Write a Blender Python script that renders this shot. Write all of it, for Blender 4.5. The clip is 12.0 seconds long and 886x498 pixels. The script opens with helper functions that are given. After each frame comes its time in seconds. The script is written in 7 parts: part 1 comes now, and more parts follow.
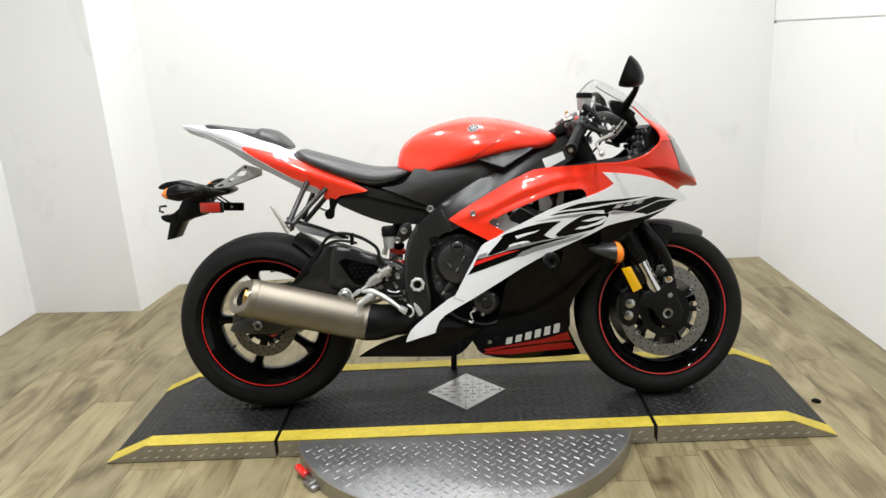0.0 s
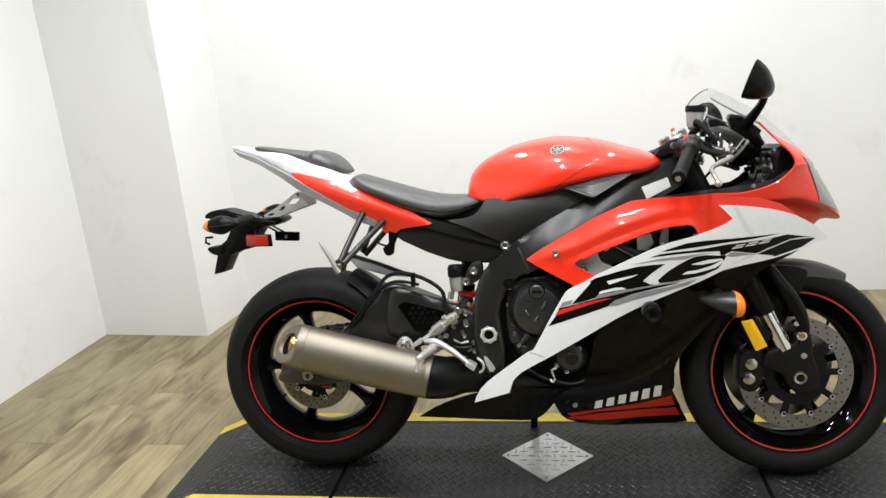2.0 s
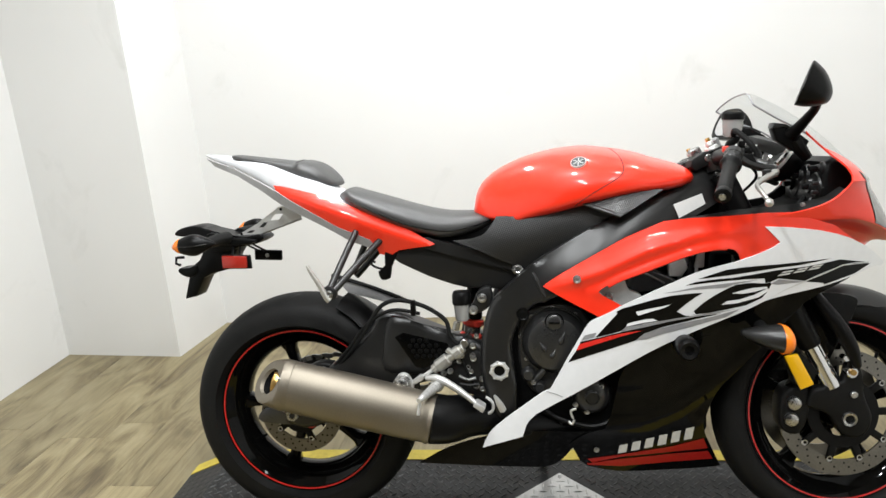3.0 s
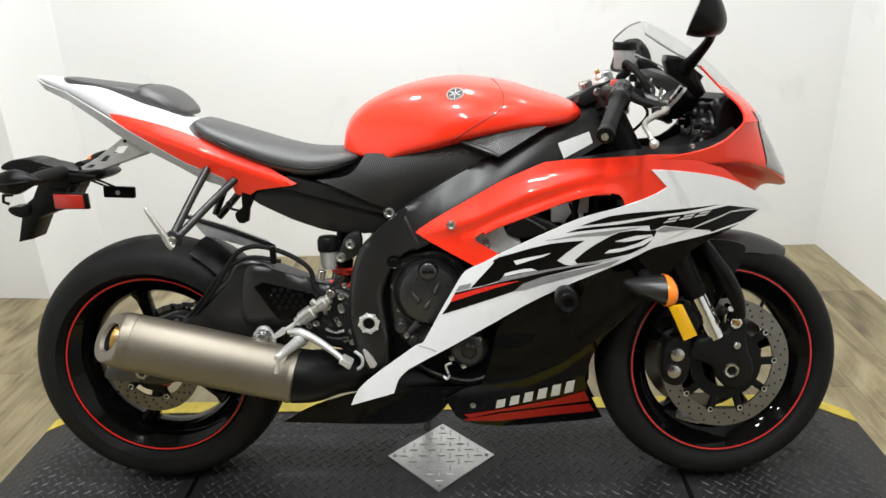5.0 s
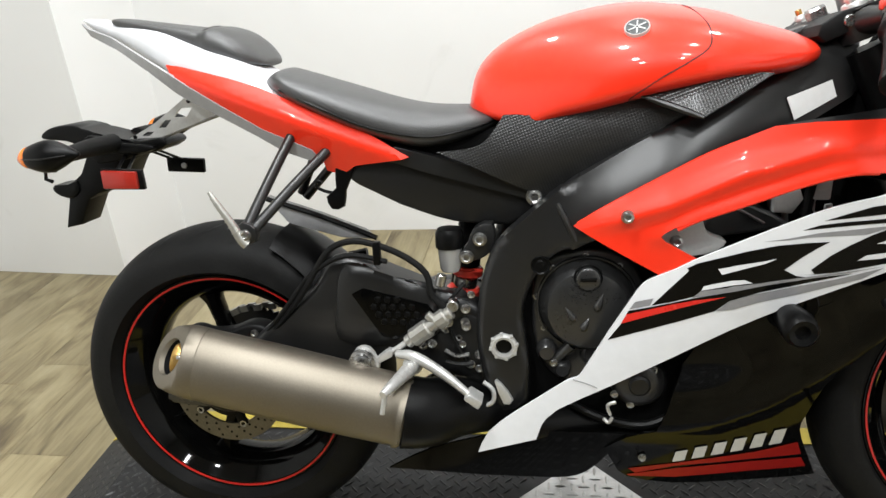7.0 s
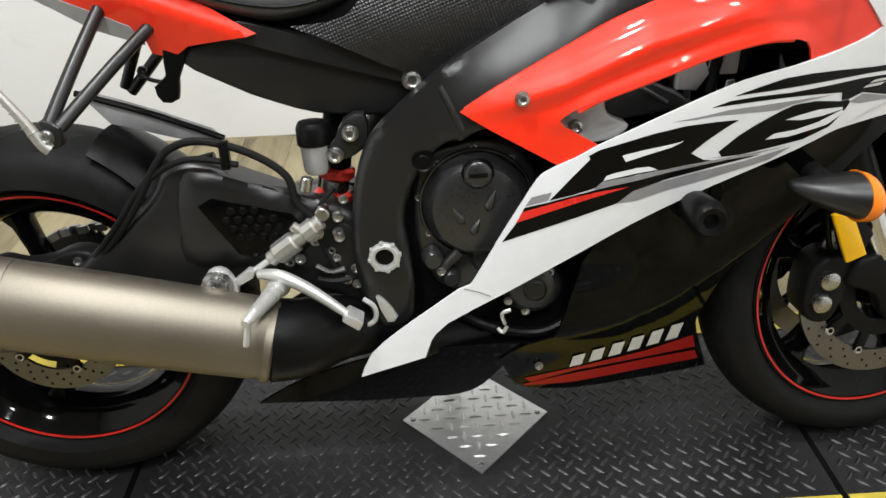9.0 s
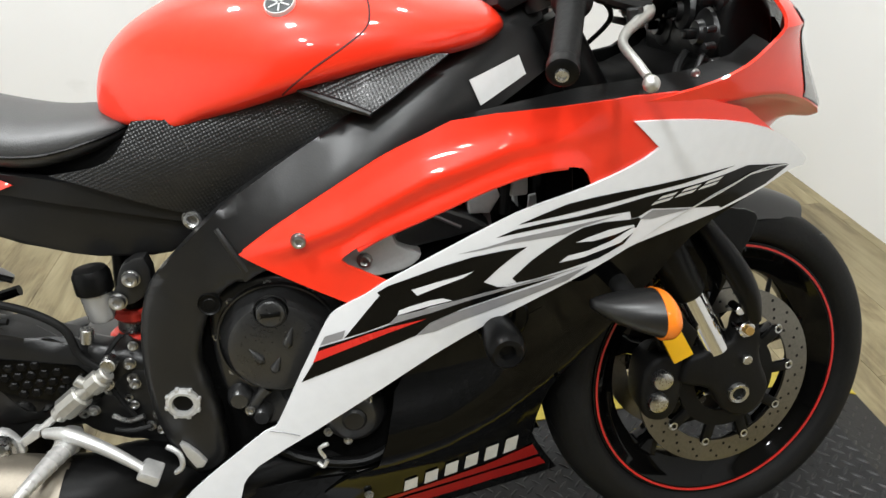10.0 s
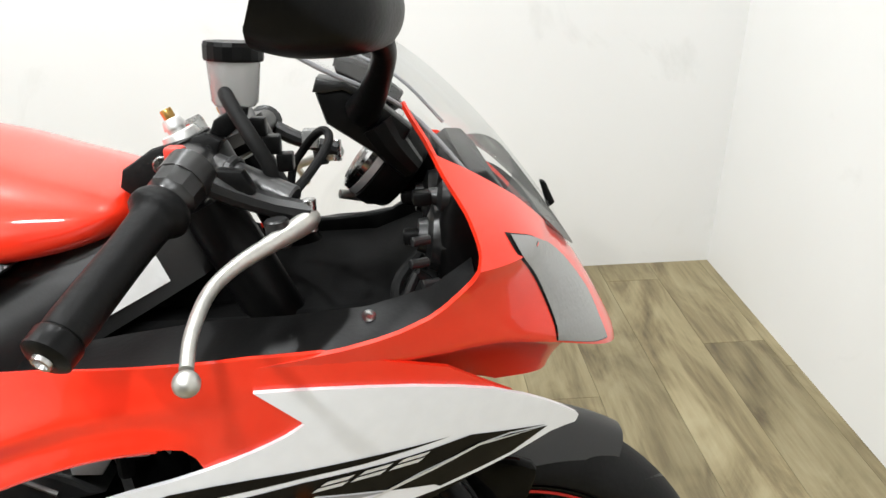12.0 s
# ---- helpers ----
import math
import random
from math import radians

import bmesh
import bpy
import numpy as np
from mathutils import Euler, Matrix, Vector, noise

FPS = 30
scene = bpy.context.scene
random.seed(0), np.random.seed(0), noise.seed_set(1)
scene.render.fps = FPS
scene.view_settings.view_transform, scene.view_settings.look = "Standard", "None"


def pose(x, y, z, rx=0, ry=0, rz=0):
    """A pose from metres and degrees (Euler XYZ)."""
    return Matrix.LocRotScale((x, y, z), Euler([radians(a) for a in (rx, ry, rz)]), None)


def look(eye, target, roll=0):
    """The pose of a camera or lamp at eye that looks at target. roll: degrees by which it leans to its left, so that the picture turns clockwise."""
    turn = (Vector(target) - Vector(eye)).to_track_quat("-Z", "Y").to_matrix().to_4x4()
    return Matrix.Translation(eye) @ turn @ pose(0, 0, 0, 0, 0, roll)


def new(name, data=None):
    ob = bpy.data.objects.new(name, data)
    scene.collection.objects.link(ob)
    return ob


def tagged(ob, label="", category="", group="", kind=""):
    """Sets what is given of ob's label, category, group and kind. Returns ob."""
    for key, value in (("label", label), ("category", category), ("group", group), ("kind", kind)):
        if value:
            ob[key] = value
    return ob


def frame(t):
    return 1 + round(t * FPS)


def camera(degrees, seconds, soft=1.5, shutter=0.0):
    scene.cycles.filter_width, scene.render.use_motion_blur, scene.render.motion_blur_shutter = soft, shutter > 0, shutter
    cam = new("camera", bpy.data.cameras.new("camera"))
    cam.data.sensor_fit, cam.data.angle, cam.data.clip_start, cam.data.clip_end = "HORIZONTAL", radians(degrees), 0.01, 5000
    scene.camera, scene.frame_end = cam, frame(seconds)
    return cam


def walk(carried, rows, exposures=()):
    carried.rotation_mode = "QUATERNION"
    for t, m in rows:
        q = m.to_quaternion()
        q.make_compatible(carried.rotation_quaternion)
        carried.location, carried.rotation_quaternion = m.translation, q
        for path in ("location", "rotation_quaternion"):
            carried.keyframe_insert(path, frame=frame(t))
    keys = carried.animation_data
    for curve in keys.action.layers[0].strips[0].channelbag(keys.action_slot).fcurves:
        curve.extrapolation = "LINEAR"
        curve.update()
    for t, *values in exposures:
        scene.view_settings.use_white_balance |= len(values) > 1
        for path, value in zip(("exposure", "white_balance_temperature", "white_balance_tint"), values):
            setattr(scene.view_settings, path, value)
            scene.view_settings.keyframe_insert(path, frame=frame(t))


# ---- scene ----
cam = camera(63.0, 12.0)
PATH = [
    (0, (0.127, 0.024, 1.295), (0.046, 1.943, 0.736), -3.5),
    (0.5, (0.129, 0.056, 1.291), (0.01, 1.973, 0.731), -4.1),
    (1, (0.178, 0.146, 1.299), (-0.083, 2.053, 0.757), -4.2),
    (1.5, (0.217, 0.245, 1.304), (-0.134, 2.14, 0.77), -4.2),
    (2, (0.169, 0.408, 1.302), (-0.173, 2.305, 0.767), -5.0),
    (2.5, (0.101, 0.563, 1.317), (-0.193, 2.468, 0.783), -5.8),
    (2.7, (0.066, 0.599, 1.31), (-0.224, 2.51, 0.796), -5.0),
    (4.3, (0.117, 0.782, 1.262), (-0.122, 2.624, 0.521), -3.2),
    (4.5, (0.137, 0.798, 1.261), (-0.04, 2.645, 0.514), -2.5),
    (5, (0.188, 0.827, 1.267), (0.094, 2.686, 0.536), -2.4),
    (5.5, (0.205, 0.876, 1.232), (0.085, 2.732, 0.496), -5.0),
    (6, (0.259, 1.0, 1.192), (0.037, 2.819, 0.391), -3.1),
    (6.5, (0.203, 1.084, 1.172), (-0.151, 2.89, 0.39), -3.0),
    (7, (0.034, 1.245, 1.175), (-0.284, 3.039, 0.35), -4.7),
    (7.2, (-0.02, 1.27, 1.164), (-0.33, 3.061, 0.328), -4.3),
    (8.8, (-0.036, 1.369, 1.078), (-0.133, 3.054, 0.003), -2.1),
    (9, (0.001, 1.388, 1.088), (0.049, 3.08, 0.023), -2.2),
    (9.5, (0.137, 1.427, 1.131), (0.261, 3.14, 0.107), -3.7),
    (10, (0.233, 1.486, 1.179), (0.401, 3.203, 0.167), -4.0),
    (10.5, (0.328, 1.535, 1.199), (0.484, 3.307, 0.284), -1.7),
    (11, (0.487, 1.554, 1.215), (0.556, 3.378, 0.396), 0.0),
    (11.5, (0.606, 1.69, 1.21), (0.731, 3.483, 0.331), -2.0),
    (12, (0.663, 1.792, 1.219), (0.779, 3.571, 0.313), -1.1),
]
walk(cam, [(t, look(eye, target, roll)) for t, eye, target, roll in PATH], [(0.0, 0.37), (10.5, 0.37), (11.0, 0.40), (11.5, 0.47), (12.0, 0.50)])

# ---- world and lamps ----
world = bpy.data.worlds.new("room_air")
world.use_nodes = True
world.node_tree.nodes["Background"].inputs[0].default_value = (1.0, 0.98, 0.95, 1)
world.node_tree.nodes["Background"].inputs[1].default_value = 0.05
scene.world = world


def area_lamp(name, eye, target, sx, sy, power, colour=(0.965, 0.99, 1.0)):
    data = bpy.data.lights.new(name, "AREA")
    data.shape, data.size, data.size_y, data.energy, data.color = "RECTANGLE", sx, sy, power, colour
    ob = new(name, data)
    ob.matrix_world = look(eye, target)
    return ob


# small square spot fittings on the ceiling: a row before the stand, a row over it, one behind the camera, a row by the back wall
# no fitting is in view: number, places and powers are assumed
for x, y, power in ((-0.6, 0.35, 10), (0.5, 0.35, 9), (-0.60, 1.0, 23), (0.55, 1.0, 16), (-0.48, 2.05, 23), (0.62, 2.05, 7), (0.05, -0.6, 5), (-0.9, 3.2, 11.5), (0.1, 3.3, 12), (0.95, 3.2, 8)):
    area_lamp("ceiling_light", (x, y, 2.66), (x, y, 0), 0.11, 0.11, power)
# ---- materials ----
def base_material(name):
    m = bpy.data.materials.new(name)
    m.use_nodes = True
    nt = m.node_tree
    return m, nt, nt.nodes["Principled BSDF"]


def link(nt, a, b):
    nt.links.new(a, b)


def node(nt, kind, **values):
    n = nt.nodes.new(kind)
    for key, value in values.items():
        n.inputs[key].default_value = value
    return n


def ramp(nt, source, stops):
    r = nt.nodes.new("ShaderNodeValToRGB")
    el = r.color_ramp.elements
    while len(el) < len(stops):
        el.new(0.5)
    for e, (p, c) in zip(el, stops):
        e.position, e.color = p, (*c, 1)
    link(nt, source, r.inputs[0])
    return r


def worn(name, dark, light, rough=0.5, metal=0.0, scale=6.0, fine=120.0, bump=0.0, coat=0.0, rough_var=0.1, spec=0.5, coat_rough=0.04):
    """A paint, plastic or metal whose tone and gloss drift at a coarse and a fine scale."""
    m, nt, p = base_material(name)
    tc = nt.nodes.new("ShaderNodeTexCoord")
    a = node(nt, "ShaderNodeTexNoise", Scale=scale, Detail=5.0, Roughness=0.6)
    b = node(nt, "ShaderNodeTexNoise", Scale=fine, Detail=3.0)
    link(nt, tc.outputs["Object"], a.inputs["Vector"])
    link(nt, tc.outputs["Object"], b.inputs["Vector"])
    mix = nt.nodes.new("ShaderNodeMath")
    mix.operation = "MULTIPLY_ADD"
    link(nt, b.outputs["Fac"], mix.inputs[0])
    mix.inputs[1].default_value = 0.4
    half = nt.nodes.new("ShaderNodeMath")
    half.operation = "MULTIPLY"
    half.inputs[1].default_value = 0.6
    link(nt, a.outputs["Fac"], half.inputs[0])
    link(nt, half.outputs[0], mix.inputs[2])
    r = ramp(nt, mix.outputs[0], [(0.3, dark), (0.7, light)])
    link(nt, r.outputs[0], p.inputs["Base Color"])
    rr = nt.nodes.new("ShaderNodeMapRange")
    rr.inputs["To Min"].default_value = max(0.02, rough - rough_var)
    rr.inputs["To Max"].default_value = min(1.0, rough + rough_var)
    link(nt, mix.outputs[0], rr.inputs["Value"])
    link(nt, rr.outputs[0], p.inputs["Roughness"])
    p.inputs["Metallic"].default_value = metal
    p.inputs["Coat Weight"].default_value = coat
    p.inputs["Coat Roughness"].default_value = coat_rough
    p.inputs["Specular IOR Level"].default_value = spec
    if bump:
        bn = node(nt, "ShaderNodeBump", Strength=bump, Distance=0.002)
        link(nt, b.outputs["Fac"], bn.inputs["Height"])
        link(nt, bn.outputs[0], p.inputs["Normal"])
    return m


RED = worn("red_paint", (0.77, 0.026, 0.008), (0.83, 0.034, 0.011), 0.38, 0, 3, 60, 0, 0.8, 0.04, spec=0.25, coat_rough=0.05)
GREYPL = worn("grey_black_plastic", (0.006, 0.006, 0.006), (0.012, 0.012, 0.012), 0.35, 0, 6, 200, 0.05, spec=0.5)
CASTGREY = worn("grey_cast_aluminium", (0.46, 0.46, 0.45), (0.58, 0.58, 0.56), 0.42, 0.2, 12, 220, 0.1)
MATT = worn("matt_black_lining", (0.0015, 0.0015, 0.0015), (0.004, 0.004, 0.004), 0.75, 0, 8, 200, 0.1, spec=0.08)
LEVER = worn("dull_cast_lever", (0.42, 0.415, 0.39), (0.57, 0.56, 0.52), 0.42, 0.85, 12, 160, 0.1)
SEAM = worn("dark_joint", (0.05, 0.004, 0.003), (0.08, 0.006, 0.004), 0.6, 0, 3, 60)
TAIL_GREY = worn("grey_tail_plastic", (0.26, 0.26, 0.265), (0.34, 0.34, 0.345), 0.4, 0, 5, 80)
WHITE = worn("white_paint", (0.70, 0.71, 0.73), (0.78, 0.79, 0.81), 0.42, 0, 3, 60, 0, 0.6, 0.04, spec=0.2, coat_rough=0.10)
GLOSS = worn("gloss_black_paint", (0.0012, 0.0012, 0.0012), (0.003, 0.003, 0.0028), 0.06, 0, 5, 80, 0, 0.0, 0.03, spec=0.14)
DECAL_BLACK = worn("black_decal_film", (0.002, 0.002, 0.002), (0.004, 0.004, 0.004), 0.14, 0, 5, 80, 0, 0.0, 0.05, spec=0.16)
DECAL_GREY = worn("grey_decal_film", (0.20, 0.20, 0.21), (0.28, 0.28, 0.29), 0.3, 0, 5, 80, 0, 0.3, 0.05)
DECAL_RED = worn("red_decal_film", (0.62, 0.015, 0.012), (0.72, 0.022, 0.016), 0.28, 0, 5, 80, 0, 0.3, 0.05)
BELLY_RED = worn("dark_red_decal_film", (0.26, 0.007, 0.006), (0.33, 0.010, 0.008), 0.3, 0, 5, 80, 0, 0.0, 0.05, spec=0.25)
DECAL_SILVER = worn("silver_decal_film", (0.50, 0.50, 0.49), (0.62, 0.62, 0.61), 0.35, 0.1, 5, 80)
PLASTIC = worn("black_plastic", (0.0015, 0.0015, 0.0015), (0.004, 0.004, 0.004), 0.36, 0, 8, 260, 0.10, spec=0.14)
FRAME = worn("satin_black_frame_paint", (0.006, 0.006, 0.006), (0.011, 0.011, 0.011), 0.36, 0.0, 6, 400, 0.05, 0, 0.03, spec=0.5)
ENGINE = worn("black_engine_casting", (0.012, 0.012, 0.012), (0.023, 0.023, 0.023), 0.30, 0.0, 10, 300, 0.15, spec=0.8)
CASTBLACK = worn("dull_black_casting", (0.003, 0.003, 0.003), (0.008, 0.008, 0.008), 0.5, 0, 9, 200, 0.15, spec=0.16)
RUBBER = worn("tyre_rubber", (0.005, 0.005, 0.005), (0.011, 0.011, 0.0107), 0.60, 0, 9, 180, 0.2, 0, 0.12, spec=0.12)
GRIPR = worn("grip_rubber", (0.002, 0.002, 0.002), (0.005, 0.005, 0.005), 0.45, 0, 9, 180, 0.3, spec=0.14)
VINYL = worn("black_seat_vinyl", (0.016, 0.016, 0.016), (0.028, 0.028, 0.028), 0.42, 0, 7, 500, 0.3, 0, 0.06, spec=0.9)
ALU = worn("bare_aluminium", (0.56, 0.56, 0.55), (0.72, 0.72, 0.70), 0.42, 0.7, 12, 220, 0.08)
GREYALU = worn("grey_anodised_aluminium", (0.24, 0.24, 0.24), (0.36, 0.36, 0.36), 0.4, 0.8, 12, 220, 0.06)
STEEL = worn("brushed_disc_steel", (0.13, 0.125, 0.112), (0.21, 0.20, 0.18), 0.32, 1.0, 14, 200, 0.05)
CHROME = worn("chrome", (0.62, 0.62, 0.63), (0.72, 0.72, 0.72), 0.12, 1.0, 10, 100)
BOLT = worn("zinc_bolt", (0.36, 0.36, 0.36), (0.56, 0.56, 0.55), 0.28, 1.0, 40, 300)
TITAN = worn("brushed_titanium", (0.210, 0.187, 0.150), (0.265, 0.238, 0.195), 0.52, 1.0, 5, 300, 0.06, 0, 0.05)
GOLD = worn("gold_anodising", (0.50, 0.30, 0.09), (0.62, 0.40, 0.14), 0.3, 0.9, 10, 100)
SPRING = worn("red_spring_paint", (0.55, 0.03, 0.02), (0.66, 0.05, 0.03), 0.35, 0, 10, 100)
RIM_STRIPE = worn("red_rim_tape", (0.42, 0.010, 0.010), (0.54, 0.018, 0.014), 0.3, 0, 10, 100)
LABEL = worn("white_label_paper", (0.72, 0.72, 0.70), (0.80, 0.80, 0.79), 0.5, 0, 10, 100)
BADGE = worn("badge_black", (0.02, 0.025, 0.025), (0.03, 0.035, 0.035), 0.5, 0, 10, 100, 0, 0.0)


def lens_material(name, colour, rough=0.08, trans=0.55):
    m, nt, p = base_material(name)
    tc = nt.nodes.new("ShaderNodeTexCoord")
    w = node(nt, "ShaderNodeTexNoise", Scale=180.0, Detail=1.0)
    link(nt, tc.outputs["Object"], w.inputs["Vector"])
    bn = node(nt, "ShaderNodeBump", Strength=0.2, Distance=0.002)
    link(nt, w.outputs["Fac"], bn.inputs["Height"])
    link(nt, bn.outputs[0], p.inputs["Normal"])
    p.inputs["Base Color"].default_value = (*colour, 1)
    p.inputs["Roughness"].default_value = rough
    p.inputs["Transmission Weight"].default_value = trans
    return m


AMBER = lens_material("amber_lens", (0.95, 0.24, 0.02), 0.15, 0.15)
YELLOW_REFLECTOR = lens_material("yellow_reflector_lens", (0.95, 0.52, 0.01), 0.15, 0.0)
RED_REFLECTOR = lens_material("red_reflector_lens", (0.32, 0.022, 0.014), 0.15, 0.0)
HEADLAMP = lens_material("smoked_headlamp_lens", (0.25, 0.25, 0.245), 0.07, 0.0)
CUP = lens_material("milky_cup_plastic", (0.42, 0.42, 0.41), 0.22, 0.55)


def clear_material(name, tint, gloss):
    m, nt, p = base_material(name)
    out = nt.nodes["Material Output"]
    t = nt.nodes.new("ShaderNodeBsdfTransparent")
    t.inputs[0].default_value = (*tint, 1)
    g = nt.nodes.new("ShaderNodeBsdfGlossy")
    g.inputs["Roughness"].default_value = 0.04
    mx = nt.nodes.new("ShaderNodeMixShader")
    mx.inputs[0].default_value = gloss
    link(nt, t.outputs[0], mx.inputs[1])
    link(nt, g.outputs[0], mx.inputs[2])
    link(nt, mx.outputs[0], out.inputs[0])
    return m


SCREEN = clear_material("clear_windscreen", (0.93, 0.94, 0.94), 0.10)
SMOKE = clear_material("smoked_screen_base", (0.30, 0.30, 0.30), 0.12)


def knee_material():
    """Black plastic with a raised grid of small bumps, worn shiny."""
    m, nt, p = base_material("dimpled_black_plastic")
    tc = nt.nodes.new("ShaderNodeTexCoord")
    mp = nt.nodes.new("ShaderNodeMapping")
    mp.inputs["Rotation"].default_value = (radians(90), 0, radians(20))
    link(nt, tc.outputs["Object"], mp.inputs["Vector"])
    v = node(nt, "ShaderNodeTexVoronoi", Scale=225.0, Randomness=0.0)
    v.voronoi_dimensions = "2D"
    link(nt, mp.outputs[0], v.inputs["Vector"])
    bn = node(nt, "ShaderNodeBump", Strength=0.5, Distance=0.002)
    bn.invert = True
    link(nt, v.outputs["Distance"], bn.inputs["Height"])
    link(nt, bn.outputs[0], p.inputs["Normal"])
    n = node(nt, "ShaderNodeTexNoise", Scale=7.0, Detail=4.0)
    link(nt, tc.outputs["Object"], n.inputs["Vector"])
    r = ramp(nt, n.outputs["Fac"], [(0.3, (0.005, 0.005, 0.005)), (0.7, (0.011, 0.011, 0.011))])
    link(nt, r.outputs[0], p.inputs["Base Color"])
    p.inputs["Roughness"].default_value = 0.33
    p.inputs["Specular IOR Level"].default_value = 0.6
    return m


KNEE = knee_material()


def wall_material():
    m, nt, p = base_material("white_wall_paint")
    tc = nt.nodes.new("ShaderNodeTexCoord")
    a = node(nt, "ShaderNodeTexNoise", Scale=0.9, Detail=4.0)
    b = node(nt, "ShaderNodeTexNoise", Scale=220.0, Detail=2.0)
    link(nt, tc.outputs["Object"], a.inputs["Vector"])
    link(nt, tc.outputs["Object"], b.inputs["Vector"])
    r = ramp(nt, a.outputs["Fac"], [(0.3, (0.76, 0.76, 0.75)), (0.7, (0.81, 0.81, 0.80))])
    scuff = node(nt, "ShaderNodeTexNoise", Scale=2.6, Detail=7.0, Roughness=0.6, Distortion=0.8)
    link(nt, tc.outputs["Object"], scuff.inputs["Vector"])
    sr = ramp(nt, scuff.outputs["Fac"], [(0.60, (1, 1, 1)), (0.80, (0.86, 0.86, 0.85))])
    mixed = nt.nodes.new("ShaderNodeMix")
    mixed.data_type, mixed.blend_type = "RGBA", "MULTIPLY"
    mixed.inputs["Factor"].default_value = 1.0
    link(nt, r.outputs[0], mixed.inputs["A"])
    link(nt, sr.outputs[0], mixed.inputs["B"])
    link(nt, mixed.outputs["Result"], p.inputs["Base Color"])
    bn = node(nt, "ShaderNodeBump", Strength=0.12, Distance=0.001)
    link(nt, b.outputs["Fac"], bn.inputs["Height"])
    link(nt, bn.outputs[0], p.inputs["Normal"])
    p.inputs["Roughness"].default_value = 0.75
    return m


WALL = wall_material()


def plank_material():
    """Weathered greige oak vinyl: streaks along the board, tone by board."""
    m, nt, p = base_material("greige_oak_vinyl")
    tc = nt.nodes.new("ShaderNodeNewGeometry")
    info = nt.nodes.new("ShaderNodeObjectInfo")
    off = nt.nodes.new("ShaderNodeVectorMath")
    off.operation = "MULTIPLY_ADD"
    comb = nt.nodes.new("ShaderNodeCombineXYZ")
    for i in range(3):
        link(nt, info.outputs["Random"], comb.inputs[i])
    link(nt, comb.outputs[0], off.inputs[0])
    off.inputs[1].default_value = (37.0, 91.0, 13.0)
    link(nt, tc.outputs["Position"], off.inputs[2])
    mp = nt.nodes.new("ShaderNodeMapping")
    mp.inputs["Scale"].default_value = (1.0, 0.30, 1.0)
    link(nt, off.outputs[0], mp.inputs["Vector"])
    a = node(nt, "ShaderNodeTexNoise", Scale=8.0, Detail=6.0, Roughness=0.56, Distortion=1.2)
    link(nt, mp.outputs[0], a.inputs["Vector"])
    mp2 = nt.nodes.new("ShaderNodeMapping")
    mp2.inputs["Scale"].default_value = (1.0, 0.05, 1.0)
    link(nt, off.outputs[0], mp2.inputs["Vector"])
    b = node(nt, "ShaderNodeTexNoise", Scale=110.0, Detail=4.0)
    link(nt, mp2.outputs[0], b.inputs["Vector"])
    add = nt.nodes.new("ShaderNodeMath")
    add.operation = "MULTIPLY_ADD"
    add.inputs[1].default_value = 0.22
    link(nt, b.outputs["Fac"], add.inputs[0])
    low = nt.nodes.new("ShaderNodeMath")
    low.operation = "MULTIPLY"
    low.inputs[1].default_value = 0.78
    link(nt, a.outputs["Fac"], low.inputs[0])
    link(nt, low.outputs[0], add.inputs[2])
    r = ramp(nt, add.outputs[0], [(0.33, (0.090, 0.066, 0.033)), (0.43, (0.175, 0.139, 0.072)), (0.52, (0.248, 0.205, 0.111)), (0.60, (0.292, 0.245, 0.140)), (0.70, (0.345, 0.298, 0.182))])
    hsv = nt.nodes.new("ShaderNodeHueSaturation")
    tone = nt.nodes.new("ShaderNodeMapRange")
    tone.inputs["To Min"].default_value = 0.86
    tone.inputs["To Max"].default_value = 1.14
    link(nt, info.outputs["Random"], tone.inputs["Value"])
    link(nt, tone.outputs[0], hsv.inputs["Value"])
    link(nt, r.outputs[0], hsv.inputs["Color"])
    link(nt, hsv.outputs[0], p.inputs["Base Color"])
    bn = node(nt, "ShaderNodeBump", Strength=0.15, Distance=0.001)
    link(nt, b.outputs["Fac"], bn.inputs["Height"])
    link(nt, bn.outputs[0], p.inputs["Normal"])
    p.inputs["Roughness"].default_value = 0.42
    return m


PLANK = plank_material()
SUBFLOOR = worn("dark_subfloor", (0.03, 0.025, 0.02), (0.05, 0.04, 0.03), 0.8)
DECK = worn("worn_black_tread_plate", (0.014, 0.014, 0.0143), (0.032, 0.032, 0.0325), 0.46, 0.35, 7, 90, 0.1, 0, 0.12, spec=0.3)
DECK_BAR = worn("rubbed_tread_bars", (0.022, 0.022, 0.023), (0.065, 0.065, 0.065), 0.40, 0.7, 9, 90, 0.05, 0, 0.1)
SILVER = worn("bright_tread_plate", (0.42, 0.42, 0.42), (0.60, 0.60, 0.59), 0.38, 0.85, 8, 140, 0.08, 0, 0.12)
DISC_PLATE = worn("grey_turntable_plate", (0.19, 0.19, 0.195), (0.29, 0.29, 0.295), 0.42, 0.8, 8, 140, 0.08, 0, 0.12)
TAPE = worn("yellow_safety_tape", (0.42, 0.32, 0.03), (0.66, 0.52, 0.065), 0.55, 0, 14, 60, 0.1)
SIDE = worn("steel_side_skirt", (0.26, 0.24, 0.20), (0.40, 0.37, 0.31), 0.42, 0.7, 8, 140, 0.08)

# dark grey of the unseen walls that darken reflections in black parts
DIM = worn("dim_grey_hall_paint", (0.05, 0.05, 0.05), (0.08, 0.08, 0.08), 0.8)
CEIL = worn("white_ceiling_board", (0.58, 0.58, 0.57), (0.66, 0.66, 0.65), 0.8)

from mathutils import geometry

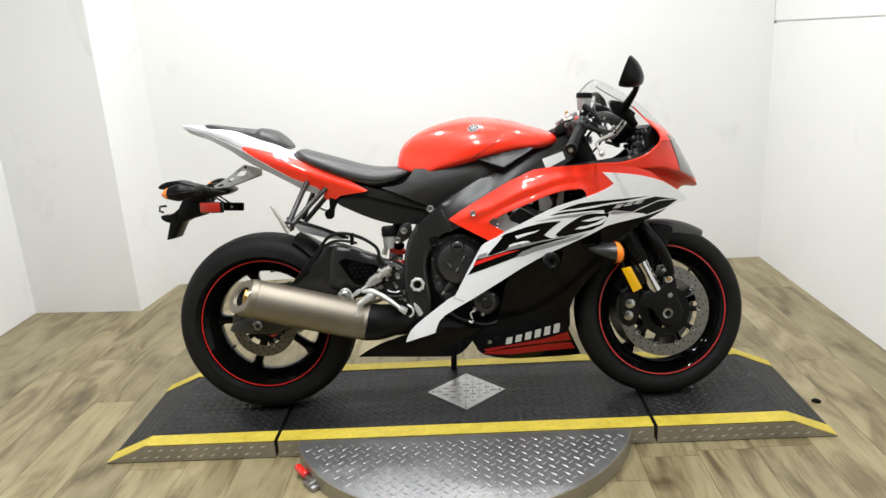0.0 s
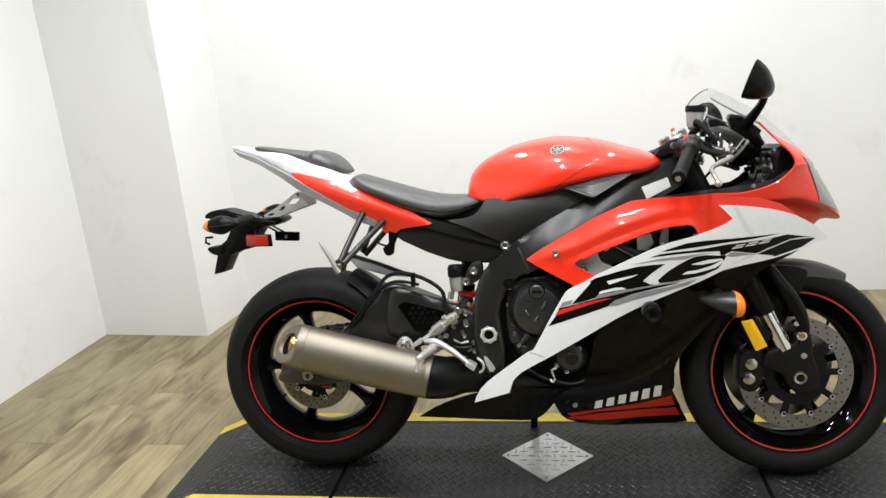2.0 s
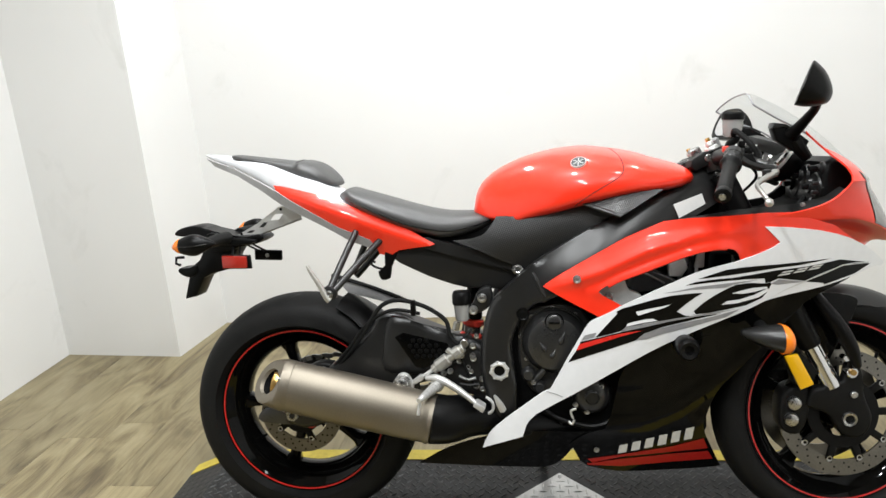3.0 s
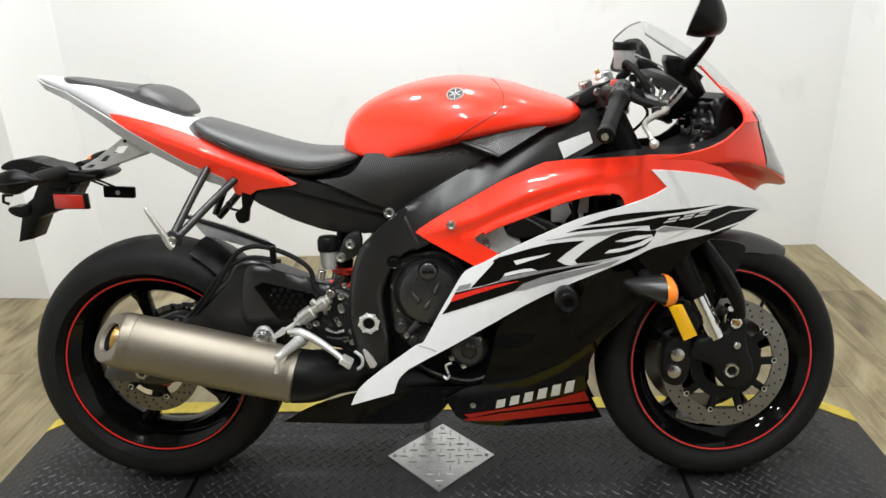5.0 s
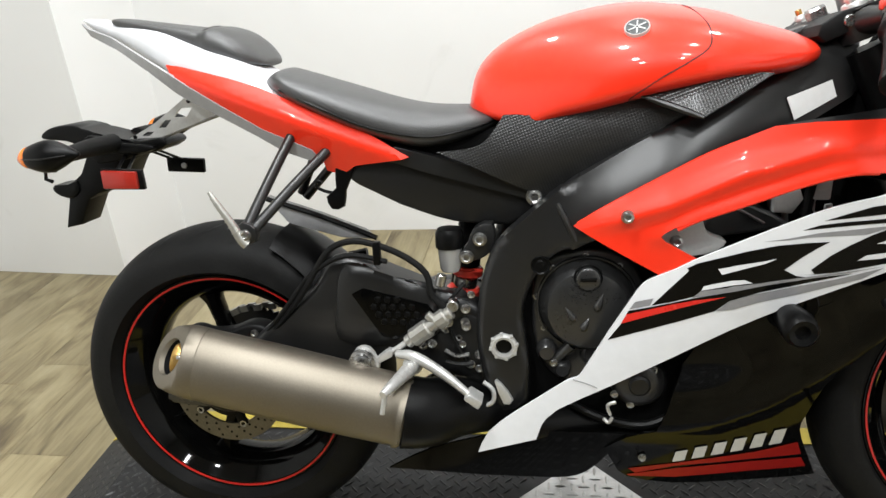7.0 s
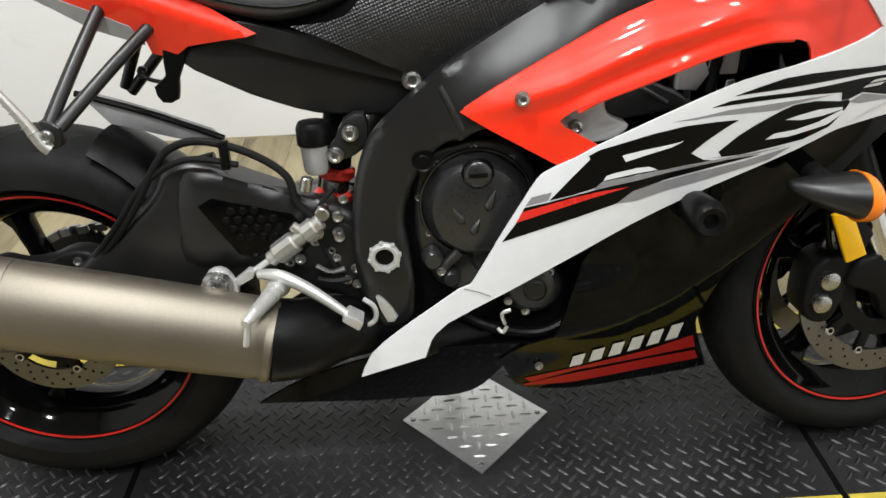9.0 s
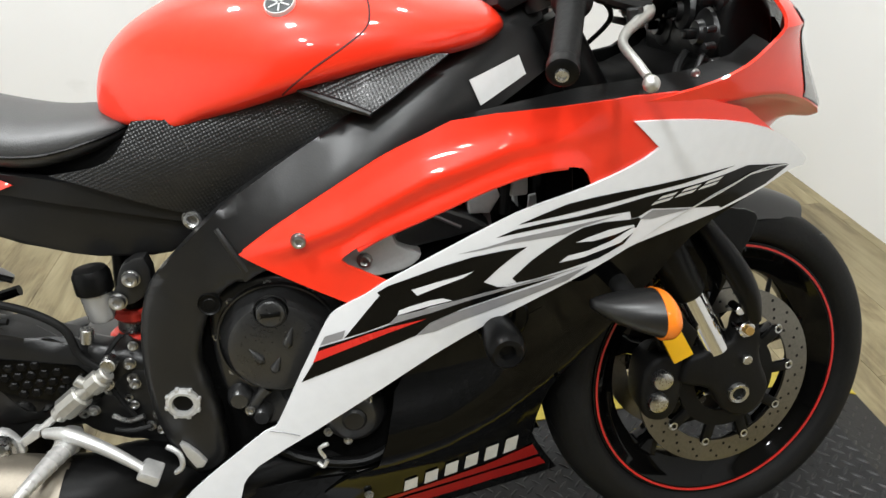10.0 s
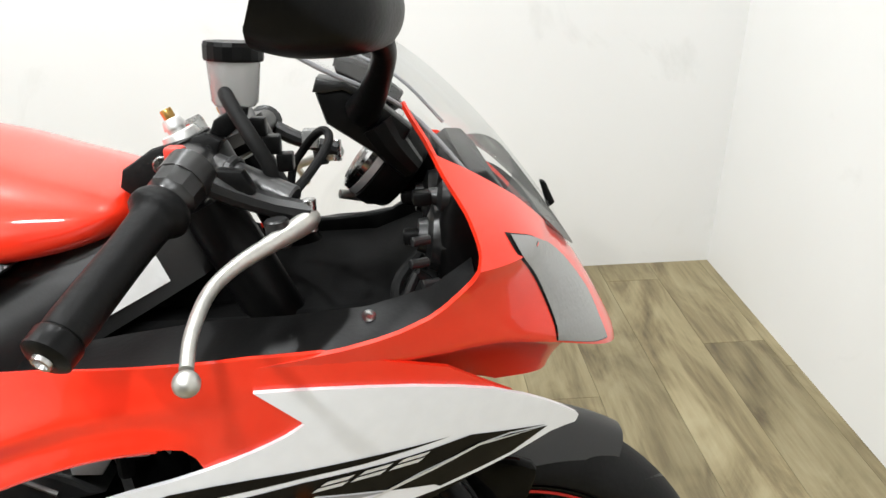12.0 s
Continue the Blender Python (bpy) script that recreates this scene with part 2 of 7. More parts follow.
# ---- modelling kit ----
def finish(name, bm, material, parent=None, smooth=True, angle=35.0):
    me = bpy.data.meshes.new(name)
    bmesh.ops.remove_doubles(bm, verts=bm.verts, dist=1e-5)
    bmesh.ops.recalc_face_normals(bm, faces=bm.faces)
    if smooth:
        for f in bm.faces:
            f.smooth = True
        for e in bm.edges:
            if len(e.link_faces) == 2 and e.calc_face_angle(0.0) > radians(angle):
                e.smooth = False
    bm.to_mesh(me)
    bm.free()
    me.materials.append(material)
    ob = new(name, me)
    if parent is not None:
        ob.parent = parent
    return ob


def part(name, bm, material, parent, label="", smooth=True, angle=35.0):
    ob = finish(name, bm, material, parent, smooth, angle)
    return tagged(ob, label) if label else ob


def again(ob, offset, parent=None):
    """One more piece on the same mesh."""
    c = bpy.data.objects.new(ob.name, ob.data)
    scene.collection.objects.link(c)
    c.parent = parent or ob.parent
    c.matrix_basis = offset
    return c


def box(x0, x1, y0, y1, z0, z1, bevel=0.0, bm=None, segments=2):
    own = bmesh.new()
    bmesh.ops.create_cube(own, size=1.0)
    for v in own.verts:
        v.co = Vector(((x0 + x1) / 2 + v.co.x * (x1 - x0), (y0 + y1) / 2 + v.co.y * (y1 - y0), (z0 + z1) / 2 + v.co.z * (z1 - z0)))
    if bevel:
        bmesh.ops.bevel(own, geom=own.edges[:], offset=bevel, segments=segments, affect="EDGES", profile=0.5)
    return merge(bm, own)


def merge(bm, own, m=None):
    if m is not None:
        bmesh.ops.transform(own, matrix=m, verts=own.verts)
    if bm is None:
        return own
    me = bpy.data.meshes.new("tmp")
    own.to_mesh(me)
    own.free()
    bm.from_mesh(me)
    bpy.data.meshes.remove(me)
    return bm


def smoothed(points, steps=6, closed=True, sharp=()):
    """A Catmull-Rom line through the points; those in sharp stay corners."""
    n, out = len(points), []
    pts = [Vector(p) for p in points]
    for i in range(n if closed else n - 1):
        p1, p2 = pts[i], pts[(i + 1) % n]
        p0 = pts[(i - 1) % n] if closed or i > 0 else p1
        p3 = pts[(i + 2) % n] if closed or i + 2 < n else p2
        if i in sharp:
            p0 = p1
        if (i + 1) % n in sharp:
            p3 = p2
        for k in range(steps):
            t = k / steps
            a, b = (p2 - p0) * 0.5, (p3 - p1) * 0.5
            out.append(p1 * (2 * t ** 3 - 3 * t ** 2 + 1) + a * (t ** 3 - 2 * t ** 2 + t) + p2 * (-2 * t ** 3 + 3 * t ** 2) + b * (t ** 3 - t ** 2))
    if not closed:
        out.append(pts[-1])
    return out


def plate(outline, d0, d1, bevel=0.003, bm=None, segments=2, steps=0, sharp=()):
    """A solid plate with this side outline (u, w), from d0 to d1 to the right of the middle plane."""
    own = bmesh.new()
    line = [(p[0], p[1]) for p in (smoothed(outline, steps, True, sharp) if steps else outline)]
    vs = [own.verts.new((u, -d0, w)) for u, w in line]
    f = own.faces.new(vs)
    r = bmesh.ops.extrude_face_region(own, geom=[f])
    for v in r["geom"]:
        if isinstance(v, bmesh.types.BMVert):
            v.co.y = -d1
    if bevel:
        caps = [fc for fc in own.faces if len(fc.verts) == len(line)]
        es = list({e for fc in caps for e in fc.edges})
        bmesh.ops.bevel(own, geom=es, offset=bevel, segments=segments, affect="EDGES", profile=0.5, clamp_overlap=True)
    bmesh.ops.triangulate(own, faces=[fc for fc in own.faces if len(fc.verts) > 4])
    return merge(bm, own)


def sheet(line, grid):
    """A flat outline filled with even triangles: its points (a, b) and faces."""
    pts = [Vector((q[0], q[1])) for q in line]
    rim = []
    for i, q in enumerate(pts):
        r = pts[(i + 1) % len(pts)]
        n = max(1, int((r - q).length / grid))
        rim += [q + (r - q) * (k / n) for k in range(n)]
    lo = Vector((min(q.x for q in rim), min(q.y for q in rim)))
    hi = Vector((max(q.x for q in rim), max(q.y for q in rim)))
    inner, j = [], 0
    y = lo.y + grid * 0.5
    while y < hi.y:
        x = lo.x + grid * (0.25 + 0.5 * (j % 2))
        while x < hi.x:
            c = Vector((x, y))
            odd, near = False, 9.0
            for k, q in enumerate(rim):
                r = rim[k - 1]
                near = min(near, (q - c).length_squared)
                if (q.y > y) != (r.y > y) and x < (r.x - q.x) * (y - q.y) / (r.y - q.y) + q.x:
                    odd = not odd
            if odd and near > (grid * 0.45) ** 2:
                inner.append(c)
            x += grid
        y += grid * 0.87
        j += 1
    got = geometry.delaunay_2d_cdt(rim + inner, [], [list(range(len(rim)))], 1, 1e-6)
    return got[0], got[2]


def skin(outline, field, steps=5, sharp=(), grid=0.03, side=1):
    """A sheet with this side outline (u, w), bent to d = field(u, w)."""
    own = bmesh.new()
    vs, fs = sheet(smoothed(outline, steps, True, sharp) if steps else outline, grid)
    made = [own.verts.new((q.x, -side * field(q.x, q.y), q.y)) for q in vs]
    for f in fs:
        own.faces.new([made[i] for i in f])
    return own


def shell(ob, depth):
    """Gives a sheet thickness, with crisp rims."""
    ob.modifiers.new("thick", "SOLIDIFY").thickness = depth
    ob.modifiers.new("crisp", "EDGE_SPLIT").split_angle = radians(40)


def loft(stations, n=28, caps=True, bm=None, crown=None):
    """A closed body from stations (u, low, high, half width, power, where it is widest 0..1); crown: another power for the upper half."""
    own, rings = bmesh.new(), []
    for u, lo, hi, hw, pw, mid in stations:
        ring = []
        for i in range(n):
            a = 2 * math.pi * i / n
            c, s = math.cos(a), math.sin(a)
            pw_here = crown if crown and s > 0 else pw
            x = math.copysign(abs(c) ** (2 / pw_here), c) * hw
            wm = lo + (hi - lo) * mid
            h = (hi - wm) if s > 0 else (wm - lo)
            z = wm + math.copysign(abs(s) ** (2 / pw_here), s) * h
            ring.append(own.verts.new((u, x, z)))
        rings.append(ring)
    for a, b in zip(rings, rings[1:]):
        for i in range(n):
            own.faces.new((a[i], a[(i + 1) % n], b[(i + 1) % n], b[i]))
    if caps:
        for ring in (rings[0], rings[-1]):
            c = own.verts.new(sum((v.co for v in ring), Vector()) / n)
            for i in range(n):
                own.faces.new((ring[i], ring[(i + 1) % n], c))
    return merge(bm, own)


def spline_stations(stations, steps=4):
    return [tuple(p) for p in catmull(stations, steps)]


def catmull(rows, steps):
    a = np.array(rows, float)
    n, out = len(a), []
    for i in range(n - 1):
        p0, p1, p2, p3 = a[max(i - 1, 0)], a[i], a[i + 1], a[min(i + 2, n - 1)]
        for k in range(steps):
            t = k / steps
            out.append(p1 * (2 * t ** 3 - 3 * t ** 2 + 1) + (p2 - p0) * 0.5 * (t ** 3 - 2 * t ** 2 + t) + p2 * (-2 * t ** 3 + 3 * t ** 2) + (p3 - p1) * 0.5 * (t ** 3 - t ** 2))
    out.append(a[-1])
    return out


def P(u, d, w):
    return Vector((u, -d, w))


def tube(path, r, n=10, bm=None, steps=5, caps=True):
    """A round rod or hose along places (u, d, w); r is one radius or one for each place."""
    own = bmesh.new()
    rs = [r] * len(path) if isinstance(r, (int, float)) else list(r)
    rows = [(*P(*p), q) for p, q in zip(path, rs)]
    rows = catmull(rows, steps) if steps > 1 and len(rows) > 2 else [np.array(x, float) for x in rows]
    pts = [Vector(x[:3]) for x in rows]
    up, rings = None, []
    for i, p in enumerate(pts):
        t = (pts[min(i + 1, len(pts) - 1)] - pts[max(i - 1, 0)]).normalized()
        if up is None:
            up = t.orthogonal().normalized()
        up = (up - t * up.dot(t)).normalized()
        side = t.cross(up)
        rings.append([own.verts.new(p + (up * math.cos(2 * math.pi * k / n) + side * math.sin(2 * math.pi * k / n)) * rows[i][3]) for k in range(n)])
    for a, b in zip(rings, rings[1:]):
        for k in range(n):
            own.faces.new((a[k], a[(k + 1) % n], b[(k + 1) % n], b[k]))
    if caps:
        own.faces.new(rings[0]), own.faces.new(rings[-1])
    return merge(bm, own)


def lathe(profile, centre, axis=(0, -1, 0), n=32, bm=None, closed=False):
    """A turned body: profile of (radius, distance along axis) about the axis through centre (world of the thing)."""
    own = bmesh.new()
    z = Vector(axis).normalized()
    x = z.orthogonal().normalized()
    y = z.cross(x)
    c = Vector(centre)
    rings = []
    for r, h in profile:
        rings.append([own.verts.new(c + z * h + (x * math.cos(2 * math.pi * k / n) + y * math.sin(2 * math.pi * k / n)) * max(r, 1e-5)) for k in range(n)])
    pairs = list(zip(rings, rings[1:])) + ([(rings[-1], rings[0])] if closed else [])
    for a, b in pairs:
        for k in range(n):
            own.faces.new((a[k], a[(k + 1) % n], b[(k + 1) % n], b[k]))
    return merge(bm, own)


def rod(a, b, r, n=14, bm=None, chamfer=0.15):
    """A short turned pin from a to b (u, d, w) with eased ends."""
    pa, pb = P(*a), P(*b)
    ln = (pb - pa).length
    e = min(r * chamfer, ln / 3)
    return lathe([(0, 0), (r - e, 0), (r, e), (r, ln - e), (r - e, ln), (0, ln)], pa, pb - pa, n, bm)


# ---- the room ----
LEFT, RIGHT, BACK, FRONT, TOP = -2.245, 1.750, 4.000, -5.5, 2.7
MOUTH = -1.2
tagged(finish("floor", box(LEFT - 0.2, RIGHT + 0.2, FRONT - 0.2, BACK + 0.2, -0.12, -0.0065), SUBFLOOR, smooth=False), "greige oak vinyl plank floor of a white studio bay", "floor", kind="structure")
floor = bpy.data.objects["floor"]


def wall(name, x0, x1, y0, y1, z0=0.0, z1=TOP, label="white painted studio wall"):
    return tagged(finish(name, box(x0, x1, y0, y1, z0, z1), WALL, smooth=False), label, "wall", kind="structure")


wall("wall_back", -1.600, RIGHT, BACK, BACK + 0.12)
bm = box(RIGHT, RIGHT + 0.12, MOUTH, BACK + 0.12, 0, 1.268)
box(RIGHT + 0.012, RIGHT + 0.12, MOUTH, BACK + 0.12, 1.268, 1.282, bm=bm)
box(RIGHT + 0.002, RIGHT + 0.12, MOUTH, BACK + 0.12, 1.282, TOP, bm=bm)
tagged(finish("wall_right", bm, WALL, smooth=False), "white painted wall with a thin dark joint", "wall", kind="structure")
wall("wall_left", LEFT - 0.12, LEFT, MOUTH, 3.625)
# the boxed-in corner: a short wall across and its return to the back wall
bm = bmesh.new()
for z in (0.0, TOP):
    for x, y in ((LEFT - 0.12, 3.632), (-1.645, 3.575), (-1.600, BACK), (-1.600, BACK + 0.12), (LEFT - 0.12, BACK + 0.12)):
        bm.verts.new((x, y, z))
bm.verts.ensure_lookup_table()
for i in range(5):
    j = (i + 1) % 5
    bm.faces.new([bm.verts[k] for k in (i, j, j + 5, i + 5)])
bm.faces.new(bm.verts[0:5]), bm.faces.new(bm.verts[5:10])
tagged(finish("wall_boxing", bm, WALL, smooth=False), "white painted boxed-in corner of the wall", "wall", kind="structure")
# unseen dark walls behind the camera, added so gloss black reflects little light
tagged(finish("wall_front", box(LEFT - 0.12, RIGHT + 0.12, FRONT - 0.12, FRONT, 0, TOP), DIM, smooth=False), "unseen dark grey end wall, added to keep reflections dark", "wall", kind="structure")
for nm, x in (("wall_hall_left", LEFT - 0.12), ("wall_hall_right", RIGHT)):
    tagged(finish(nm, box(x, x + 0.12, FRONT, MOUTH, 0, TOP), DIM, smooth=False), "unseen dark grey side wall, added to keep reflections dark", "wall", kind="structure")
tagged(finish("ceiling", box(LEFT - 0.12, RIGHT + 0.12, FRONT - 0.12, BACK + 0.12, TOP, TOP + 0.1), CEIL, smooth=False), "plain white ceiling", "ceiling", kind="structure")

# a black panel low on the left wall
bm = box(LEFT, LEFT + 0.02, 2.45, 2.80, 0.09, 0.32, 0.004)
panel = tagged(finish("wall_panel", bm, PLASTIC), "black plastic panel fixed low on a white wall", "panel")
part("panel_rim", box(LEFT + 0.02, LEFT + 0.026, 2.47, 2.78, 0.11, 0.30, 0.002), GLOSS, panel)

# ---- the stand ----
X0, X1, F0, F1 = -0.983, 1.123, -1.124, 1.265
Y0, Y1, DZ = 2.108, 2.668, 0.06
SL, SR = -0.547, 0.687
YT = 0.062


def tread(name, inside, height, pitch, turn, material, parent, length=0.030, wide=0.008, tall=0.0022, label=""):
    """Raised lens-shaped bars, each next one turned by a right angle, wherever inside(x, y) holds; height(x, y) gives the plate."""
    verts, faces = [], []
    c, s = math.cos(turn), math.sin(turn)
    cells = [(i, j) for i in range(-90, 91) for j in range(-90, 91)]
    for i, j in cells:
        a, b = i * pitch, j * pitch
        x, y = 0.08 + a * c - b * s, 2.4 + a * s + b * c
        if not inside(x, y):
            continue
        t = turn + (math.pi / 2 if (i + j) % 2 else 0.0)
        ct, st = math.cos(t), math.sin(t)
        k = len(verts)
        shape = [(-0.5, 0, 0), (-0.2, -0.5, 0), (0.2, -0.5, 0), (0.5, 0, 0), (0.2, 0.5, 0), (-0.2, 0.5, 0), (-0.22, 0, 1), (0.22, 0, 1)]
        for px, py, pz in shape:
            lx, ly = px * length, py * wide
            vx, vy = x + lx * ct - ly * st, y + lx * st + ly * ct
            verts.append((vx, vy, height(vx, vy) + pz * tall - 0.0003))
        faces += [tuple(k + q for q in f) for f in ((0, 1, 6), (1, 2, 7, 6), (2, 3, 7), (3, 4, 7), (4, 5, 6, 7), (5, 0, 6))]
    me = bpy.data.meshes.new(name)
    me.from_pydata(verts, [], faces)
    me.update()
    me.materials.append(material)
    ob = new(name, me)
    ob.parent = parent
    return tagged(ob, label, kind="stuff")


def deck_height(x, y):
    if x < X0:
        return DZ * max(0.0, (x - F0) / (X0 - F0))
    if x > X1:
        return DZ * max(0.0, (F1 - x) / (F1 - X1))
    return DZ


def deck_section(x0, x1):
    """One length of deck: a solid with its true end slope."""
    xs = sorted({x0, x1} | {x for x in (X0, X1) if x0 < x < x1})
    bm = bmesh.new()
    low, top = [], []
    for x in xs:
        h = max(deck_height(x, 0), 0.0012)
        low.append([bm.verts.new((x, y, 0.0)) for y in (Y0, Y1)])
        top.append([bm.verts.new((x, y, h)) for y in (Y0, Y1)])
    for i in range(len(xs) - 1):
        bm.faces.new((top[i][0], top[i + 1][0], top[i + 1][1], top[i][1]))
        bm.faces.new((low[i][0], low[i + 1][0], top[i + 1][0], top[i][0]))
        bm.faces.new((low[i][1], low[i + 1][1], top[i + 1][1], top[i][1]))
        bm.faces.new((low[i][0], low[i + 1][0], low[i + 1][1], low[i][1]))
    for i in (0, -1):
        bm.faces.new((low[i][0], low[i][1], top[i][1], top[i][0]))
    return bm


def tape_strip(x0, x1, y0, y1):
    xs = sorted({x0, x1} | {x for x in (X0, X1) if x0 < x < x1})
    bm = bmesh.new()
    rows = [[bm.verts.new((x, y, max(deck_height(x, 0), 0.0012) + dz)) for y, dz in ((y0, 0.0003), (y0, 0.0026), (y1, 0.0026), (y1, 0.0003))] for x in xs]
    for a, b in zip(rows, rows[1:]):
        for i in range(3):
            bm.faces.new((a[i], b[i], b[i + 1], a[i + 1]))
    return bm


stand = tagged(new("display_stand"), "low black tread-plate display stand with yellow tape edges", "stand")
for name, a, b in (("ramp_section", F0, SL - 0.006), ("centre_section", SL + 0.006, SR - 0.006), ("ramp_section", SR + 0.006, F1)):
    sec = part(name, deck_section(a, b), DECK, stand, "black tread-plate deck", smooth=False)
    tread("tread", lambda x, y, a=a, b=b: a + 0.02 < x < b - 0.02 and Y0 + YT + 0.016 < y < Y1 - 0.07 and abs(x - 0.08) + abs(y - 2.402) > 0.168, deck_height, 0.0225, math.pi / 4, DECK_BAR, sec, label="rubbed raised bars of tread plate")
    part("front_tape", tape_strip(a, b, Y0 - 0.0005, Y0 + YT), TAPE, sec, "yellow safety tape", smooth=False)
    part("back_tape", tape_strip(a, b, Y1 - 0.055, Y1 + 0.0005), TAPE, sec, "yellow safety tape", smooth=False)
    # bright skirt in front of each length
    bm = bmesh.new()
    xs = sorted({a, b} | {x for x in (X0, X1) if a < x < b})
    rows = [[bm.verts.new((x, y, z)) for y, z in ((Y0, 0.003), (Y0 - 0.003, 0.003), (Y0 - 0.003, max(deck_height(x, 0) - 0.002, 0.0035)), (Y0, max(deck_height(x, 0) - 0.002, 0.0035)))] for x in xs]
    for ra, rb in zip(rows, rows[1:]):
        for i in range(4):
            bm.faces.new((ra[i], rb[i], rb[(i + 1) % 4], ra[(i + 1) % 4]))
    bm.faces.new(rows[0]), bm.faces.new(rows[-1])
    skirt = part("skirt", bm, SIDE, sec, "bright steel skirt", smooth=False)
    verts, faces = [], []
    x, row = a + 0.02, 0
    while x < b - 0.02:
        for z in (0.018, 0.043):
            xx = x + (0.019 if z > 0.03 else 0.0)
            if deck_height(xx, 0) > z + 0.008 and xx < b - 0.012:
                k = len(verts)
                for px, pz, py in ((-0.011, -0.004, 0), (0.0, -0.0035, 0), (0.011, 0.004, 0), (0.0, 0.0035, 0), (0, 0, -0.0018)):
                    verts.append((xx + px, Y0 - 0.0029 + py, z + pz))
                faces += [(k, k + 1, k + 4), (k + 1, k + 2, k + 4), (k + 2, k + 3, k + 4), (k + 3, k, k + 4)]
        x += 0.038
    me = bpy.data.meshes.new("skirt_tread")
    me.from_pydata(verts, [], faces)
    me.materials.append(SILVER)
    ob = new("skirt_tread", me)
    ob.parent = skirt
    tagged(ob, kind="stuff")

# the diamond plate let into the deck, with four rivets
dia = bmesh.new()
for z in (DZ - 0.001, DZ + 0.003):
    for x, y in ((0.08, 2.262), (0.221, 2.402), (0.08, 2.542), (-0.061, 2.402)):
        dia.verts.new((x, y, z))
dia.verts.ensure_lookup_table()
dia.faces.new(dia.verts[4:8])
for i in range(4):
    dia.faces.new([dia.verts[k] for k in (i, (i + 1) % 4, (i + 1) % 4 + 4, i + 4)])
dia = part("diamond_plate", dia, SILVER, stand, "bright aluminium diamond of tread plate", smooth=False)
tread("tread", lambda x, y: abs(x - 0.08) + abs(y - 2.402) < 0.122, lambda x, y: DZ + 0.003, 0.0245, 0.0, SILVER, dia)
rivet = None
for x, y in ((0.08, 2.282), (0.201, 2.402), (0.08, 2.522), (-0.041, 2.402)):
    if rivet is None:
        rivet = part("rivet", lathe([(0.006, 0), (0.0055, 0.0015), (0.003, 0.0028), (0, 0.003)], (0, 0, 0), (0, 0, 1), 12), BOLT, dia)
        rivet.location = (x, y, DZ + 0.003)
    else:
        again(rivet, pose(x, y, DZ + 0.003))

# the round turntable that the stand sits on
TCX, TCY, TR = 0.067, 2.275, 0.565
seg = 96
bm = lathe([(0, 0.0), (TR - 0.004, 0.0), (TR, 0.004), (TR, DZ - 0.0055), (TR - 0.004, DZ - 0.0035), (0, DZ - 0.0035)], (TCX, TCY, 0), (0, 0, 1), seg)
bmesh.ops.bisect_plane(bm, geom=bm.verts[:] + bm.edges[:] + bm.faces[:], plane_co=(0, Y0 - 0.0035, 0), plane_no=(0, 1, 0), clear_outer=True)
table = tagged(finish("turntable_edge", bm, DISC_PLATE), "grey tread-plate turntable segment in front of the stand", "turntable")
tread("tread", lambda x, y: y < Y0 - 0.02 and math.hypot(x - TCX, y - TCY) < TR - 0.02, lambda x, y: DZ - 0.0035, 0.0275, math.pi / 4, GREYALU, table)
rimring = lathe([(TR + 0.0002, 0.002), (TR + 0.003, 0.002), (TR + 0.003, DZ - 0.006), (TR + 0.0002, DZ - 0.006)], (TCX, TCY, 0), (0, 0, 1), seg, closed=True)
bmesh.ops.bisect_plane(rimring, geom=rimring.verts[:] + rimring.edges[:] + rimring.faces[:], plane_co=(0, Y0 - 0.0035, 0), plane_no=(0, 1, 0), clear_outer=True)
part("rim_band", rimring, SIDE, table, "scuffed steel rim band")

# toggle lock with a red grip beside the turntable
lock = tagged(new("toggle_lock"), "small steel toggle lock with a red grip on the floor", "lock")
lock.matrix_basis = pose(-0.395, 1.935, 0.0, 0, 0, -48)
body = part("lock_body", box(-0.03, 0.03, -0.02, 0.02, 0.0, 0.018, 0.004), GREYALU, lock)
part("lever", box(-0.05, 0.02, -0.006, 0.006, 0.018, 0.028, 0.003), BOLT, lock)
part("pin", lathe([(0, -0.024), (0.005, -0.024), (0.005, 0.024), (0, 0.024)], (0.012, 0, 0.022), (0, 1, 0), 12), BOLT, lock)
part("grip", lathe([(0, 0), (0.009, 0.001), (0.012, 0.006), (0.0125, 0.05), (0.009, 0.058), (0, 0.06)], (-0.035, 0, 0.024), (-1, 0, 0.1), 16), DECAL_RED, lock, "red rubber grip")
# a small stray lump of tape on the floor beside the ramp
bm = bmesh.new()
bmesh.ops.create_icosphere(bm, subdivisions=2, radius=0.012)
for v in bm.verts:
    v.co = Vector((v.co.x * 1.4, v.co.y, max(v.co.z, -0.006) * 0.7)) * (1 + 0.35 * noise.noise(v.co * 90))
    v.co.z += 0.005
crumb = tagged(finish("rubber_scrap", bm, PLASTIC), "small dark rubber scrap on the floor", "scrap")
crumb.location = (1.30, 2.33, 0.0)

# ---- the motorcycle ----
# its own axes: x forward from the rear axle, z up from the deck, y to the left; it leans on its side stand
bike = tagged(new("motorcycle"), "red, white and black sport motorcycle leaning on its side stand", "motorcycle")
bike.matrix_basis = pose(-0.620, 2.3675, DZ + 0.0005, -7.97, 0.62, 0.45) @ Matrix.Scale(1.006, 4)
RU, RW, RR = 0.015, 0.312, 0.310
FU, FW, FR = 1.372, 0.305, 0.293

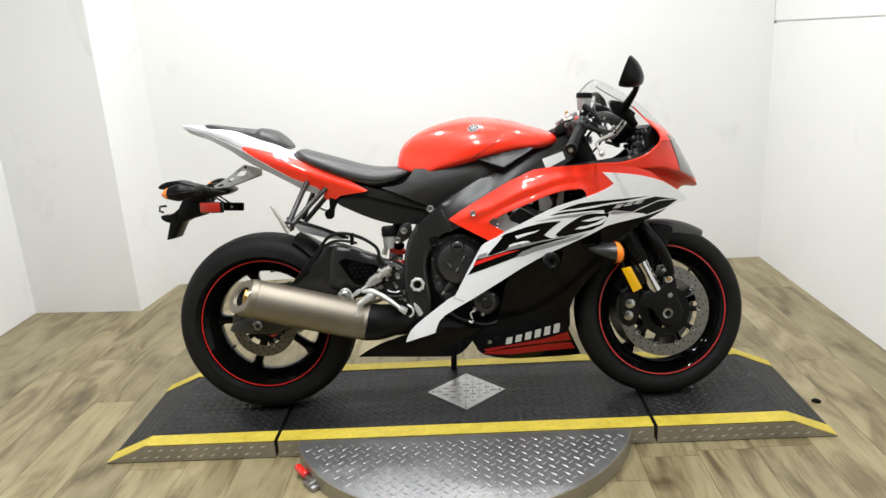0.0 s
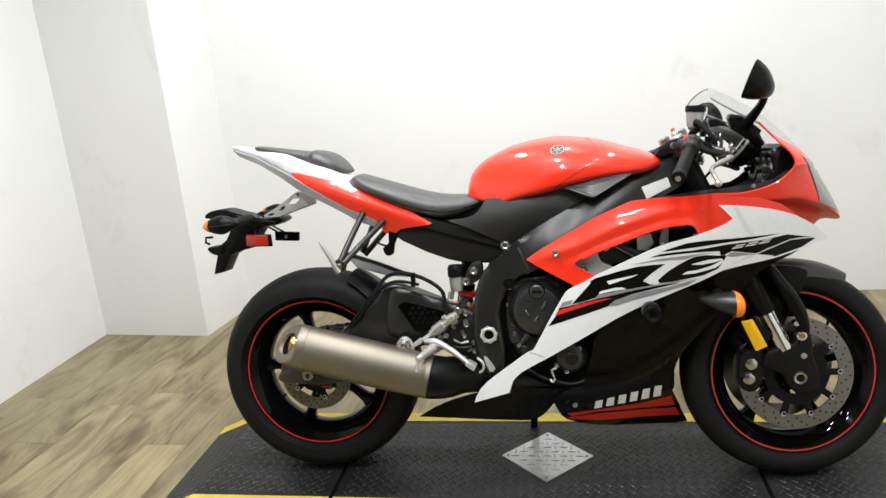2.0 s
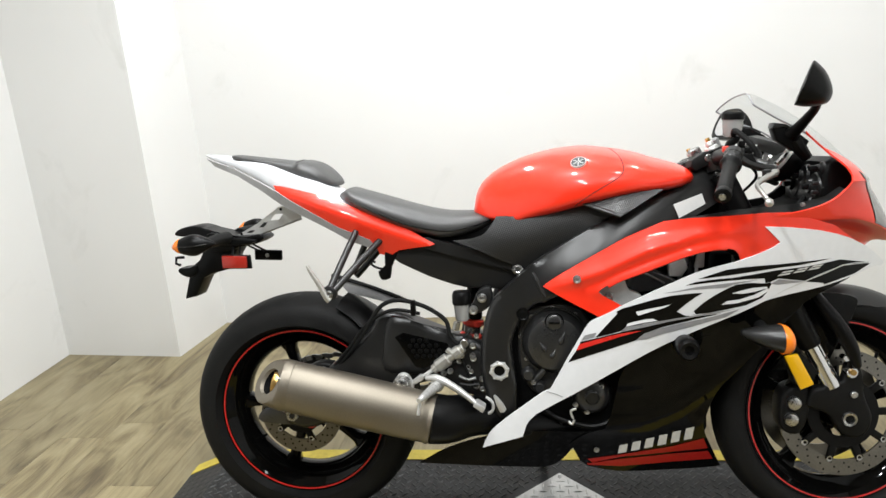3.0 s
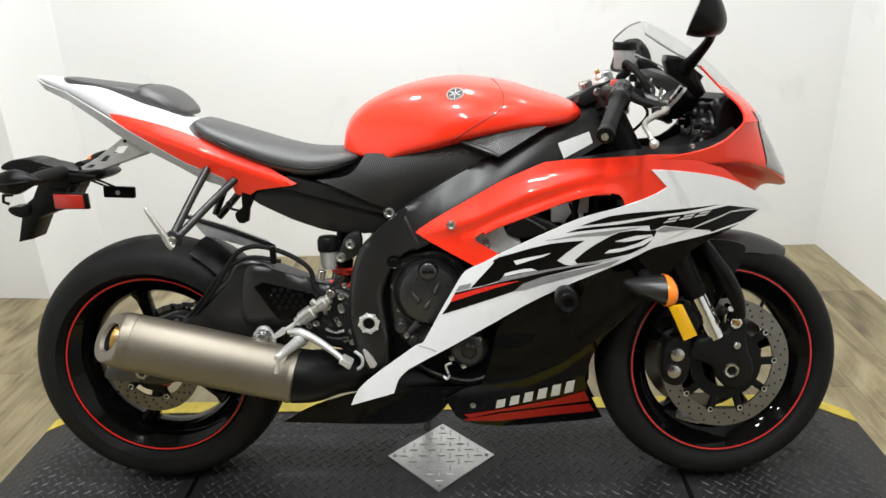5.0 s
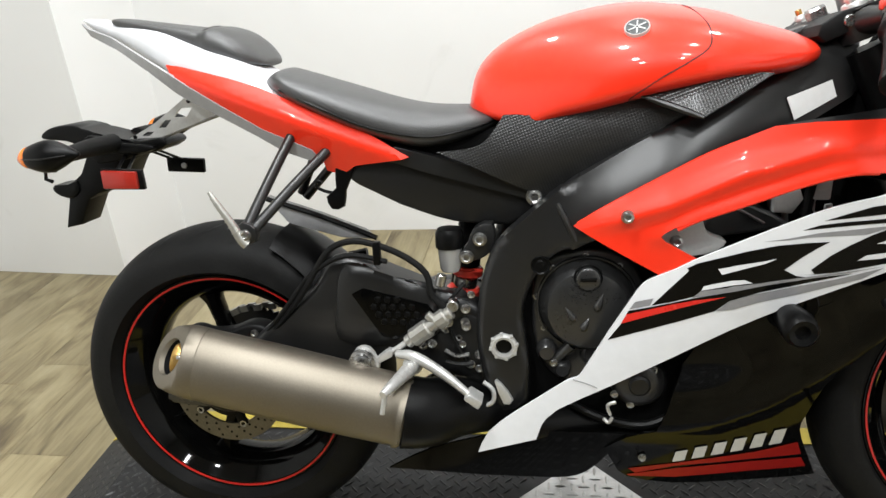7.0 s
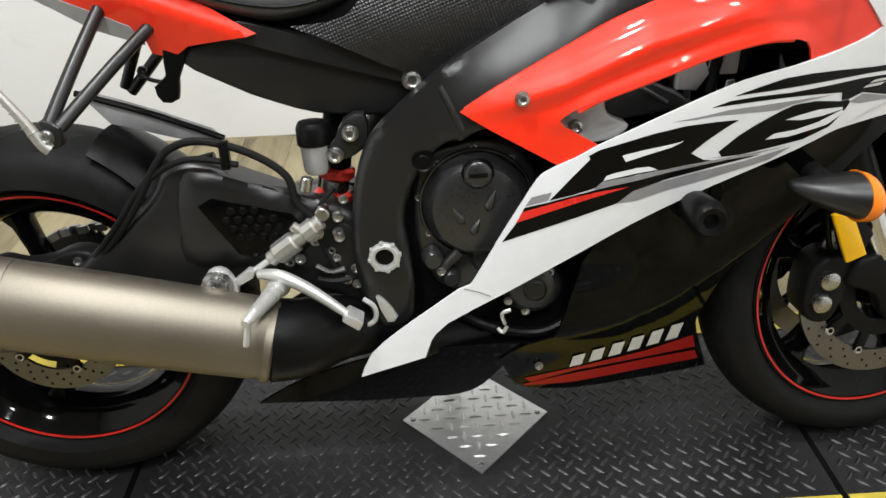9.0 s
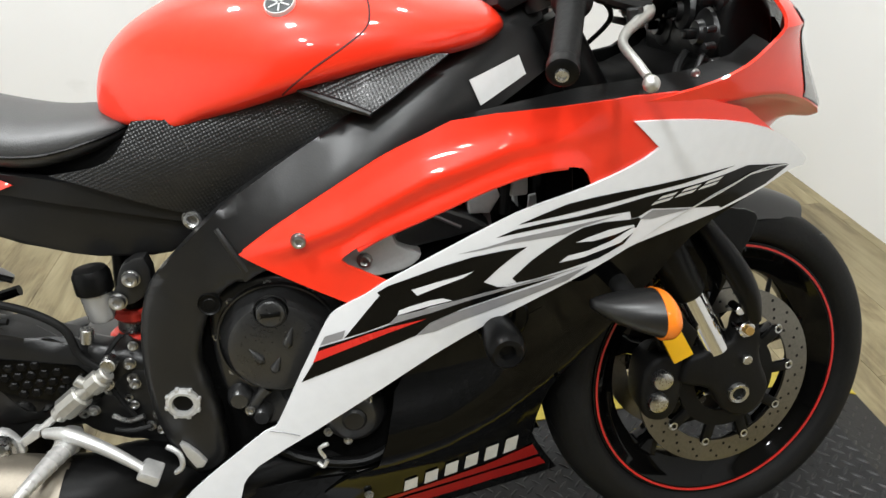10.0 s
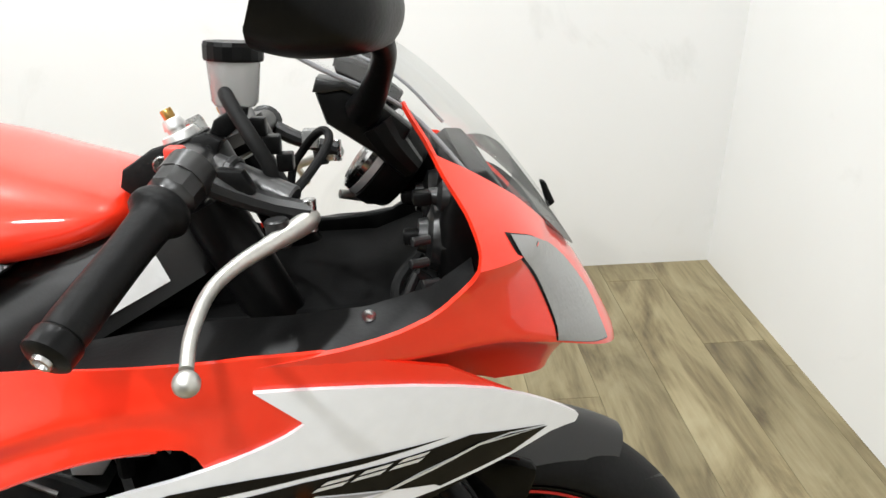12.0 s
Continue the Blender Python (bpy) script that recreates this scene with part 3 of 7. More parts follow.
WIDTHS = ((0.517, 0.28, 0.175), (0.62, 0.45, 0.185), (0.746, 0.70, 0.19), (0.811, 0.66, 0.20), (0.98, 0.57, 0.20), (1.15, 0.81, 0.235), (1.427, 0.69, 0.134),
          (1.29, 0.60, 0.15), (1.03, 0.29, 0.12), (0.80, 0.25, 0.155), (1.41, 0.80, 0.16), (1.10, 0.45, 0.165), (0.95, 0.40, 0.17))


def fit_terms(u, w):
    return [1.0, u, w, u * u, u * w, w * w, u * u * w, u * w * w]


FLANK = np.linalg.lstsq(np.array([fit_terms(u, w) for u, w, d in WIDTHS]), np.array([d for u, w, d in WIDTHS]), rcond=None)[0]


def flank(u, w):
    """Half width of the side fairing: a smooth sheet through WIDTHS."""
    return float(np.dot(FLANK, fit_terms(u, w)))


bolt_mesh = None


def bolt(u, d, w, r=0.009, parent=bike, material=BOLT, name="bolt"):
    """Socket-head bolt facing right."""
    global bolt_mesh
    if bolt_mesh is None or bolt_mesh.data.materials[0] != material:
        bm = lathe([(0.45, 0.25), (0.48, 0.62), (0.62, 0.70), (0.92, 0.62), (1.0, 0.45), (1.0, 0.0), (1.15, -0.02), (1.15, -0.12)], (0, 0, 0), (0, -1, 0), 14)
        lathe([(0, 0.25), (0.45, 0.25)], (0, 0, 0), (0, -1, 0), 14, bm)
        ob = part(name, bm, material, parent)
        bolt_mesh = ob
    else:
        ob = again(bolt_mesh, Matrix(), parent)
        ob.name = name
    ob.matrix_basis = Matrix.Translation(P(u, d, w)) @ Matrix.Diagonal((r, r, r, 1))
    return ob


# -- wheels --
def wheel(name, u, w, radius, width, rim_w, turn, stripe_r, crown):
    c = Vector((u, 0, w))
    flange = 0.226
    h = rim_w / 2
    prof = [(flange, -h), (flange + 0.003, -h + 0.003), (flange - 0.004, -h + 0.010), (0.207, -h + 0.020), (0.196, -h * 0.45), (0.193, 0), (0.196, h * 0.45), (0.207, h - 0.020), (flange - 0.004, h - 0.010), (flange + 0.003, h - 0.003), (flange, h), (0.216, h - 0.001), (0.205, h - 0.012), (0.188, h - 0.028), (0.178, h * 0.35), (0.175, 0), (0.178, -h * 0.35), (0.188, -h + 0.028), (0.205, -h + 0.012), (0.216, -h + 0.001)]
    rim = part(name, lathe(prof, c, (0, -1, 0), 72, closed=True), GLOSS, bike, "gloss black cast wheel with a red rim stripe")
    hub = lathe([(0.0, -0.06), (0.030, -0.06), (0.042, -0.045), (0.046, 0), (0.042, 0.045), (0.030, 0.06), (0, 0.06)], c, (0, -1, 0), 32)
    part("hub", hub, GLOSS, rim)
    for i in range(5):
        a = radians(turn + 72 * i)
        bm = bmesh.new()
        rings = []
        for r, half, thick in ((0.035, 0.021, 0.030), (0.07, 0.015, 0.025), (0.12, 0.0125, 0.020), (0.16, 0.015, 0.021), (0.182, 0.026, 0.027)):
            ring = []
            for k in range(12):
                t = 2 * math.pi * k / 12
                y = thick * math.copysign(abs(math.cos(t)) ** 0.6, math.cos(t))
                s = half * math.copysign(abs(math.sin(t)) ** 0.6, math.sin(t))
                ring.append(bm.verts.new(c + Vector((math.cos(a) * r - math.sin(a) * s, y, math.sin(a) * r + math.cos(a) * s))))
            rings.append(ring)
        for p, q in zip(rings, rings[1:]):
            for k in range(12):
                bm.faces.new((p[k], p[(k + 1) % 12], q[(k + 1) % 12], q[k]))
        part("spoke", bm, GLOSS, rim)
    # tyre: round crown, soft shoulder, bead tucked into the rim
    tp = []
    n = 20
    for i in range(n + 1):
        t = math.pi * i / n
        y = -math.cos(t) * width / 2
        k = math.sin(t)
        r = (flange + 0.012) + (radius - flange - 0.012) * k ** crown
        tp.append((r, y))
    tp = [(flange - 0.002, -h + 0.008), (flange + 0.004, -h - 0.002)] + tp + [(flange + 0.004, h + 0.002), (flange - 0.002, h - 0.008)]
    tyre = part("tyre", lathe(tp, c, (0, -1, 0), 96, closed=True), RUBBER, rim, "worn black road tyre", angle=60)
    # tread grooves: slanted shallow cuts shown as inlaid dark strips on the shoulder
    verts, faces = [], []
    for s in (1, -1):
        for i in range(22):
            a0 = 2 * math.pi * i / 22 + (0.14 if s > 0 else 0)
            k = len(verts)
            for j in range(6):
                f = j / 5
                t = math.pi * (0.5 + s * (0.06 + 0.24 * f))
                y = -math.cos(t) * width / 2
                r = (flange + 0.012) + (radius - flange - 0.012) * math.sin(t) ** crown + 0.0006
                for e in (-1, 1):
                    a = a0 + 0.16 * f + e * 0.010 * (1 - 0.6 * f)
                    verts.append((u + math.cos(a) * r, -y, w + math.sin(a) * r))
            for j in range(5):
                q = k + 2 * j
                faces.append((q, q + 1, q + 3, q + 2))
    me = bpy.data.meshes.new("tread_groove")
    me.from_pydata(verts, [], faces)
    me.materials.append(PLASTIC)
    ob = new("tread_groove", me)
    ob.parent = rim
    tagged(ob, kind="stuff")
    for s in (1, -1):
        part("rim_stripe", lathe([(stripe_r, h + 0.0012), (stripe_r + 0.0034, h + 0.0016), (stripe_r + 0.0034, h + 0.0004), (stripe_r, h - 0.0004)], c, (0, -s, 0), 96, closed=True), RIM_STRIPE, rim, "red rim stripe")
    # valve stem
    a = radians(turn + 36)
    part("valve", rod((u + math.cos(a) * 0.18, 0.012, w + math.sin(a) * 0.18), (u + math.cos(a) * 0.15, 0.03, w + math.sin(a) * 0.15), 0.004, 10), PLASTIC, rim)
    return rim


rear = wheel("rear_wheel", RU, RW, RR, 0.182, 0.142, 178, 0.2185, 0.62)
front = wheel("front_wheel", FU, FW, FR, 0.122, 0.094, 13, 0.2185, 0.62)


# the bars rest turned a little to the left, and the wheel with them
STEER = Matrix.Translation((0.0, -0.0095, -0.004)) @ Matrix.Translation((FU, 0, FW)) @ Matrix.Rotation(0.110, 4, "Z") @ Matrix.Rotation(-0.100, 4, "X") @ Matrix.Translation((-FU, 0, -FW))
front.matrix_basis = STEER


def brake_disc(u, w, d, outer, inner, parent, holes, carrier, bobbins):
    c = P(u, d, w)
    disc = part("brake_disc", lathe([(inner, -0.0025), (outer, -0.0025), (outer, 0.0025), (inner, 0.0025)], c, (0, -1, 0), 64, closed=True), STEEL, parent, "drilled steel brake disc", angle=30)
    s = 1 if d > 0 else -1
    # flat black dots laid on the disc paint the dark of its drilled holes
    verts, faces = [], []
    for i in range(holes):
        for ring in range(3):
            a = 2 * math.pi * (i + ring * 0.33) / holes
            r = inner + (outer - inner) * (0.22 + 0.28 * ring)
            hx, hz = u + math.cos(a) * r, w + math.sin(a) * r
            k = len(verts)
            for q in range(8):
                b = 2 * math.pi * q / 8
                verts.append((hx + 0.0027 * math.cos(b), -(d + s * 0.0028), hz + 0.0027 * math.sin(b)))
            faces.append(tuple(range(k, k + 8)))
    me = bpy.data.meshes.new("disc_hole")
    me.from_pydata(verts, [], faces)
    me.materials.append(PLASTIC)
    ob = new("disc_hole", me)
    ob.parent = parent
    tagged(ob, kind="stuff")
    # carrier: hub ring with arms out to the bobbins
    bm = lathe([(carrier * 0.50, -0.004), (carrier * 0.74, -0.004), (carrier * 0.74, 0.004), (carrier * 0.50, 0.004)], P(u, d + s * 0.003, w), (0, -1, 0), 40, closed=True)
    part("disc_carrier", bm, PLASTIC, parent)
    arm = None
    for i in range(bobbins):
        m = Matrix.Translation(P(u, d + s * 0.003, w)) @ Matrix.Rotation(-2 * math.pi * i / bobbins, 4, "Y")
        if arm is None:
            arm = part("carrier_arm", box(carrier * 0.68, inner + 0.004, -0.004, 0.004, -0.009, 0.009, 0.002), PLASTIC, parent)
            arm.matrix_basis = m
        else:
            again(arm, m)
    bob = None
    for i in range(bobbins):
        a = 2 * math.pi * i / bobbins
        m = Matrix.Translation(P(u + math.cos(a) * (inner + 0.001), d, w + math.sin(a) * (inner + 0.001)))
        if bob is None:
            bob = part("bobbin", lathe([(0, 0.002), (0.0035, 0.002), (0.0042, 0.007), (0.0065, 0.0075), (0.0085, 0.005), (0.0085, -0.004)], (0, 0, 0), (0, -s, 0), 16), BOLT, parent)
            bob.matrix_basis = m
        else:
            again(bob, m)
    return disc


for sd in (1, -1):
    brake_disc(FU, FW, 0.062 * sd, 0.155, 0.116, front, 24, 0.116, 10)
brake_disc(RU, RW, 0.082, 0.110, 0.074, rear, 22, 0.074, 5)
# rear axle: nut, washer, chain adjuster plates
part("axle_plate", plate([(-0.085, 0.295), (-0.085, 0.325), (-0.03, 0.345), (0.03, 0.352), (0.05, 0.335), (0.05, 0.30), (0.03, 0.288)], 0.095, 0.112, 0.003, steps=3), ENGINE, bike, "dark axle end plate")
part("axle_nut", lathe([(0.007, 0.012), (0.009, 0.016), (0.016, 0.016), (0.018, 0.013), (0.018, 0.0), (0.024, 0.0), (0.024, -0.006)], P(RU - 0.01, 0.115, RW + 0.008), (0, -1, 0), 6), BOLT, bike, smooth=False)
bolt(RU + 0.028, 0.090, RW - 0.028, 0.012, rear, SPRING, "sensor_bolt")
bolt_mesh = None
# front axle end in the fork foot
part("axle_end", lathe([(0.010, -0.002), (0.011, 0.008), (0.016, 0.009), (0.0175, 0.006), (0.0175, -0.02)], P(FU + 0.004, 0.118, FW + 0.004), (0, -1, 0), 24), BOLT, bike)

# -- fork, calliper, fender --
RAKE = Vector((-0.404, 0, 0.915))


def along(t, d, du=0.0):
    """A place t metres up the fork line."""
    w = 0.26 + 0.915 * t
    return (1.402 - 0.445 * t + du, d - 0.05 * (w - 0.3), w)


for sd in (1, -1):
    leg = part("fork_leg", tube([along(0.136, 0.105 * sd), along(0.20, 0.105 * sd), along(0.265, 0.105 * sd)], 0.0225, 20, steps=1), CHROME, bike, "polished fork tube")
    part("fork_sleeve", tube([along(0.243, 0.105 * sd), along(0.248, 0.105 * sd), along(0.36, 0.105 * sd), along(0.70, 0.105 * sd)], [0.024, 0.0275, 0.0275, 0.0275], 20, steps=1), PLASTIC, bike, "black upper fork tube")
    bm = plate([(1.405, 0.262), (1.424, 0.285), (1.428, 0.318), (1.412, 0.360), (1.404, 0.405), (1.396, 0.440), (1.370, 0.440), (1.361, 0.402), (1.325, 0.394), (1.315, 0.386), (1.294, 0.380), (1.282, 0.350), (1.286, 0.334), (1.330, 0.318), (1.352, 0.280), (1.375, 0.262)], 0.085 * sd, 0.120 * sd, 0.009, steps=3, segments=3)
    part("fork_foot", bm, CASTBLACK, bike, "black cast fork foot")
    bm = plate([(1.236, 0.270), (1.222, 0.300), (1.226, 0.358), (1.250, 0.384), (1.284, 0.380), (1.292, 0.350), (1.286, 0.300), (1.268, 0.266)], 0.045 * sd, 0.110 * sd, 0.009, steps=3, segments=3)
    cal = part("brake_calliper", bm, CASTBLACK, bike, "black radial brake calliper")
    for uu, ww in ((1.253, 0.346), (1.247, 0.305)):
        part("calliper_piston_cap", lathe([(0, 0.010), (0.010, 0.010), (0.015, 0.008), (0.017, 0.004), (0.017, -0.004)], P(uu, 0.112 * sd, ww), (0, -sd, 0), 24), BOLT, cal, "bright piston cap")
    part("fork_bolt", rod(along(0.12, 0.115 * sd, 0.035), along(0.12, 0.132 * sd, 0.035), 0.008), BOLT, bike)
part("fork_clamp_bolt", rod((1.378, 0.10, 0.422), (1.378, 0.128, 0.424), 0.013), CHROME, bike, "chrome pinch bolt")
part("fork_clamp_bolt", rod((1.378, 0.12, 0.424), (1.376, 0.138, 0.428), 0.007), GOLD, bike)
part("fork_clamp_bolt", rod((1.364, 0.10, 0.457), (1.364, 0.128, 0.459), 0.0075), CHROME, bike)
# brake hose guides and the side reflector on its bracket
part("side_reflector", plate([(1.222, 0.468), (1.252, 0.474), (1.290, 0.400), (1.260, 0.386)], 0.128, 0.137, 0.0025), YELLOW_REFLECTOR, bike, "yellow side reflector")
part("reflector_bracket", plate([(1.232, 0.46), (1.262, 0.475), (1.30, 0.43), (1.29, 0.40), (1.26, 0.39)], 0.112, 0.127, 0.002), PLASTIC, bike)
part("brake_hose", tube([(1.262, 0.09, 0.38), (1.24, 0.10, 0.44), (1.235, 0.09, 0.52), (1.26, 0.08, 0.60), (1.22, 0.06, 0.70)], 0.005, 8), PLASTIC, bike)
part("brake_hose", tube([(1.375, 0.12, 0.44), (1.36, 0.125, 0.50), (1.335, 0.11, 0.57), (1.30, 0.09, 0.62)], 0.006, 8), PLASTIC, bike)
# fender over the tyre, with side cheeks down the fork
own = bmesh.new()
rows = []
for i in range(25):
    a = radians(58 + 88 * i / 24)
    row = []
    for k in range(13):
        f = -1 + 2 * k / 12
        tip = max(0.0, (12 - i) / 12)
        r = FR + 0.013 - (0.05 - 0.022 * tip) * abs(f) ** 2.6
        wd = 0.072 * (1 - 0.42 * tip ** 1.3)
        row.append(own.verts.new((FU + math.cos(a) * r, f * wd + 0.030 * tip, FW + math.sin(a) * r)))
    rows.append(row)
for a, b in zip(rows, rows[1:]):
    for k in range(12):
        own.faces.new((a[k], a[k + 1], b[k + 1], b[k]))
fend = part("front_fender", own, FRAME, bike, "satin black front fender", angle=60)
shell(fend, 0.003)
for sd in (1, -1):
    part("fender_cheek", plate([(1.20, 0.50), (1.24, 0.56), (1.31, 0.605), (1.40, 0.595), (1.395, 0.55), (1.37, 0.50), (1.34, 0.435), (1.31, 0.43), (1.28, 0.50)], 0.068 * sd, 0.078 * sd, 0.003, steps=4), GLOSS, fend)
for sd in (1, -1):
    part("fork_hose", tube([(1.388, 0.126 * sd, 0.44), (1.372, 0.130 * sd, 0.485), (1.345, 0.128 * sd, 0.535), (1.310, 0.11 * sd, 0.590), (1.27, 0.09 * sd, 0.64)], [0.010, 0.0165, 0.018, 0.014, 0.010], 14), PLASTIC, bike, "black hose sleeve along the fork")

# -- frame, swingarm, engine --
spar = [(1.075, 0.93), (1.00, 0.898), (0.941, 0.862), (0.814, 0.806), (0.676, 0.730), (0.633, 0.701), (0.569, 0.647), (0.536, 0.612), (0.513, 0.539), (0.507, 0.436), (0.524, 0.356), (0.546, 0.322),
        (0.585, 0.335), (0.593, 0.365), (0.590, 0.436), (0.584, 0.500), (0.600, 0.556), (0.638, 0.605), (0.70, 0.63), (0.809, 0.705), (0.983, 0.785), (1.10, 0.84)]
def spar_lean(u, w):
    """How far the spar's face leans in towards its upper edge."""
    f = min(1.0, max(0.0, (u - 0.60) / 0.16))
    return 0.32 * (w - 0.690 - 0.56 * (u - 0.70)) * f * f * (3 - 2 * f)


def spar_crown(u, w):
    """How far the spar's face swells along its middle line."""
    q = (w - 0.682 - 0.565 * (u - 0.70)) / 0.055
    return 0.011 * math.exp(-1.6 * q * q) * min(1.0, max(0.0, (u - 0.62) / 0.1))


def spar_in(u):
    """How far the spar draws in towards the head stock."""
    return 0.112 * max(0.0, (u - 0.79) / 0.30) ** 1.6


for sd in (1, -1):
    bm = plate(spar, 0.118, 0.160, 0.017, steps=4, sharp=(0, 21), segments=2)
    for k in range(61, 110):
        bmesh.ops.bisect_plane(bm, geom=bm.verts[:] + bm.edges[:] + bm.faces[:], plane_co=(k / 100, 0, 0), plane_no=(1, 0, 0), dist=1e-6)
    for k in range(61, 94):
        bmesh.ops.bisect_plane(bm, geom=bm.verts[:] + bm.edges[:] + bm.faces[:], plane_co=(0, 0, k / 100), plane_no=(0, 0, 1), dist=1e-6)
    for v in bm.verts:
        v.co.y = sd * (v.co.y + spar_in(v.co.x) + spar_lean(v.co.x, v.co.z) - spar_crown(v.co.x, v.co.z))
    fr = part("frame_spar", bm, FRAME, bike, "satin black twin-spar frame", angle=60)
    part("pivot_socket", lathe([(0.0130, -0.004), (0.0140, 0.005), (0.0180, 0.006), (0.0225, 0.004), (0.0235, -0.01)], P(0.552, 0.161 * sd, 0.447), (0, -sd, 0), 24), ALU, fr, "bright pivot nut", angle=25)
    for i in range(8):
        a = radians(45 * i + 10)
        part("socket_tooth", box(0.552 + 0.0218 * math.cos(a) - 0.0030, 0.552 + 0.0218 * math.cos(a) + 0.0030, min(-0.152 * sd, -0.1665 * sd), max(-0.152 * sd, -0.1665 * sd), 0.447 + 0.0218 * math.sin(a) - 0.0030, 0.447 + 0.0218 * math.sin(a) + 0.0030, 0.0015), ALU, fr)
    # flat black hexagon painted for the shaded hole in the nut
    part("pivot_bore", lathe([(0, 0.0), (0.0136, 0.0)], P(0.552, 0.161 * sd, 0.447), (0, -sd, 0), 6), PLASTIC, fr)
    part("frame_plug", lathe([(0, 0.0015), (0.007, 0.0015), (0.008, 0.0008), (0.0125, 0.001), (0.0145, 0.003), (0.016, -0.002)], P(0.613, 0.160 * sd, 0.588), (0, -sd, 0), 24), PLASTIC, fr)
    part("spar_lip", tube([(0.640, 0.158 * sd, 0.688), (0.652, 0.163 * sd, 0.664), (0.668, 0.163 * sd, 0.630)], [0.0045, 0.0055, 0.0065], 8), FRAME, fr)
bm = skin([(0.972, 0.836), (1.043, 0.857), (1.052, 0.832), (0.985, 0.803)], lambda u, w: 0.1640 - spar_in(u) - spar_lean(u, w) + spar_crown(u, w), 0, (), 0.012)
shell(part("frame_label", bm, LABEL, bike, "white paper label"), 0.0008)
part("head_stock", rod((1.085, -0.02, 0.74), (1.02, -0.03, 0.93), 0.034, 24), FRAME, bike)
part("frame_cross_block", box(0.95, 1.12, -0.06, 0.06, 0.70, 0.85, 0.02), MATT, bike)

# airbox and engine mass between the spars
part("engine_block", plate([(0.58, 0.30), (0.56, 0.45), (0.60, 0.58), (0.70, 0.62), (0.88, 0.70), (1.02, 0.68), (1.06, 0.55), (1.02, 0.38), (0.88, 0.27), (0.70, 0.255)], -0.13, 0.118, 0.015, steps=3), MATT, bike, "black engine castings")
part("airbox", box(0.62, 1.0, -0.115, 0.115, 0.66, 0.83, 0.02), MATT, bike)
bm = lathe([(0, 0.045), (0.052, 0.045), (0.064, 0.041), (0.072, 0.030), (0.078, 0.012), (0.084, 0.006), (0.086, -0.02)], P(0.688, 0.12, 0.512), (0, -1, 0), 48)
clutch = part("clutch_cover", bm, ENGINE, bike, "black round clutch cover")
part("engine_casing", plate([(0.602, 0.560), (0.628, 0.592), (0.690, 0.606), (0.742, 0.596), (0.772, 0.560), (0.782, 0.500), (0.765, 0.440), (0.730, 0.392), (0.690, 0.372), (0.640, 0.376), (0.612, 0.410), (0.598, 0.470)], 0.10, 0.130, 0.008, steps=3, segments=3), ENGINE, bike, "black cast engine side casing")
for uu, ww, rr in ((0.622, 0.430, 0.016), (0.648, 0.398, 0.014), (0.735, 0.412, 0.013)):
    part("casing_boss", lathe([(0, 0.022), (rr * 0.7, 0.022), (rr, 0.016), (rr * 1.15, 0.0)], P(uu, 0.128, ww), (0, -1, 0), 18), ENGINE, bike)
part("cover_cap", lathe([(0, 0.004), (0.015, 0.004), (0.018, 0.002), (0.019, -0.008), (0.0225, -0.008), (0.0235, -0.012)], P(0.688, 0.166, 0.567), (0, -1, 0), 28), ENGINE, clutch)
# black bar laid on the cap for the shade in its slot
part("cap_slot", box(-0.013, 0.013, -0.002, 0.002, -0.0030, 0.0030, 0.001), PLASTIC, clutch).matrix_basis = Matrix.Translation(P(0.688, 0.171, 0.567))
for u0, w0, u1, w1 in ((0.652, 0.518, 0.668, 0.494), (0.712, 0.542, 0.700, 0.512), (0.690, 0.500, 0.678, 0.478)):
    # raised teardrops, sunk to half their depth
    part("cover_teardrop", tube([(u0, 0.1645, w0), (u0 * 0.65 + u1 * 0.35, 0.1650, w0 * 0.65 + w1 * 0.35), (u0 * 0.25 + u1 * 0.75, 0.1645, w0 * 0.25 + w1 * 0.75), (u1, 0.1635, w1)], [0.0012, 0.0042, 0.0068, 0.0022], 12), ENGINE, clutch)
# black ring laid round the cap for the shade in its groove
part("cap_groove", lathe([(0.0200, 0.001), (0.0215, 0.0025), (0.0230, 0.0)], P(0.688, 0.163, 0.567), (0, -1, 0), 28), PLASTIC, clutch)
part("cover_step", lathe([(0.079, 0.012), (0.0800, 0.0165), (0.0825, 0.0165), (0.0840, 0.010)], P(0.688, 0.12, 0.512), (0, -1, 0), 48), ENGINE, clutch)
for i in range(9):
    a = radians(40 * i + 12)
    bolt(0.688 + 0.083 * math.cos(a), 0.128, 0.512 + 0.083 * math.sin(a), 0.0055)
# pump and lower cover with their bolts
part("oil_pump_cover", lathe([(0, 0.02), (0.020, 0.02), (0.026, 0.014), (0.030, 0.006), (0.032, -0.02)], P(0.705, 0.12, 0.425), (0, -1, 0), 28), ENGINE, bike)
gen = part("stator_cover", lathe([(0, 0.026), (0.030, 0.026), (0.040, 0.020), (0.047, 0.008), (0.050, -0.03)], P(0.775, 0.118, 0.372), (0, -1, 0), 36), ENGINE, bike, "black round lower engine cover")
part("inner_boss", lathe([(0, 0.006), (0.014, 0.006), (0.018, 0.003), (0.019, -0.004)], P(0.775, 0.144, 0.372), (0, -1, 0), 24), FRAME, gen)
for uu, ww in ((0.742, 0.405), (0.798, 0.398), (0.762, 0.333), (0.735, 0.352), (0.700, 0.308), (0.72, 0.475)):
    bolt(uu, 0.138, ww, 0.006)
part("drain_fitting", tube([(0.634, 0.135, 0.412), (0.645, 0.14, 0.424), (0.662, 0.14, 0.442)], [0.011, 0.008, 0.010], 12), ENGINE, bike)
bolt(0.634, 0.148, 0.412, 0.006)
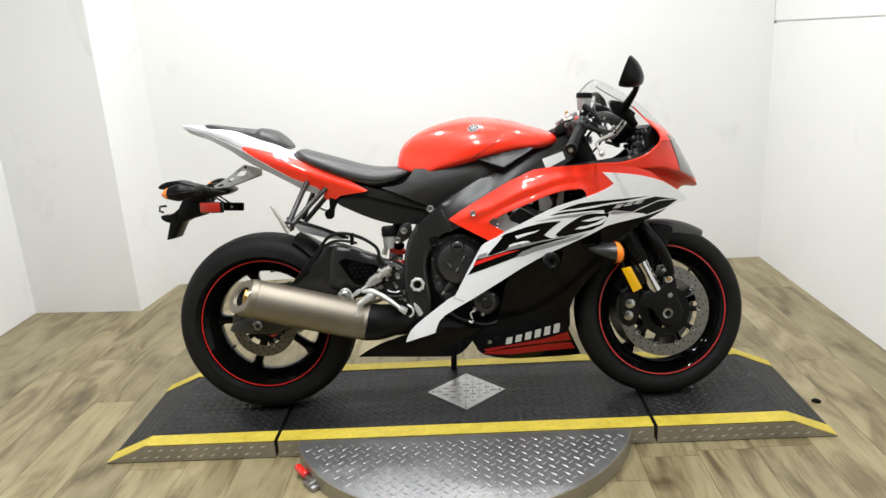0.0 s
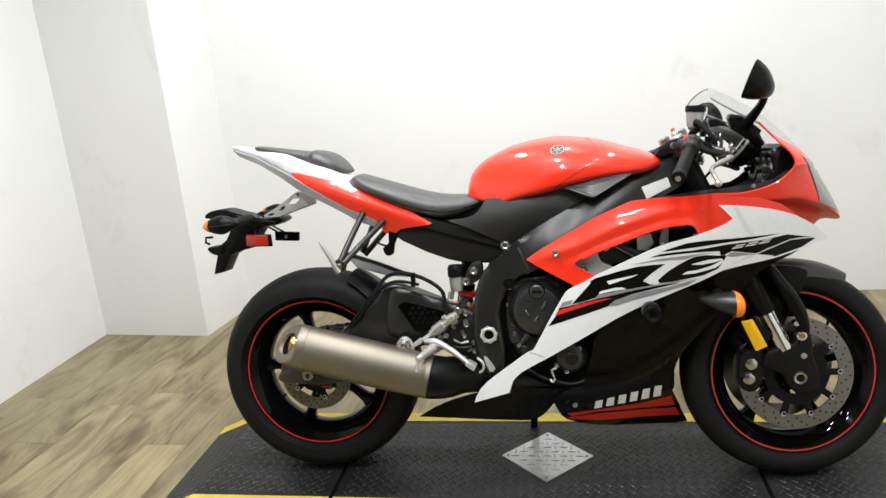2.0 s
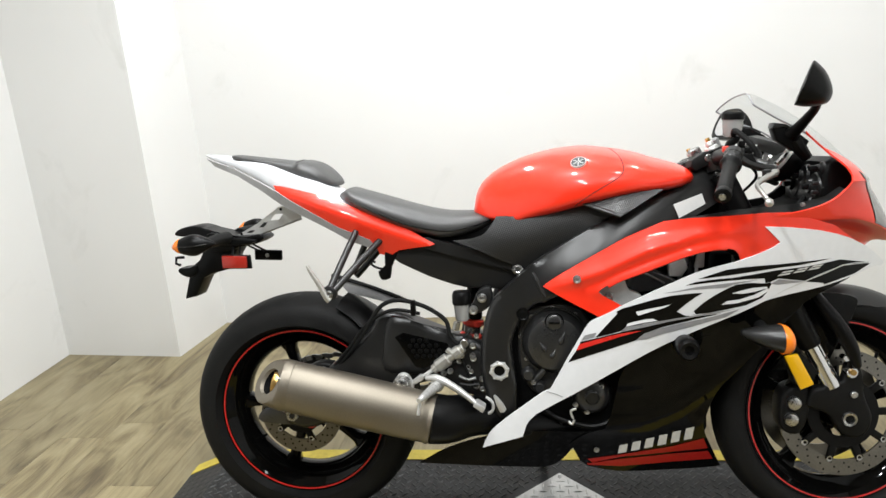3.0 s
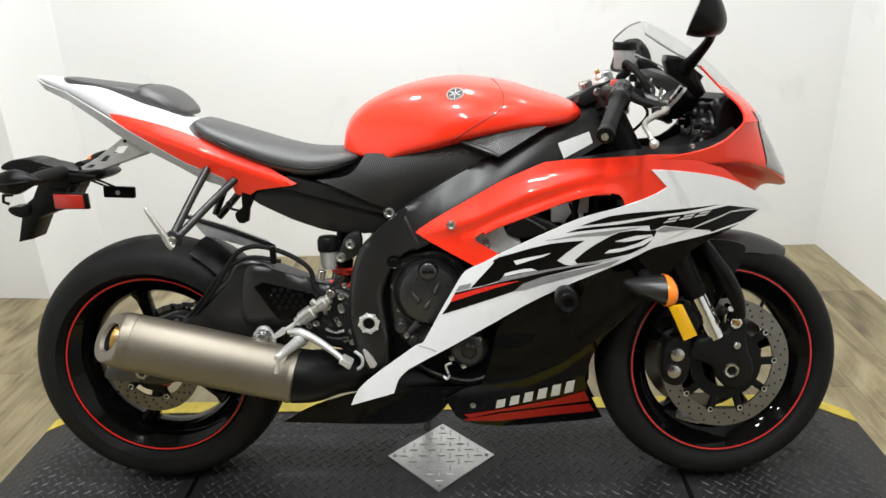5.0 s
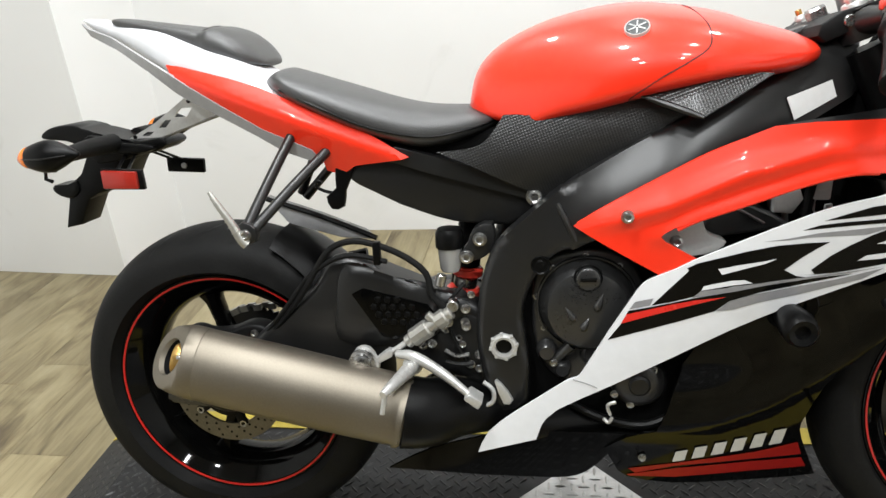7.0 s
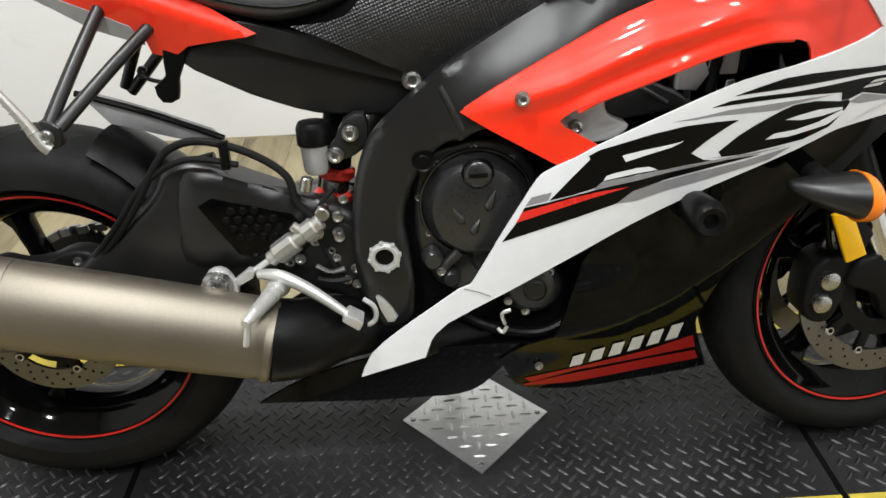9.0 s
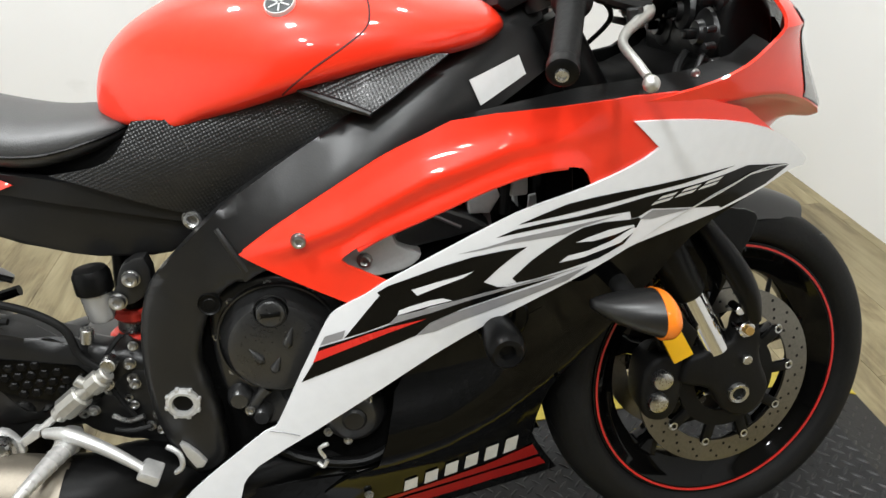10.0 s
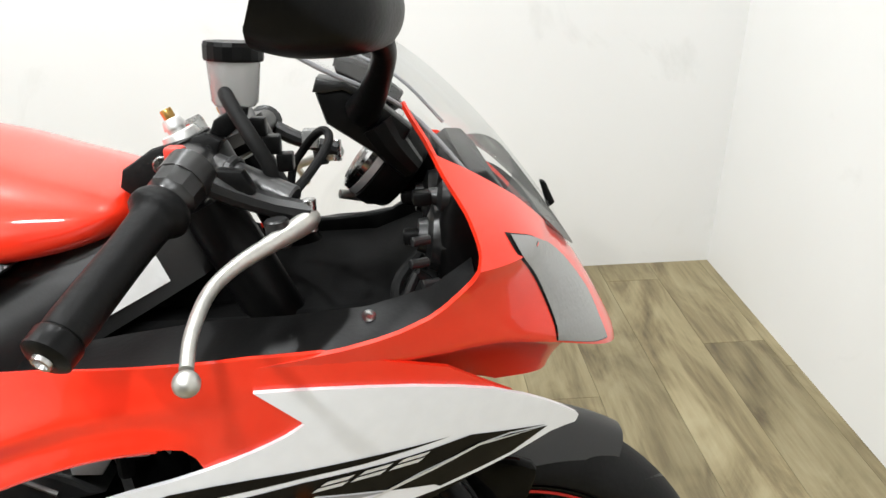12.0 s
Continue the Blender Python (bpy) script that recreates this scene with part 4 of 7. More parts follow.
part("water_hose", tube([(0.64, 0.13, 0.345), (0.70, 0.145, 0.315), (0.78, 0.145, 0.298), (0.84, 0.14, 0.325), (0.86, 0.13, 0.36)], 0.008, 10), PLASTIC, bike)
part("hose_clip", tube([(0.727, 0.16, 0.325), (0.722, 0.165, 0.345), (0.735, 0.166, 0.352)], 0.003, 6), ALU, bike, "bright wire clip")
part("hose_clip", tube([(0.716, 0.16, 0.318), (0.724, 0.163, 0.312), (0.730, 0.163, 0.322)], 0.003, 6), ALU, bike, "bright wire clip")
part("engine_mount", plate([(0.78, 0.61), (0.79, 0.65), (0.835, 0.685), (0.852, 0.668), (0.862, 0.645), (0.89, 0.63), (0.86, 0.61)], 0.150, 0.178, 0.004, steps=3), CASTGREY, bike, "grey engine mount bracket")
bolt(0.817, 0.179, 0.632, 0.009)
duct = part("intake_duct", plate([(0.845, 0.628), (0.872, 0.672), (0.905, 0.693), (0.960, 0.668), (0.985, 0.650), (0.93, 0.640)], 0.110, 0.160, 0.005), ENGINE, bike, "black throttle body duct", angle=20)
# bright rods along the duct's edges stand in for their highlights
part("duct_edge", tube([(0.872, 0.161, 0.672), (0.905, 0.161, 0.694), (0.935, 0.161, 0.697)], 0.003, 6), ALU, duct)
part("duct_edge", tube([(0.895, 0.161, 0.684), (0.945, 0.161, 0.655)], 0.0025, 6), GREYALU, duct)
part("cable_bracket", plate([(0.958, 0.670), (0.955, 0.722), (0.985, 0.728), (1.000, 0.690), (0.985, 0.668)], 0.12, 0.158, 0.004), CASTGREY, bike, "grey throttle cable bracket")
part("frame_bracket", plate([(1.010, 0.69), (1.020, 0.735), (1.036, 0.735), (1.034, 0.69)], 0.12, 0.165, 0.003), CASTGREY, bike)
part("coolant_hose", tube([(1.005, 0.15, 0.665), (1.008, 0.155, 0.70), (1.012, 0.15, 0.74)], 0.008, 10), RUBBER, bike)
part("harness", tube([(0.84, 0.14, 0.69), (0.90, 0.15, 0.712), (0.95, 0.15, 0.728), (1.05, 0.15, 0.735)], 0.009, 8), RUBBER, bike)
part("throttle_body", tube([(0.982, 0.10, 0.700), (0.984, 0.10, 0.680), (0.990, 0.10, 0.628), (0.992, 0.10, 0.610)], 0.019, 16, steps=1), GREYALU, bike, "grey throttle body")
part("hose_clamp", plate([(1.023, 0.682), (1.032, 0.681), (1.033, 0.642), (1.026, 0.634), (1.020, 0.640)], 0.10, 0.112, 0.002), DECAL_SILVER, bike, "bright clamp in the fairing opening")
part("tank_bracket", plate([(1.050, 0.668), (1.086, 0.673), (1.092, 0.654), (1.070, 0.640), (1.046, 0.632)], 0.095, 0.104, 0.003), DECAL_SILVER, bike, "pale bracket in the fairing opening")
part("radiator", box(1.06, 1.10, -0.15, 0.15, 0.42, 0.72, 0.008), MATT, bike)
part("inner_shroud", box(0.90, 1.06, -0.10, 0.10, 0.24, 0.62, 0.03), MATT, bike)

# swingarm: braced arm with a mesh guard
arm = [(0.545, 0.475), (0.50, 0.510), (0.44, 0.530), (0.36, 0.562), (0.295, 0.588), (0.250, 0.582), (0.225, 0.545), (0.179, 0.500), (0.109, 0.445), (0.03, 0.365), (-0.01, 0.345), (-0.01, 0.295), (0.06, 0.285), (0.17, 0.335), (0.32, 0.395), (0.48, 0.425), (0.54, 0.43)]
part("swingarm", plate(arm, 0.078, 0.128, 0.016, steps=4, segments=3), FRAME, bike, "black braced swingarm")
part("swingarm_left", plate([(0.545, 0.470), (0.44, 0.480), (0.30, 0.455), (0.2, 0.415), (0.03, 0.36), (-0.02, 0.335), (-0.02, 0.295), (0.2, 0.34), (0.54, 0.40)], -0.13, -0.085, 0.012, steps=3), FRAME, bike)
part("swingarm_bridge", box(0.36, 0.50, -0.10, 0.10, 0.40, 0.48, 0.02), FRAME, bike)
guard = part("swingarm_guard", plate([(0.436, 0.531), (0.400, 0.548), (0.335, 0.572), (0.288, 0.584), (0.266, 0.562), (0.256, 0.50), (0.255, 0.44), (0.32, 0.425), (0.44, 0.45)], 0.100, 0.138, 0.020, steps=2), FRAME, bike, "black plastic arm guard")
grille_line = [(0.292, 0.529), (0.313, 0.540), (0.423, 0.512), (0.438, 0.490), (0.365, 0.446), (0.341, 0.452)]
part("guard_recess", plate(grille_line, 0.1375, 0.1395, 0.001, steps=3, sharp=(0, 1, 2, 3, 4, 5)), GLOSS, guard)
hexbm = None
for i in range(9):
    for j in range(7):
        uu, ww = 0.297 + 0.0165 * i + (0.008 if j % 2 else 0), 0.452 + 0.0135 * j
        inside = all((grille_line[(k + 1) % 6][0] - grille_line[k][0]) * (ww - grille_line[k][1]) - (grille_line[(k + 1) % 6][1] - grille_line[k][1]) * (uu - grille_line[k][0]) < -0.0006 for k in range(6))
        if inside:
            m = Matrix.Translation(P(uu, 0.1395, ww))
            if hexbm is None:
                hexbm = part("guard_cell", lathe([(0, 0.003), (0.0052, 0.003), (0.0066, 0.001), (0.0068, -0.001)], (0, 0, 0), (0, -1, 0), 6), PLASTIC, guard, smooth=False)
                hexbm.matrix_basis = m
            else:
                again(hexbm, m)
# hugger over the rear tyre
own = bmesh.new()
rows = []
for i in range(20):
    a = radians(28 + 40 * i / 19)
    row = []
    for k in range(13):
        f = -1 + 2 * k / 12
        r = RR + 0.018 - (0.05 - 0.025 * i / 19) * abs(f) ** 3
        row.append(own.verts.new((RU + math.cos(a) * r, f * (0.098 - 0.02 * (i / 19) ** 2), RW + math.sin(a) * r)))
    rows.append(row)
for a, b in zip(rows, rows[1:]):
    for k in range(12):
        own.faces.new((a[k], a[k + 1], b[k + 1], b[k]))
hug = part("rear_hugger", own, PLASTIC, bike, "black plastic rear hugger", angle=60)
shell(hug, 0.003)
part("hugger_flange", plate([(0.10, 0.668), (0.20, 0.634), (0.285, 0.600), (0.30, 0.586), (0.24, 0.590), (0.14, 0.618)], -0.03, 0.0, 0.004), TAIL_GREY, bike, "grey plastic hugger flange")
part("flange_edge", tube([(0.10, 0.004, 0.668), (0.20, 0.004, 0.635), (0.285, 0.004, 0.601), (0.31, 0.004, 0.590)], 0.005, 8), PLASTIC, bike)
part("chain_guard", tube([(0.0, -0.10, 0.47), (0.12, -0.10, 0.50), (0.26, -0.105, 0.53)], 0.009, 8), PLASTIC, bike)
part("brake_hose", tube([(0.085, 0.10, 0.405), (0.15, 0.125, 0.465), (0.205, 0.138, 0.53), (0.245, 0.142, 0.590), (0.270, 0.142, 0.615), (0.306, 0.142, 0.624), (0.350, 0.145, 0.616), (0.393, 0.145, 0.596), (0.425, 0.148, 0.569), (0.435, 0.15, 0.530), (0.467, 0.152, 0.500)], 0.0055, 10), RUBBER, bike, "black rear brake hose")
part("brake_hose", tube([(0.10, 0.11, 0.42), (0.17, 0.134, 0.50), (0.225, 0.14, 0.565), (0.29, 0.146, 0.600), (0.36, 0.147, 0.590)], 0.0045, 10), RUBBER, bike)
part("hose_clamp", box(0.338, 0.350, -0.154, -0.138, 0.585, 0.624, 0.002), PLASTIC, bike)
# rear calliper on its carrier
part("calliper_carrier", plate([(-0.050, 0.405), (-0.030, 0.425), (0.03, 0.418), (0.075, 0.405), (0.11, 0.420), (0.120, 0.398), (0.06, 0.372), (-0.01, 0.378)], 0.060, 0.078, 0.004, steps=3), FRAME, bike)
part("rear_calliper", plate([(-0.060, 0.414), (-0.056, 0.432), (-0.030, 0.442), (0.00, 0.434), (0.040, 0.438), (0.078, 0.452), (0.112, 0.446), (0.120, 0.424), (0.07, 0.410), (0.0, 0.404)], 0.058, 0.098, 0.006, steps=3, segments=3), CASTBLACK, bike, "black rear brake calliper")
for uu, ww, rr in ((-0.046, 0.428, 0.007), (0.010, 0.424, 0.005), (0.090, 0.436, 0.007)):
    bolt(uu, 0.098, ww, rr)
# sprocket with teeth, and the chain's two runs, on the far side
teeth = []
for k in range(86):
    a = 2 * math.pi * k / 86
    r = 0.106 if k % 2 else 0.099
    teeth.append((RU + r * math.cos(a), RW + r * math.sin(a)))
part("sprocket", plate(teeth, -0.088, -0.082, 0.0), FRAME, rear, "black toothed rear sprocket", smooth=False)
own = bmesh.new()
runs = [((RU + 0.104 * math.cos(radians(a)), RW + 0.104 * math.sin(radians(a)))) for a in range(100, 261, 6)]
runs = [(0.55 - k * (0.55 - runs[0][0]) / 34, 0.468 - k * (0.468 - runs[0][1]) / 34) for k in range(34)] + runs + [(runs[-1][0] + k * (0.55 - runs[-1][0]) / 34, runs[-1][1] + k * (0.40 - runs[-1][1]) / 34) for k in range(1, 35)]
for k, (p, q) in enumerate(zip(runs, runs[1:])):
    t = Vector((q[0] - p[0], 0, q[1] - p[1])).normalized()
    link_box = box(-0.0085, 0.0085, -0.0035, 0.0035, -0.0065, 0.0065)
    m = Matrix((t, Vector((0, 1, 0)), t.cross(Vector((0, 1, 0))))).transposed().to_4x4()
    merge(own, link_box, Matrix.Translation(((p[0] + q[0]) / 2, 0.085 + (0.005 if k % 2 else -0.005), (p[1] + q[1]) / 2)) @ m)
tagged(part("chain", own, GREYALU, bike, "dark roller chain", smooth=False), kind="stuff")
part("chain_adjuster", rod((-0.075, -0.105, 0.315), (0.0, -0.105, 0.33), 0.008, 10), BOLT, bike)

# shock with a red collar, reservoir cup above it
part("shock_body", rod((0.455, 0.03, 0.43), (0.495, 0.05, 0.66), 0.020, 24), PLASTIC, bike)
for i in range(6):
    part("shock_coil", lathe([(0.024, -0.005), (0.029, 0), (0.024, 0.005)], P(0.460 + 0.0028 * i, 0.05, 0.435 + 0.014 * i), (0.13, 0, 1), 24, closed=True), SPRING, bike, "red shock spring coil")
part("shock_collar", rod((0.474, 0.06, 0.500), (0.476, 0.06, 0.517), 0.030, 28), SPRING, bike, "red shock collar")
part("shock_collar", rod((0.482, 0.06, 0.538), (0.485, 0.06, 0.556), 0.028, 28), SPRING, bike, "red shock collar")
part("shock_ring", rod((0.478, 0.06, 0.517), (0.482, 0.06, 0.538), 0.021, 28), BOLT, bike)
part("shock_ring", rod((0.485, 0.06, 0.556), (0.488, 0.06, 0.575), 0.021, 28), PLASTIC, bike)
cup = part("brake_fluid_cup", lathe([(0, -0.024), (0.015, -0.024), (0.018, -0.018), (0.0205, 0.016), (0.0205, 0.018)], P(0.462, 0.115, 0.588), (0, 0, 1), 24), CUP, bike, "milky rear brake fluid cup")
part("cup_lid", lathe([(0.0235, 0.0), (0.024, 0.003), (0.024, 0.024), (0.020, 0.032), (0, 0.033)], P(0.462, 0.115, 0.606), (0, 0, 1), 24), PLASTIC, cup)
part("mount_tab", plate([(0.482, 0.597), (0.492, 0.612), (0.505, 0.64), (0.535, 0.648), (0.538, 0.61), (0.520, 0.590), (0.498, 0.583)], 0.10, 0.125, 0.004, steps=2), FRAME, bike)
for uu, ww, rr in ((0.514, 0.622, 0.0105), (0.491, 0.592, 0.0105), (0.485, 0.477, 0.008), (0.451, 0.464, 0.008), (0.410, 0.432, 0.008), (0.492, 0.398, 0.008), (0.473, 0.447, 0.006)):
    bolt(uu, 0.128, ww, rr)

# rear-set plate, master cylinder, brake pedal and rider peg
hang = part("footrest_hanger", plate([(0.425, 0.395), (0.40, 0.425), (0.425, 0.445), (0.46, 0.475), (0.495, 0.490), (0.525, 0.46), (0.53, 0.42), (0.515, 0.36), (0.48, 0.375)], 0.122, 0.130, 0.004, steps=3), FRAME, bike, "black footrest hanger plate")
part("master_cylinder", rod((0.388, 0.158, 0.450), (0.466, 0.158, 0.506), 0.0115, 20), LEVER, bike, "grey rear brake master cylinder")
part("cylinder_body", rod((0.398, 0.158, 0.457), (0.428, 0.158, 0.4785), 0.0165, 10), LEVER, bike)
part("cylinder_body", rod((0.440, 0.158, 0.487), (0.458, 0.158, 0.500), 0.0150, 10), LEVER, bike)
part("cylinder_lug", rod((0.425, 0.160, 0.502), (0.440, 0.160, 0.488), 0.0075, 12), LEVER, bike)
part("push_rod", rod((0.345, 0.160, 0.421), (0.392, 0.158, 0.453), 0.0052, 12), ALU, bike)
part("clevis", plate([(0.340, 0.414), (0.336, 0.424), (0.356, 0.439), (0.366, 0.437), (0.362, 0.426)], 0.152, 0.168, 0.002), ALU, bike)
for uu, dd, ww, rr in ((0.424, 0.146, 0.462, 0.007), (0.458, 0.150, 0.484, 0.008), (0.487, 0.134, 0.502, 0.0075), (0.487, 0.134, 0.470, 0.007), (0.479, 0.134, 0.437, 0.006), (0.428, 0.140, 0.440, 0.007), (0.507, 0.134, 0.418, 0.007), (0.507, 0.134, 0.392, 0.0065), (0.497, 0.134, 0.528, 0.006)):
    bolt(uu, dd, ww, rr)
part("banjo", rod((0.468, 0.140, 0.515), (0.468, 0.160, 0.515), 0.010, 18), BOLT, bike, "bright banjo fitting")
part("return_spring", tube([(0.450, 0.140, 0.428), (0.470, 0.145, 0.420), (0.492, 0.145, 0.424)], 0.004, 8), BOLT, bike)
part("pedal_stop", tube([(0.452, 0.150, 0.412), (0.475, 0.152, 0.408), (0.500, 0.150, 0.410)], 0.0035, 8), FRAME, bike)
part("sensor_lead", tube([(0.485, 0.13, 0.545), (0.470, 0.14, 0.53), (0.455, 0.14, 0.505), (0.462, 0.14, 0.46), (0.49, 0.14, 0.40)], 0.0035, 8), RUBBER, bike)
part("hose_joint", rod((0.447, 0.148, 0.548), (0.452, 0.148, 0.568), 0.0085, 12), BOLT, bike)
part("peg_pivot", lathe([(0, 0.010), (0.010, 0.010), (0.016, 0.007), (0.017, 0.0), (0.022, -0.002), (0.022, -0.010)], P(0.312, 0.178, 0.420), (0, -1, 0), 28), BOLT, bike, "bright can mount bolt")
part("can_hanger", plate([(0.278, 0.398), (0.300, 0.440), (0.325, 0.442), (0.340, 0.412), (0.330, 0.398), (0.295, 0.392)], 0.158, 0.170, 0.003, steps=3), ALU, bike, "aluminium can bracket")
part("peg_mount", plate([(0.388, 0.404), (0.382, 0.420), (0.394, 0.432), (0.412, 0.426), (0.414, 0.408), (0.400, 0.398)], 0.152, 0.182, 0.005, steps=3), ALU, bike)
# tapered peg, thick at its root, standing out and a little back
peg = part("rider_peg", tube([(0.402, 0.180, 0.418), (0.392, 0.205, 0.416), (0.376, 0.250, 0.412), (0.368, 0.272, 0.410)], [0.0125, 0.0118, 0.0085, 0.006], 16), ALU, bike, "ribbed aluminium rider peg")
for i in range(7):
    f = i / 6
    part("peg_rib", lathe([(0.0105 - 0.003 * f, -0.0020), (0.0132 - 0.0045 * f, -0.0010), (0.0132 - 0.0045 * f, 0.0010), (0.0105 - 0.003 * f, 0.0020)], P(0.397 - 0.024 * f, 0.192 + 0.066 * f, 0.4175 - 0.0065 * f), (-0.35, -1, -0.10), 16), ALU, peg)
part("peg_feeler", rod((0.370, 0.262, 0.408), (0.364, 0.268, 0.374), 0.0042, 10), ALU, peg, "bright peg feeler pin")
part("brake_pedal", tube([(0.372, 0.168, 0.432), (0.405, 0.182, 0.434), (0.452, 0.192, 0.410), (0.502, 0.204, 0.374)], [0.007, 0.0095, 0.0085, 0.006], 12), ALU, bike, "aluminium rear brake pedal")
part("pedal_tip", plate([(0.488, 0.378), (0.498, 0.388), (0.520, 0.374), (0.512, 0.360)], 0.188, 0.222, 0.003), ALU, bike)
part("pedal_spring", tube([(0.516, 0.160, 0.380), (0.532, 0.165, 0.368), (0.532, 0.168, 0.348), (0.515, 0.168, 0.338)], 0.004, 8), ALU, bike)
part("heel_guard", plate([(0.535, 0.384), (0.546, 0.381), (0.566, 0.350), (0.550, 0.342)], 0.158, 0.168, 0.003, steps=2), ALU, bike, "aluminium heel guard tab")

# exhaust can, end cap and link pipe
c0, c1 = P(0.010, 0.212, 0.434), P(0.388, 0.190, 0.335)
axis = (c1 - c0).normalized()
ln = (c1 - c0).length


def can_body(profile, n=40, squash=0.86):
    bm = lathe(profile, (0, 0, 0), (1, 0, 0), n)
    turn = Vector((1, 0, 0)).rotation_difference(axis).to_matrix().to_4x4()
    bmesh.ops.transform(bm, matrix=Matrix.Translation(c0) @ turn @ Matrix.Diagonal((1, squash, 1, 1)), verts=bm.verts)
    return bm


can = part("exhaust_can", can_body([(0.0625, 0.022), (0.064, 0.03), (0.0655, 0.15), (0.064, 0.30), (0.062, ln - 0.002), (0.060, ln), (0.05, ln)]), TITAN, bike, "brushed titanium exhaust can")
def slash(radius, base, reach, share=1.0, n=48):
    """A ring round the can's axis whose lower, far side reaches further back."""
    out = []
    for k in range(n):
        a = 2 * math.pi * k / n
        y, z = math.cos(a), math.sin(a)
        out.append((base - reach * (0.46 + share * (0.56 * y - 0.36 * z)), y * radius * 0.86, z * radius))
    return out


def slash_body(rings, n=48):
    bm = bmesh.new()
    turn = Vector((1, 0, 0)).rotation_difference(axis).to_matrix().to_4x4()
    m = Matrix.Translation(c0) @ turn
    made = [[bm.verts.new(m @ Vector(q)) for q in ring] for ring in rings]
    for a, b in zip(made, made[1:]):
        for k in range(n):
            bm.faces.new((a[k], a[(k + 1) % n], b[(k + 1) % n], b[k]))
    return bm


part("end_cap", slash_body([slash(0.0635, 0.034, 0), slash(0.0648, 0.032, 0), slash(0.0648, 0.010, 0), slash(0.0640, 0.008, 0.004), slash(0.0615, 0.004, 0.030), slash(0.0570, 0.004, 0.062), slash(0.0540, 0.003, 0.064, 0.97), slash(0.034, 0.003, 0.064, 0.62), slash(0.032, 0.008, 0.060, 0.58)]), TITAN, can, "slash-cut titanium end cap", angle=30)
part("cap_liner", slash_body([slash(0.032, 0.008, 0.060, 0.58), slash(0.031, 0.034, 0.03, 0.5), slash(0.030, 0.07, 0)]), MATT, can, "matt black inside of the end cap")
part("tail_pipe", can_body([(0.024, 0.07), (0.0245, -0.012), (0.0265, -0.016), (0.0275, -0.014), (0.0260, 0.00), (0.026, 0.07)]), GOLD, can, "gold-tinted outlet")
# flat black disc across the bore, in place of its shaded depth
part("outlet_dark", can_body([(0, 0.045), (0.052, 0.045)]), PLASTIC, can)
for t, a in ((0.018, 30), (0.018, 150), (0.018, -60)):
    q = c0 + axis * t
    part("rivet", lathe([(0.004, 0), (0.003, 0.002), (0, 0.0025)], q + Vector((0, -math.cos(radians(a)) * 0.0555, math.sin(radians(a)) * 0.0645)), (0, -math.cos(radians(a)), math.sin(radians(a))), 10), BOLT, can)
part("link_pipe", tube([(0.380, 0.190, 0.337), (0.42, 0.180, 0.331), (0.47, 0.150, 0.328), (0.53, 0.122, 0.312), (0.60, 0.10, 0.29)], [0.062, 0.059, 0.052, 0.042, 0.034], 24), PLASTIC, bike, "black exhaust link cover")
part("collar_band", tube([(0.374, 0.1905, 0.3387), (0.384, 0.190, 0.3361)], 0.0626, 36, steps=1), TITAN, can)
bolt(0.446, 0.212, 0.306, 0.008)
part("header_pipe", tube([(0.60, 0.15, 0.30), (0.68, 0.12, 0.29), (0.80, 0.06, 0.27), (0.90, 0.0, 0.27)], 0.03, 16), PLASTIC, bike)

# side stand on the far side
part("side_stand", tube([(0.66, -0.12, 0.27), (0.655, -0.17, 0.13), (0.648, -0.235, -0.020)], 0.012, 12, steps=1), FRAME, bike, "black side stand")
part("stand_foot", tube([(0.635, -0.235, -0.024), (0.675, -0.262, -0.028)], 0.013, 12, steps=1), FRAME, bike)

# -- tank, seats, tail --
def section_width(stations, u, w, crown=None):
    """Half width of a lofted body at a place on its side."""
    us = [s[0] for s in stations]
    lo, hi, hw, pw, mid = (float(np.interp(u, us, [s[k] for s in stations])) for k in range(1, 6))
    wm = lo + (hi - lo) * mid
    q = (w - wm) / ((hi - wm) if w > wm else (wm - lo))
    pw = crown if crown and w > wm else pw
    return hw * max(0.0, 1 - min(1.0, abs(q)) ** pw) ** (1 / pw)


CROWN = 1.95
tank_st = spline_stations([
    (0.495, 0.822, 0.842, 0.030, 2.6, 0.30), (0.502, 0.816, 0.874, 0.052, 3.0, 0.22), (0.518, 0.810, 0.902, 0.072, 3.2, 0.18), (0.550, 0.803, 0.929, 0.094, 3.4, 0.16), (0.596, 0.796, 0.952, 0.118, 3.5, 0.16),
    (0.641, 0.808, 0.967, 0.136, 3.5, 0.20), (0.704, 0.822, 0.980, 0.159, 3.5, 0.24), (0.766, 0.837, 0.984, 0.173, 3.5, 0.28), (0.827, 0.849, 0.977, 0.177, 3.5, 0.30), (0.887, 0.860, 0.965, 0.170, 3.4, 0.30),
    (0.935, 0.863, 0.949, 0.158, 3.3, 0.32), (0.972, 0.866, 0.938, 0.142, 3.2, 0.36), (1.000, 0.872, 0.928, 0.127, 3.0, 0.42), (1.020, 0.880, 0.917, 0.104, 2.8, 0.5), (1.033, 0.886, 0.900, 0.060, 2.4, 0.5)], 4)
bm = loft(tank_st, 72, crown=CROWN)
for v in bm.verts:
    v.co.z -= 0.12 * max(0.0, v.co.y)  # the far side hangs lower, as the bike leans that way
tank = part("fuel_tank", bm, RED, bike, "glossy red fuel tank", angle=75)
